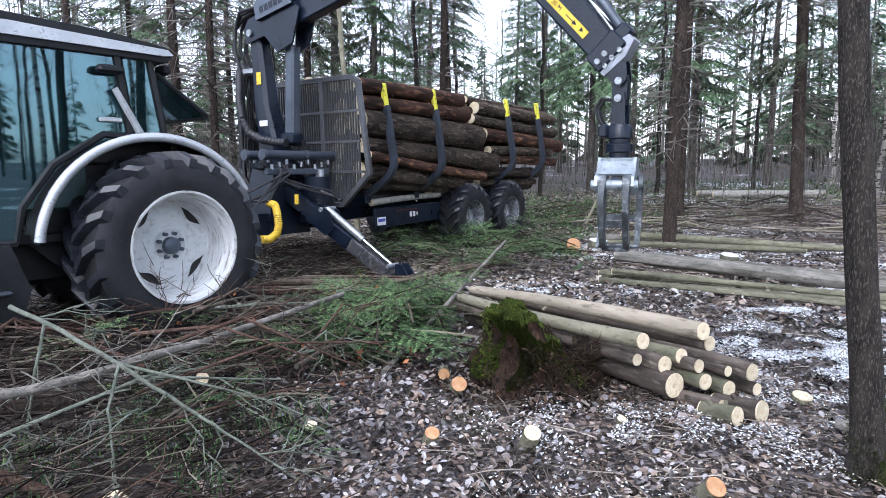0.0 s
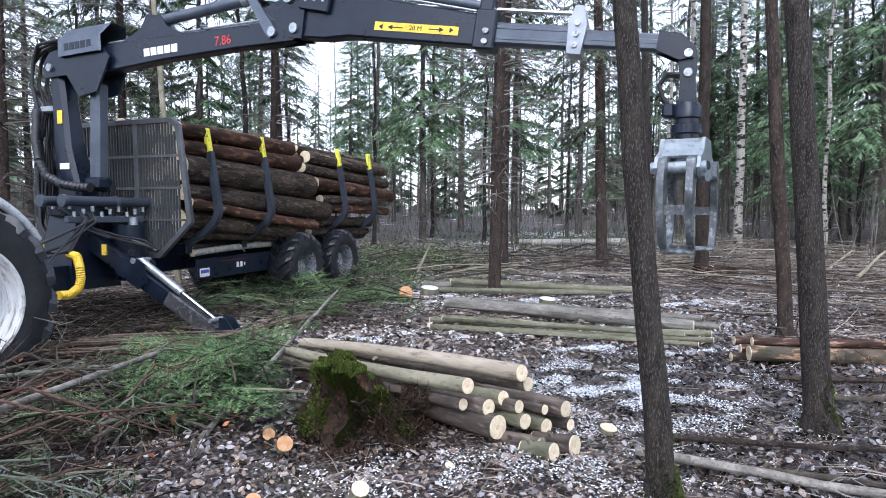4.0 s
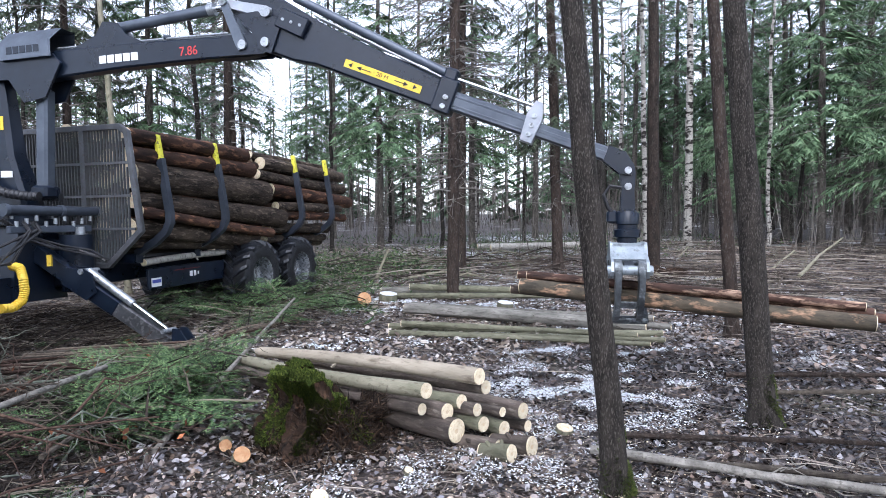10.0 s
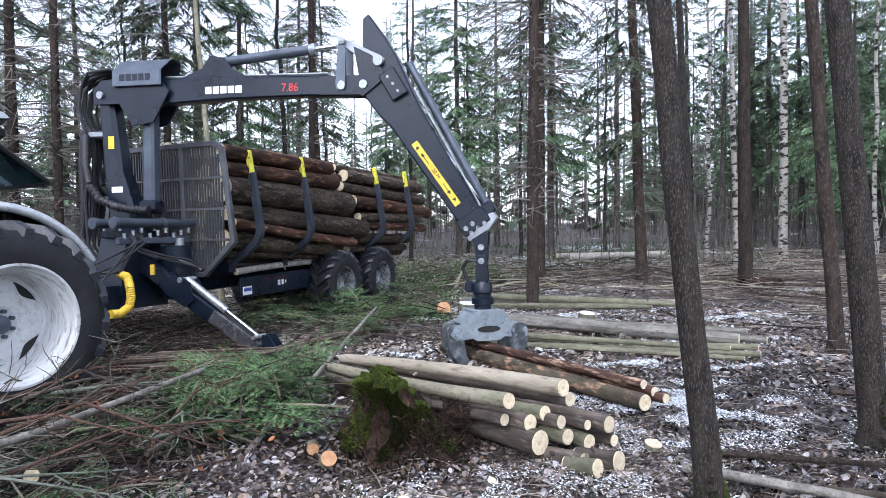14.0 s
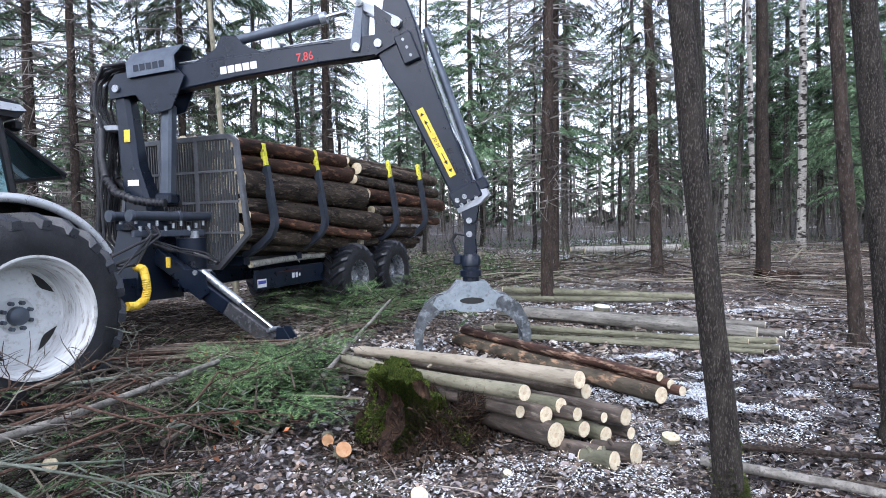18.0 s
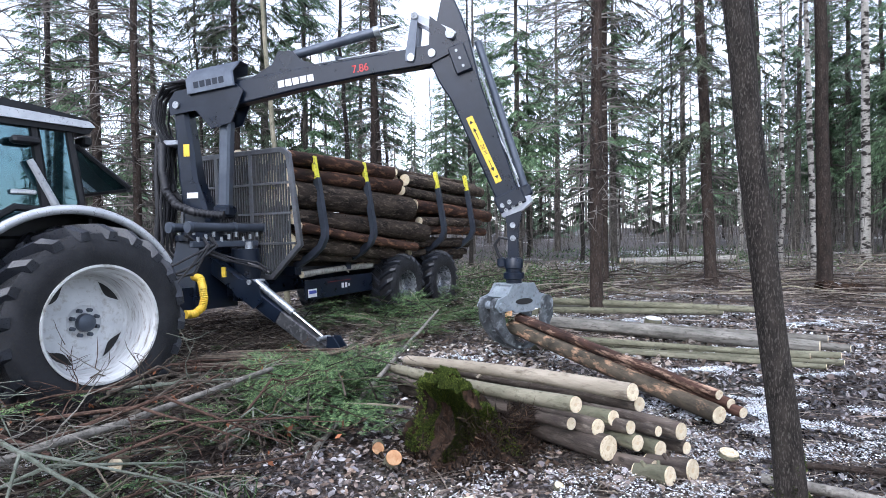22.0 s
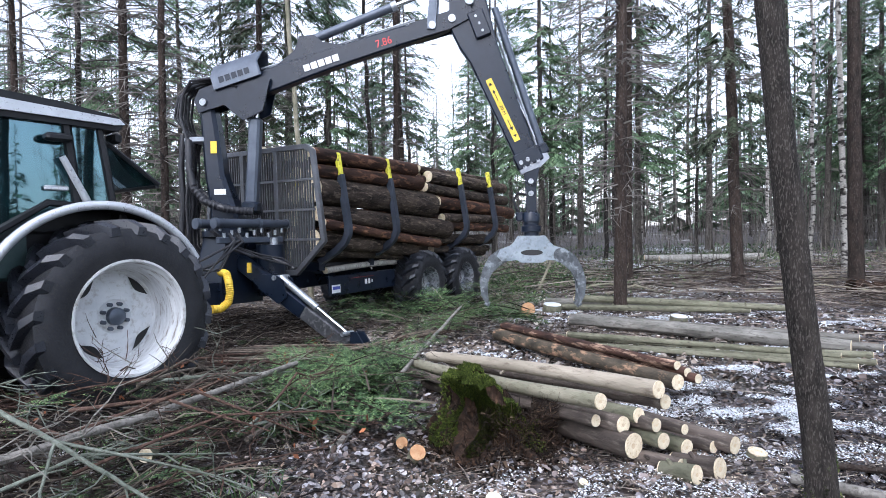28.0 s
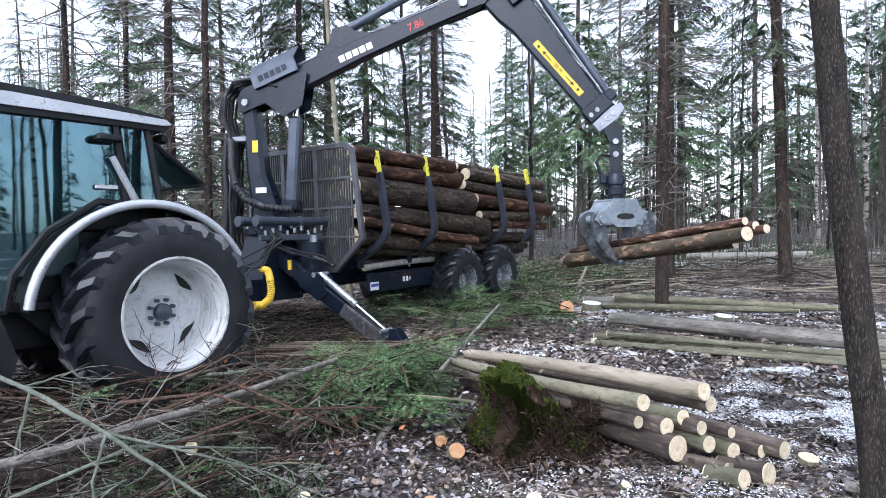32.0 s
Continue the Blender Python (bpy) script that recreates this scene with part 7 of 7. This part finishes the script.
def bough(s, wood, base, d, L, rng):
    """A cut spruce bough: a stalk with side shoots that fork, needles along each shoot."""
    d = d.normalized()
    side = d.cross(Vector((rng.uniform(-0.5, 0.5), rng.uniform(-0.5, 0.5), 1))).normalized()
    up = side.cross(d)
    sag = rng.uniform(0.05, 0.22)

    def spray(p, v, l2, w):
        n2 = max(3, int(l2 / 0.022))
        for q in range(n2):
            c = p + v * l2 * (q / n2)
            nl = rng.uniform(0.028, 0.042)
            for sg2 in (-1, 1):
                tip = c + (w * sg2 * 0.75 + v * 0.9 + up * rng.uniform(-0.15, 0.45)).normalized() * nl
                s.face((c - v * 0.004, c + v * 0.011, tip))

    k = max(7, int(L * 11))
    stalk = [base + d * L * t - up * (sag * L * t * t) for t in (0, 0.25, 0.5, 0.75, 1.0)]
    wood.tube(stalk, [0.011, 0.009, 0.007, 0.005, 0.002], 4, caps=False)
    for i in range(k):
        t = (i + 0.5) / k
        p = base + d * L * t - up * (sag * L * t * t)
        for sg in (-1, 1):
            if rng.random() < 0.12:
                continue
            l2 = L * 0.42 * (1.08 - 0.85 * t) * (0.45 + 0.55 * min(1, t / 0.25)) * rng.uniform(0.65, 1.15)
            v = (side * sg * 0.75 + d * 0.7 - up * rng.uniform(0.0, 0.35)).normalized()
            spray(p, v, l2, v.cross(up).normalized())
            if l2 > 0.16:
                for sg3 in (-1, 1):
                    v2 = (v * 0.8 + v.cross(up) * sg3 * 0.6 - up * 0.1).normalized()
                    spray(p + v * l2 * rng.uniform(0.3, 0.5), v2, l2 * 0.42, v2.cross(up).normalized())


def build_boughs():
    rng = random.Random(61)
    s, wood = Shape(), Shape()
    spots = []
    for k in range(150):
        spots.append((rng.uniform(-1.2, 0.45), rng.uniform(5.1, 7.6), 0.05, 0.30, rng.uniform(0.65, 1.25)))
    for k in range(85):
        spots.append((rng.uniform(-1.5, 2.0), rng.uniform(9.4, 12.4), 0.08, 0.42, rng.uniform(0.7, 1.2)))
    for k in range(24):
        spots.append((rng.uniform(-1.9, -0.35), rng.uniform(3.4, 5.3), 0.04, 0.2, rng.uniform(0.35, 0.75)))
    for k in range(30):
        spots.append((rng.uniform(-2.6, -0.6), rng.uniform(5.6, 8.6), 0.04, 0.22, rng.uniform(0.4, 0.8)))
    for k in range(5):
        spots.append((rng.uniform(-3.1, -2.2), rng.uniform(4.1, 5.3), 0.12, 0.6, rng.uniform(0.5, 0.9)))
    for x, y, z0, z1, L in spots:
        if (x > 0.5 - 0.12 * (y - 5) and y < 8) or (x > 0.02 and 5.3 < y < 7.0):
            continue
        if y < 8.2:
            z1 = max(z0, min(z1, (8.0 - y) * 0.18))
        a = rng.uniform(0, 6.283)
        hump = 0.5 + 0.9 * noise.noise((x * 1.1, y * 1.1, 21))
        z = height(x, y) + z0 + (z1 - z0) * max(0.0, min(1.1, hump + rng.uniform(-0.25, 0.25)))
        bough(s, wood, Vector((x, y, z)) - Vector((math.cos(a), math.sin(a), 0)) * L * 0.4, Vector((math.cos(a), math.sin(a), rng.uniform(-0.15, 0.45))), L, rng)
    stuff("spruce_bough_heap", s, NEEDLE_CUT, "heap of fresh green spruce boughs on the ground", "boughs")
    stuff("bough_stalks", wood, STICKS, "brown stalks of the cut spruce boughs", "boughs")
    g = Shape()
    for k in range(2600):
        x, y = rng.uniform(-2.2, 0.2), rng.uniform(2.2, 5.6)
        if noise.noise((x * 1.4, y * 1.4, 33)) < 0.05 or x > 0.2 - 0.25 * (y - 2.2):
            continue
        z = height(x, y) + brush_height(x, y) * 0.4
        a, h = rng.uniform(0, 6.283), rng.uniform(0.06, 0.2)
        w = Vector((math.cos(a), math.sin(a), 0)) * 0.005
        o = Vector((x, y, z))
        m = o + Vector((rng.uniform(-0.05, 0.05), rng.uniform(-0.05, 0.05), h * 0.7))
        g.face((o - w, o + w, m + w * 0.7, m - w * 0.7))
        g.face((m - w * 0.7, m + w * 0.7, m + Vector((rng.uniform(-0.08, 0.08), rng.uniform(-0.08, 0.08), h * 0.2))))
    stuff("low_grass", g, NEEDLE_CUT, "thin tufts of green grass between the twigs", "grass")
    rust = Shape()
    for k in range(45):
        x, y = rng.uniform(-2.4, 0.0), rng.uniform(4.2, 7.4)
        z = height(x, y) + brush_height(x, y) + rng.uniform(0.08, 0.3)
        for q in range(rng.choice((2, 3, 5))):
            o = Vector((x + rng.uniform(-0.05, 0.05), y + rng.uniform(-0.05, 0.05), z + rng.uniform(-0.05, 0.05)))
            u = Vector((rng.uniform(-1, 1), rng.uniform(-1, 1), rng.uniform(-1, 0.6))).normalized() * rng.uniform(0.018, 0.036)
            v = u.cross(Vector((rng.uniform(-1, 1), rng.uniform(-1, 1), 1))).normalized() * u.length * 0.5
            rust.face((o - u, o + v, o + u, o - v))
    stuff("rusty_leaves", rust, foliage("rusty_leaf", (0.07, 0.025, 0.012), (0.28, 0.11, 0.05), ((0.12, 0.045, 0.02), (0.20, 0.075, 0.035))), "withered rusty orange leaves caught in the brush", "leaves")
    g = Shape()
    for k in range(11000):
        u = rng.random()
        if u < 0.25:
            x, y = rng.gauss(10.0, 1.4), rng.gauss(23.2, 0.6)
        elif u < 0.6:
            x, y = rng.gauss(2.6, 1.6), rng.gauss(17.8, 2.0)
        elif u < 0.75:
            x, y = rng.uniform(7, 20), rng.uniform(19, 30)
        else:
            x, y = rng.uniform(-9, 14), rng.uniform(17, 32)
        z = height(x, y)
        h = rng.uniform(0.04, 0.18)
        a = rng.uniform(0, 6.283)
        w = Vector((math.cos(a), math.sin(a), 0)) * rng.uniform(0.015, 0.045)
        t = Vector((x + rng.uniform(-0.2, 0.2), y + rng.uniform(-0.2, 0.2), z + h))
        g.face((Vector((x, y, z)) - w, Vector((x, y, z)) + w, t))
    stuff("undergrowth", g, NEEDLE_CUT, "low green undergrowth and small spruce shoots", "undergrowth")


build_boughs()


def build_leaves():
    rng = random.Random(71)
    s, c, w, dry, wet = Shape(), Shape(), Shape(), Shape(), Shape()

    def leaf(sh, x, y, z, size, flat):
        a = rng.uniform(0, 6.283)
        n = Vector((rng.gauss(0, flat), rng.gauss(0, flat), 1)).normalized()
        u = Vector((math.cos(a), math.sin(a), 0))
        u = (u - n * u.dot(n)).normalized()
        v = n.cross(u)
        p = Vector((x, y, z))
        cup = n * size * rng.uniform(-0.15, 0.3)
        q = [p - u * size, p - u * size * 0.3 + v * size * 0.55 + cup, p + u * size * 0.5 + v * size * 0.5 + cup, p + u * size * 1.05, p + u * size * 0.5 - v * size * 0.5 + cup, p - u * size * 0.3 - v * size * 0.55 + cup]
        k = len(sh.v)
        sh.v += [tuple(e) for e in q]
        sh.f += [(k, k + 1, k + 2, k + 3), (k, k + 3, k + 4, k + 5)]
        sh.m += [0, 0]

    for k in range(52000):
        b = rng.uniform(-0.55, 1.05)
        r = 1.6 + 11 * rng.random() ** 1.25
        x, y = 0.6 + r * math.sin(b), 0.2 + r * math.cos(b)
        if brush_height(x, y) > 0.10 and rng.random() < 0.7:
            continue
        soaked = x > 2.7 + 0.5 * noise.noise((x, y, 40)) and y < 6.6 + 0.6 * noise.noise((x * 0.8, y * 0.8, 41)) and noise.noise((x * 1.3, y * 1.3, 42)) < 0.28
        leaf(wet if soaked else s, x, y, height(x, y) + rng.uniform(-0.012, 0.028), rng.uniform(0.013, 0.03) * (1 if r < 4 else 1.25), 0.55)
    for k in range(24000):
        b = rng.uniform(-0.5, 1.1)
        r = 7 + 17 * rng.random()
        x, y = 0.6 + r * math.sin(b), 0.2 + r * math.cos(b)
        # below this bearing leaves take the paler ramp; dry only collects them
        leaf(dry if b < 0.42 else s, x, y, height(x, y) + rng.uniform(0, 0.05), rng.uniform(0.02, 0.06), 0.5)
    stuff("wet_leaf_litter", wet, WETLEAVES, "dark soaked leaves with a wet sheen", "leaves")
    stuff("dry_leaf_litter", dry, PALELEAVES, "pale brown leaves on the far clearing", "leaves")
    stuff("leaf_litter", s, LEAVES, "wet brown and grey fallen leaves", "leaves")
    for k in range(6500):
        if rng.random() < 0.6:
            x, y = rng.gauss(2.2, 0.9), rng.gauss(4.2, 0.8)
        else:
            b, r = rng.uniform(-0.3, 0.9), 2 + 9 * rng.random()
            x, y = 0.6 + r * math.sin(b), 0.2 + r * math.cos(b)
        if brush_height(x, y) > 0.08:
            continue
        leaf(c, x, y, height(x, y) + rng.uniform(0.012, 0.035), rng.uniform(0.003, 0.009), 0.5)
    stuff("wood_chips", c, CHIPS, "pale sawdust and wood chips round the log pile", "wood chips")
    for (cx, cy, sx, sy, n) in ((3.35, 5.6, 0.75, 0.6, 700), (3.5, 5.3, 0.6, 0.5, 480), (2.9, 4.3, 0.5, 0.3, 150), (1.3, 3.9, 0.5, 0.3, 160), (2.6, 3.9, 0.5, 0.25, 160), (1.0, 2.6, 0.4, 0.3, 140), (1.2, 8.2, 0.5, 0.45, 60), (3.8, 7.15, 0.22, 0.06, 260), (4.6, 6.8, 0.4, 0.05, 160), (3.3, 5.65, 0.5, 0.4, 300), (7.0, 10.0, 0.6, 0.12, 260), (4.1, 10.8, 0.5, 0.12, 200), (11.0, 27.5, 1.2, 1.0, 600), (7.3, 20.6, 1.0, 0.5, 260), (2.4, 12.0, 0.2, 0.12, 120), (5.0, 14.2, 1.4, 0.5, 220), (7.0, 17.5, 1.6, 0.6, 240), (3.6, 18.0, 1.0, 0.4, 180), (9.5, 20.0, 1.8, 0.5, 220), (4.3, 10.9, 1.3, 0.25, 220), (4.4, 8.2, 1.4, 0.2, 200), (2.5, 11.3, 0.5, 0.5, 150), (7.6, 23.2, 1.4, 0.5, 160), (6.3, 6.1, 0.5, 0.15, 90), (6.8, 9.8, 1.6, 0.7, 160), (2.9, 6.6, 0.6, 0.5, 200)):
        for k in range(n * 20):
            x, y = rng.gauss(cx, sx), rng.gauss(cy, sy)
            if noise.noise((x * 3.0, y * 3.0, 1)) < -0.05 + 0.25 * rng.random():
                continue
            leaf(w, x, y, height(x, y) + rng.uniform(0.012, 0.030), rng.uniform(0.004, 0.012) * (2.4 if cy > 8 else 1), 0.4)
    stuff("snow_patches", w, SNOW, "thin broken patches of wet snow on the leaves", "snow")


build_leaves()


# ---- carried logs ----
BUNDLE = []


def build_bundle():
    """Five scraped stems, each an object of its own, in one bundle space: x along the stems."""
    rng = random.Random(5)
    for y, z, r, x0, x1, bark, label in ((-0.05, -0.02, 0.085, -1.15, 2.2, BARK_SCRAPED, "thick green-grey log with scraped bark moved by the grapple"), (0.08, 0.0, 0.052, -1.2, 2.3, BARK_RED, "thin scraped reddish pine log moved by the grapple"), (0.01, 0.10, 0.048, -1.1, 2.12, BARK_RED, "thin scraped reddish pine log moved by the grapple"),
                                         (0.13, 0.08, 0.05, -1.25, 2.2, BARK_RED, "thin scraped reddish pine log moved by the grapple"), (0.06, -0.09, 0.05, -1.3, 1.9, BARK_LOAD, "dark rough log moved by the grapple")):
        ob = log_thing("carried_log", (x0, y, z), (x1, y + rng.uniform(-0.05, 0.05), z + rng.uniform(-0.04, 0.04)), r, r * 0.88, bark, CUT, label, "logs moved by the grapple", 0.02, 14, 1)
        BUNDLE.append((ob, ob.matrix_basis.copy()))


BARK_SCRAPED = material("scraped_mossy_bark", (0.034, 0.03, 0.022), (0.11, 0.088, 0.062), 0.82, 0, 7, (1, 1, 0.4), 0.9, 10, (0.46, 0.28, 0.17), 0.1)
build_bundle()

# t, slew, boom, jib, reach, grapple yaw, claw angle (0 closed, 1 open)
ARM = [
    (0, -28.9, 11.1, -46.1, 0, 74, 0.1), (1, -30, 12.1, -32.9, 0.05, 78, 0.1), (2, -30.1, 14.3, -13.8, 0.32, 78, 0.1), (3, -29.5, 8.6, -6.5, 0.9, 74, 0.1),
    (4, -30.9, 2.1, -8.5, 1.59, 50, 0.5), (4.5, -29.3, 2.1, -9.4, 2.1, -28, 1), (6.5, -21.4, -0.1, -12.6, 3.44, 40, 0.8), (7, -20.2, -2.2, -15.3, 3.62, 60, 0.7), (8, -21.2, -0.6, -15.3, 3.68, 70, -0.2),
    (9, -24.3, 2.2, -16.8, 2.84, 68, -0.2), (10, -24.8, 2.3, -20.9, 1.8, 64, -0.2), (10.5, -24.5, 2, -21.1, 1.15, 58, -0.2), (11, -24.9, 1.8, -21.9, 0.53, 44, -0.2), (11.5, -23.9, 2.4, -25.2, 0.09, 32, -0.2),
    (12, -22.8, 3.6, -31.8, 0.03, 30, -0.2), (12.5, -20.8, 0.1, -39.1, -0, 22, -0.2), (13, -17.4, -2.1, -46, -0, 15, -0.2), (13.5, -18.5, -1.8, -51.5, 0, 15, -0.2), (14, -18.5, -1.1, -54.5, 0, 12, -0.2), (14.5, -18.1, 1.1, -56, -0, 10, 0.4),
    (16.5, -17.2, 3.5, -60.3, 0, -25, 0.8), (17, -17.2, 3.8, -60.9, 0, -30, 0.9), (17.5, -17.3, 7, -58.9, 0, -15, 1), (18, -16.7, 5.5, -63.3, 0, -5, 1), (18.5, -15.8, 4.4, -67.3, 0, 0, 0.9), (19, -15.4, 4.9, -67.5, 0, 0, 0.8), (20, -12.5, 4.4, -66.4, 0, 0, 0.8),
    (21, -11.2, 5.8, -70.1, 0, 5, 0.7), (21.5, -11.7, 6.3, -69.8, 0, 15, 0.4), (22, -11.9, 7.4, -65.7, 0, 35, -0.2), (22.5, -11.7, 7.6, -65.3, 0, 35, -0.2), (23, -11.4, 8.7, -66.3, 0, 30, -0.2), (23.5, -9.6, 7.5, -68.4, 0, 25, -0.2),
    (24, -7.7, 7.5, -75.6, 0, 15, 0.3), (24.5, -6.3, 8.4, -75.3, 0, -25, 0.6), (25, -5.5, 10, -73.5, 0, -45, 0.8), (25.5, -5.3, 11.7, -65.7, -0, -30, 0.8), (27.5, -4.7, 15.2, -66.9, 0, -8, 1), (28, -4.6, 16.1, -64.8, -0, -6, 1),
    (28.5, -5.2, 12.6, -61.5, 0.12, -6, 1), (29, -5.9, 8.5, -55.1, 0.35, -10, 0.9), (29.5, -6.5, 7.3, -54.8, 0.46, 5, 0.6), (30, -7.2, 7.1, -54.6, 0.46, 25, -0.2), (30.5, -7.7, 10.5, -52.1, 0.44, 30, -0.2), (31, -7.8, 13.8, -49.1, 0.24, 30, -0.2), (31.5, -7.7, 18.5, -46.1, 0.2, 30, -0.2), (32, -7.5, 19.9, -50, 0.18, 30, -0.2),
]


def arm_poses(slew, lift, jib, reach, yaw):
    """Poses in the crane's space of all its moving pieces."""
    col = pose(0, 0, 0, 0, 0, slew)
    boom = col @ pose(PIN_BACK, 0, PIN_UP, 0, -lift, 0)
    knee = boom @ Vector((BOOM_LENGTH, 0, 0))
    jibm = Matrix.Translation(knee) @ pose(0, 0, 0, 0, 0, slew) @ pose(0, 0, 0, 0, -jib, 0)
    r1 = max(reach, 0) * 0.5
    e1 = jibm @ pose(r1, 0, 0)
    e2 = jibm @ pose(max(reach, -0.1) if reach > 0 else 0, 0, 0)
    tip = e2 @ Vector((2.487, 0, -0.009))
    hang = Matrix.Translation(tip) @ pose(0, 0, 0, 0, 0, slew)
    grap = Matrix.Translation(tip + Vector((0, 0, -0.75))) @ pose(0, 0, 0, 0, 0, yaw)

    def between(a, b):
        x = (b - a).normalized()
        y = col.to_3x3() @ Vector((0, 1, 0))
        z = x.cross(y).normalized()
        m = Matrix((x, y, z)).transposed().to_4x4()
        return Matrix.Translation(a) @ m

    # link: two bars of equal length meet above the knee
    p1, p2 = boom @ Vector((3.42, 0, 0)), jibm @ Vector((-0.11, 0, 0.33))
    gap = (p2 - p1)
    half = min(gap.length / 2, 0.535)
    up = (col.to_3x3() @ Vector((0, -1, 0))).cross(gap.normalized())
    up = up if up.z > 0 else -up
    top = p1 + gap / 2 + up * math.sqrt(max(0.54 ** 2 - half ** 2, 0.0001))
    foot, head = col @ Vector((0.36, 0, 2.02)), boom @ Vector((0.64, 0, -0.33))
    up_x = (head - foot).normalized()
    side = col.to_3x3() @ Vector((0, 1, 0))
    lift_m = Matrix.Translation(foot) @ Matrix((side.cross(up_x).normalized(), side, up_x)).transposed().to_4x4()
    return {"column": col, "boom": boom, "jib": jibm, "ext1": e1, "ext2": e2, "hang": hang, "grapple": grap, "link": between(p1, top), "pull_link": between(p2, top), "jibcyl": between(boom @ Vector((1.70, 0, 0.40)), top), "lift": lift_m}


# grip point, direction in plan, tilt of the stems
STEMS = [
    (0, (6.25, 5.95, 0.15), -18, 0), (7.6, (6.25, 5.95, 0.15), -18, 0), (8.0, (6.1, 5.77, 0.50), -30, 0), (9, (5.12, 5.65, 0.80), -45, -2), (10, (4.09, 6.04, 0.84), -40, -4), (10.5, (3.56, 6.33, 1.03), -36, -12), (11, (3.0, 6.53, 1.20), -34, -19), (11.5, (2.61, 6.83, 1.28), -40, -24),
    (12, (2.47, 7.0, 1.10), -66, -26), (12.5, (2.36, 7.24, 0.66), -76, -15), (13, (2.25, 7.30, 0.40), -71, -7), (13.5, (2.17, 7.25, 0.24), -68, -3), (14.2, (2.08, 7.30, 0.12), -65.5, 0), (21.5, (2.08, 7.30, 0.12), -65.5, 0), (22, (2.10, 7.15, 0.34), -68, -5.5), (22.5, (2.1, 7.05, 0.36), -68, -6), (23, (2.1, 7.05, 0.36), -68, -6),
    (23.5, (1.88, 7.6, 0.30), -67, -4), (24.1, (1.78, 7.75, 0.30), -67, -3), (24.6, (1.73, 7.9, 0.20), -65, 0), (29.8, (1.73, 7.9, 0.20), -65, 0), (30.1, (1.86, 8.05, 0.28), -62, 0), (30.5, (2.47, 8.47, 0.43), -66, -5), (31, (2.41, 8.47, 0.89), -62, 5), (31.5, (2.4, 8.48, 1.31), -62, 5), (32, (2.23, 8.52, 1.31), -66, 6),
]


def motions():
    tables = {}
    claws = {"claw_left": [], "claw_right": []}
    for t, slew, lift, jib, reach, yaw, claw in ARM:
        for key, m in arm_poses(slew, lift, jib, reach, yaw).items():
            tables.setdefault(key, []).append((t, m))
        for name, sg in (("claw_left", -1), ("claw_right", 1)):
            claws[name].append((t, pose(sg * 0.39, 0, -0.27, 0, -sg * (48 * claw - 27), 0)))
    for key, rows in tables.items():
        walk(CRANE_PARTS[key], rows)
    for key, rows in claws.items():
        walk(CRANE_PARTS[key], rows)
    for ob, rest, end in SLIDING:
        moved = Matrix.Translation(Vector((0.17, -0.03, -0.10)) + end) @ pose(0, 0, 0, 2.0, 0, 3.0) @ Matrix.Translation(-end) @ rest
        walk(ob, [(0, rest), (22.1, rest), (22.6, moved), (32, moved)])
    for ob, rest in BUNDLE:
        walk(ob, [(t, pose(*p, 0, -tilt, turn) @ rest) for t, p, turn, tilt in STEMS] + ([(32.1, pose(*STEMS[-1][1], 0, -STEMS[-1][3], STEMS[-1][2]) @ rest)] if STEMS[-1][0] < 32 else []))


motions()
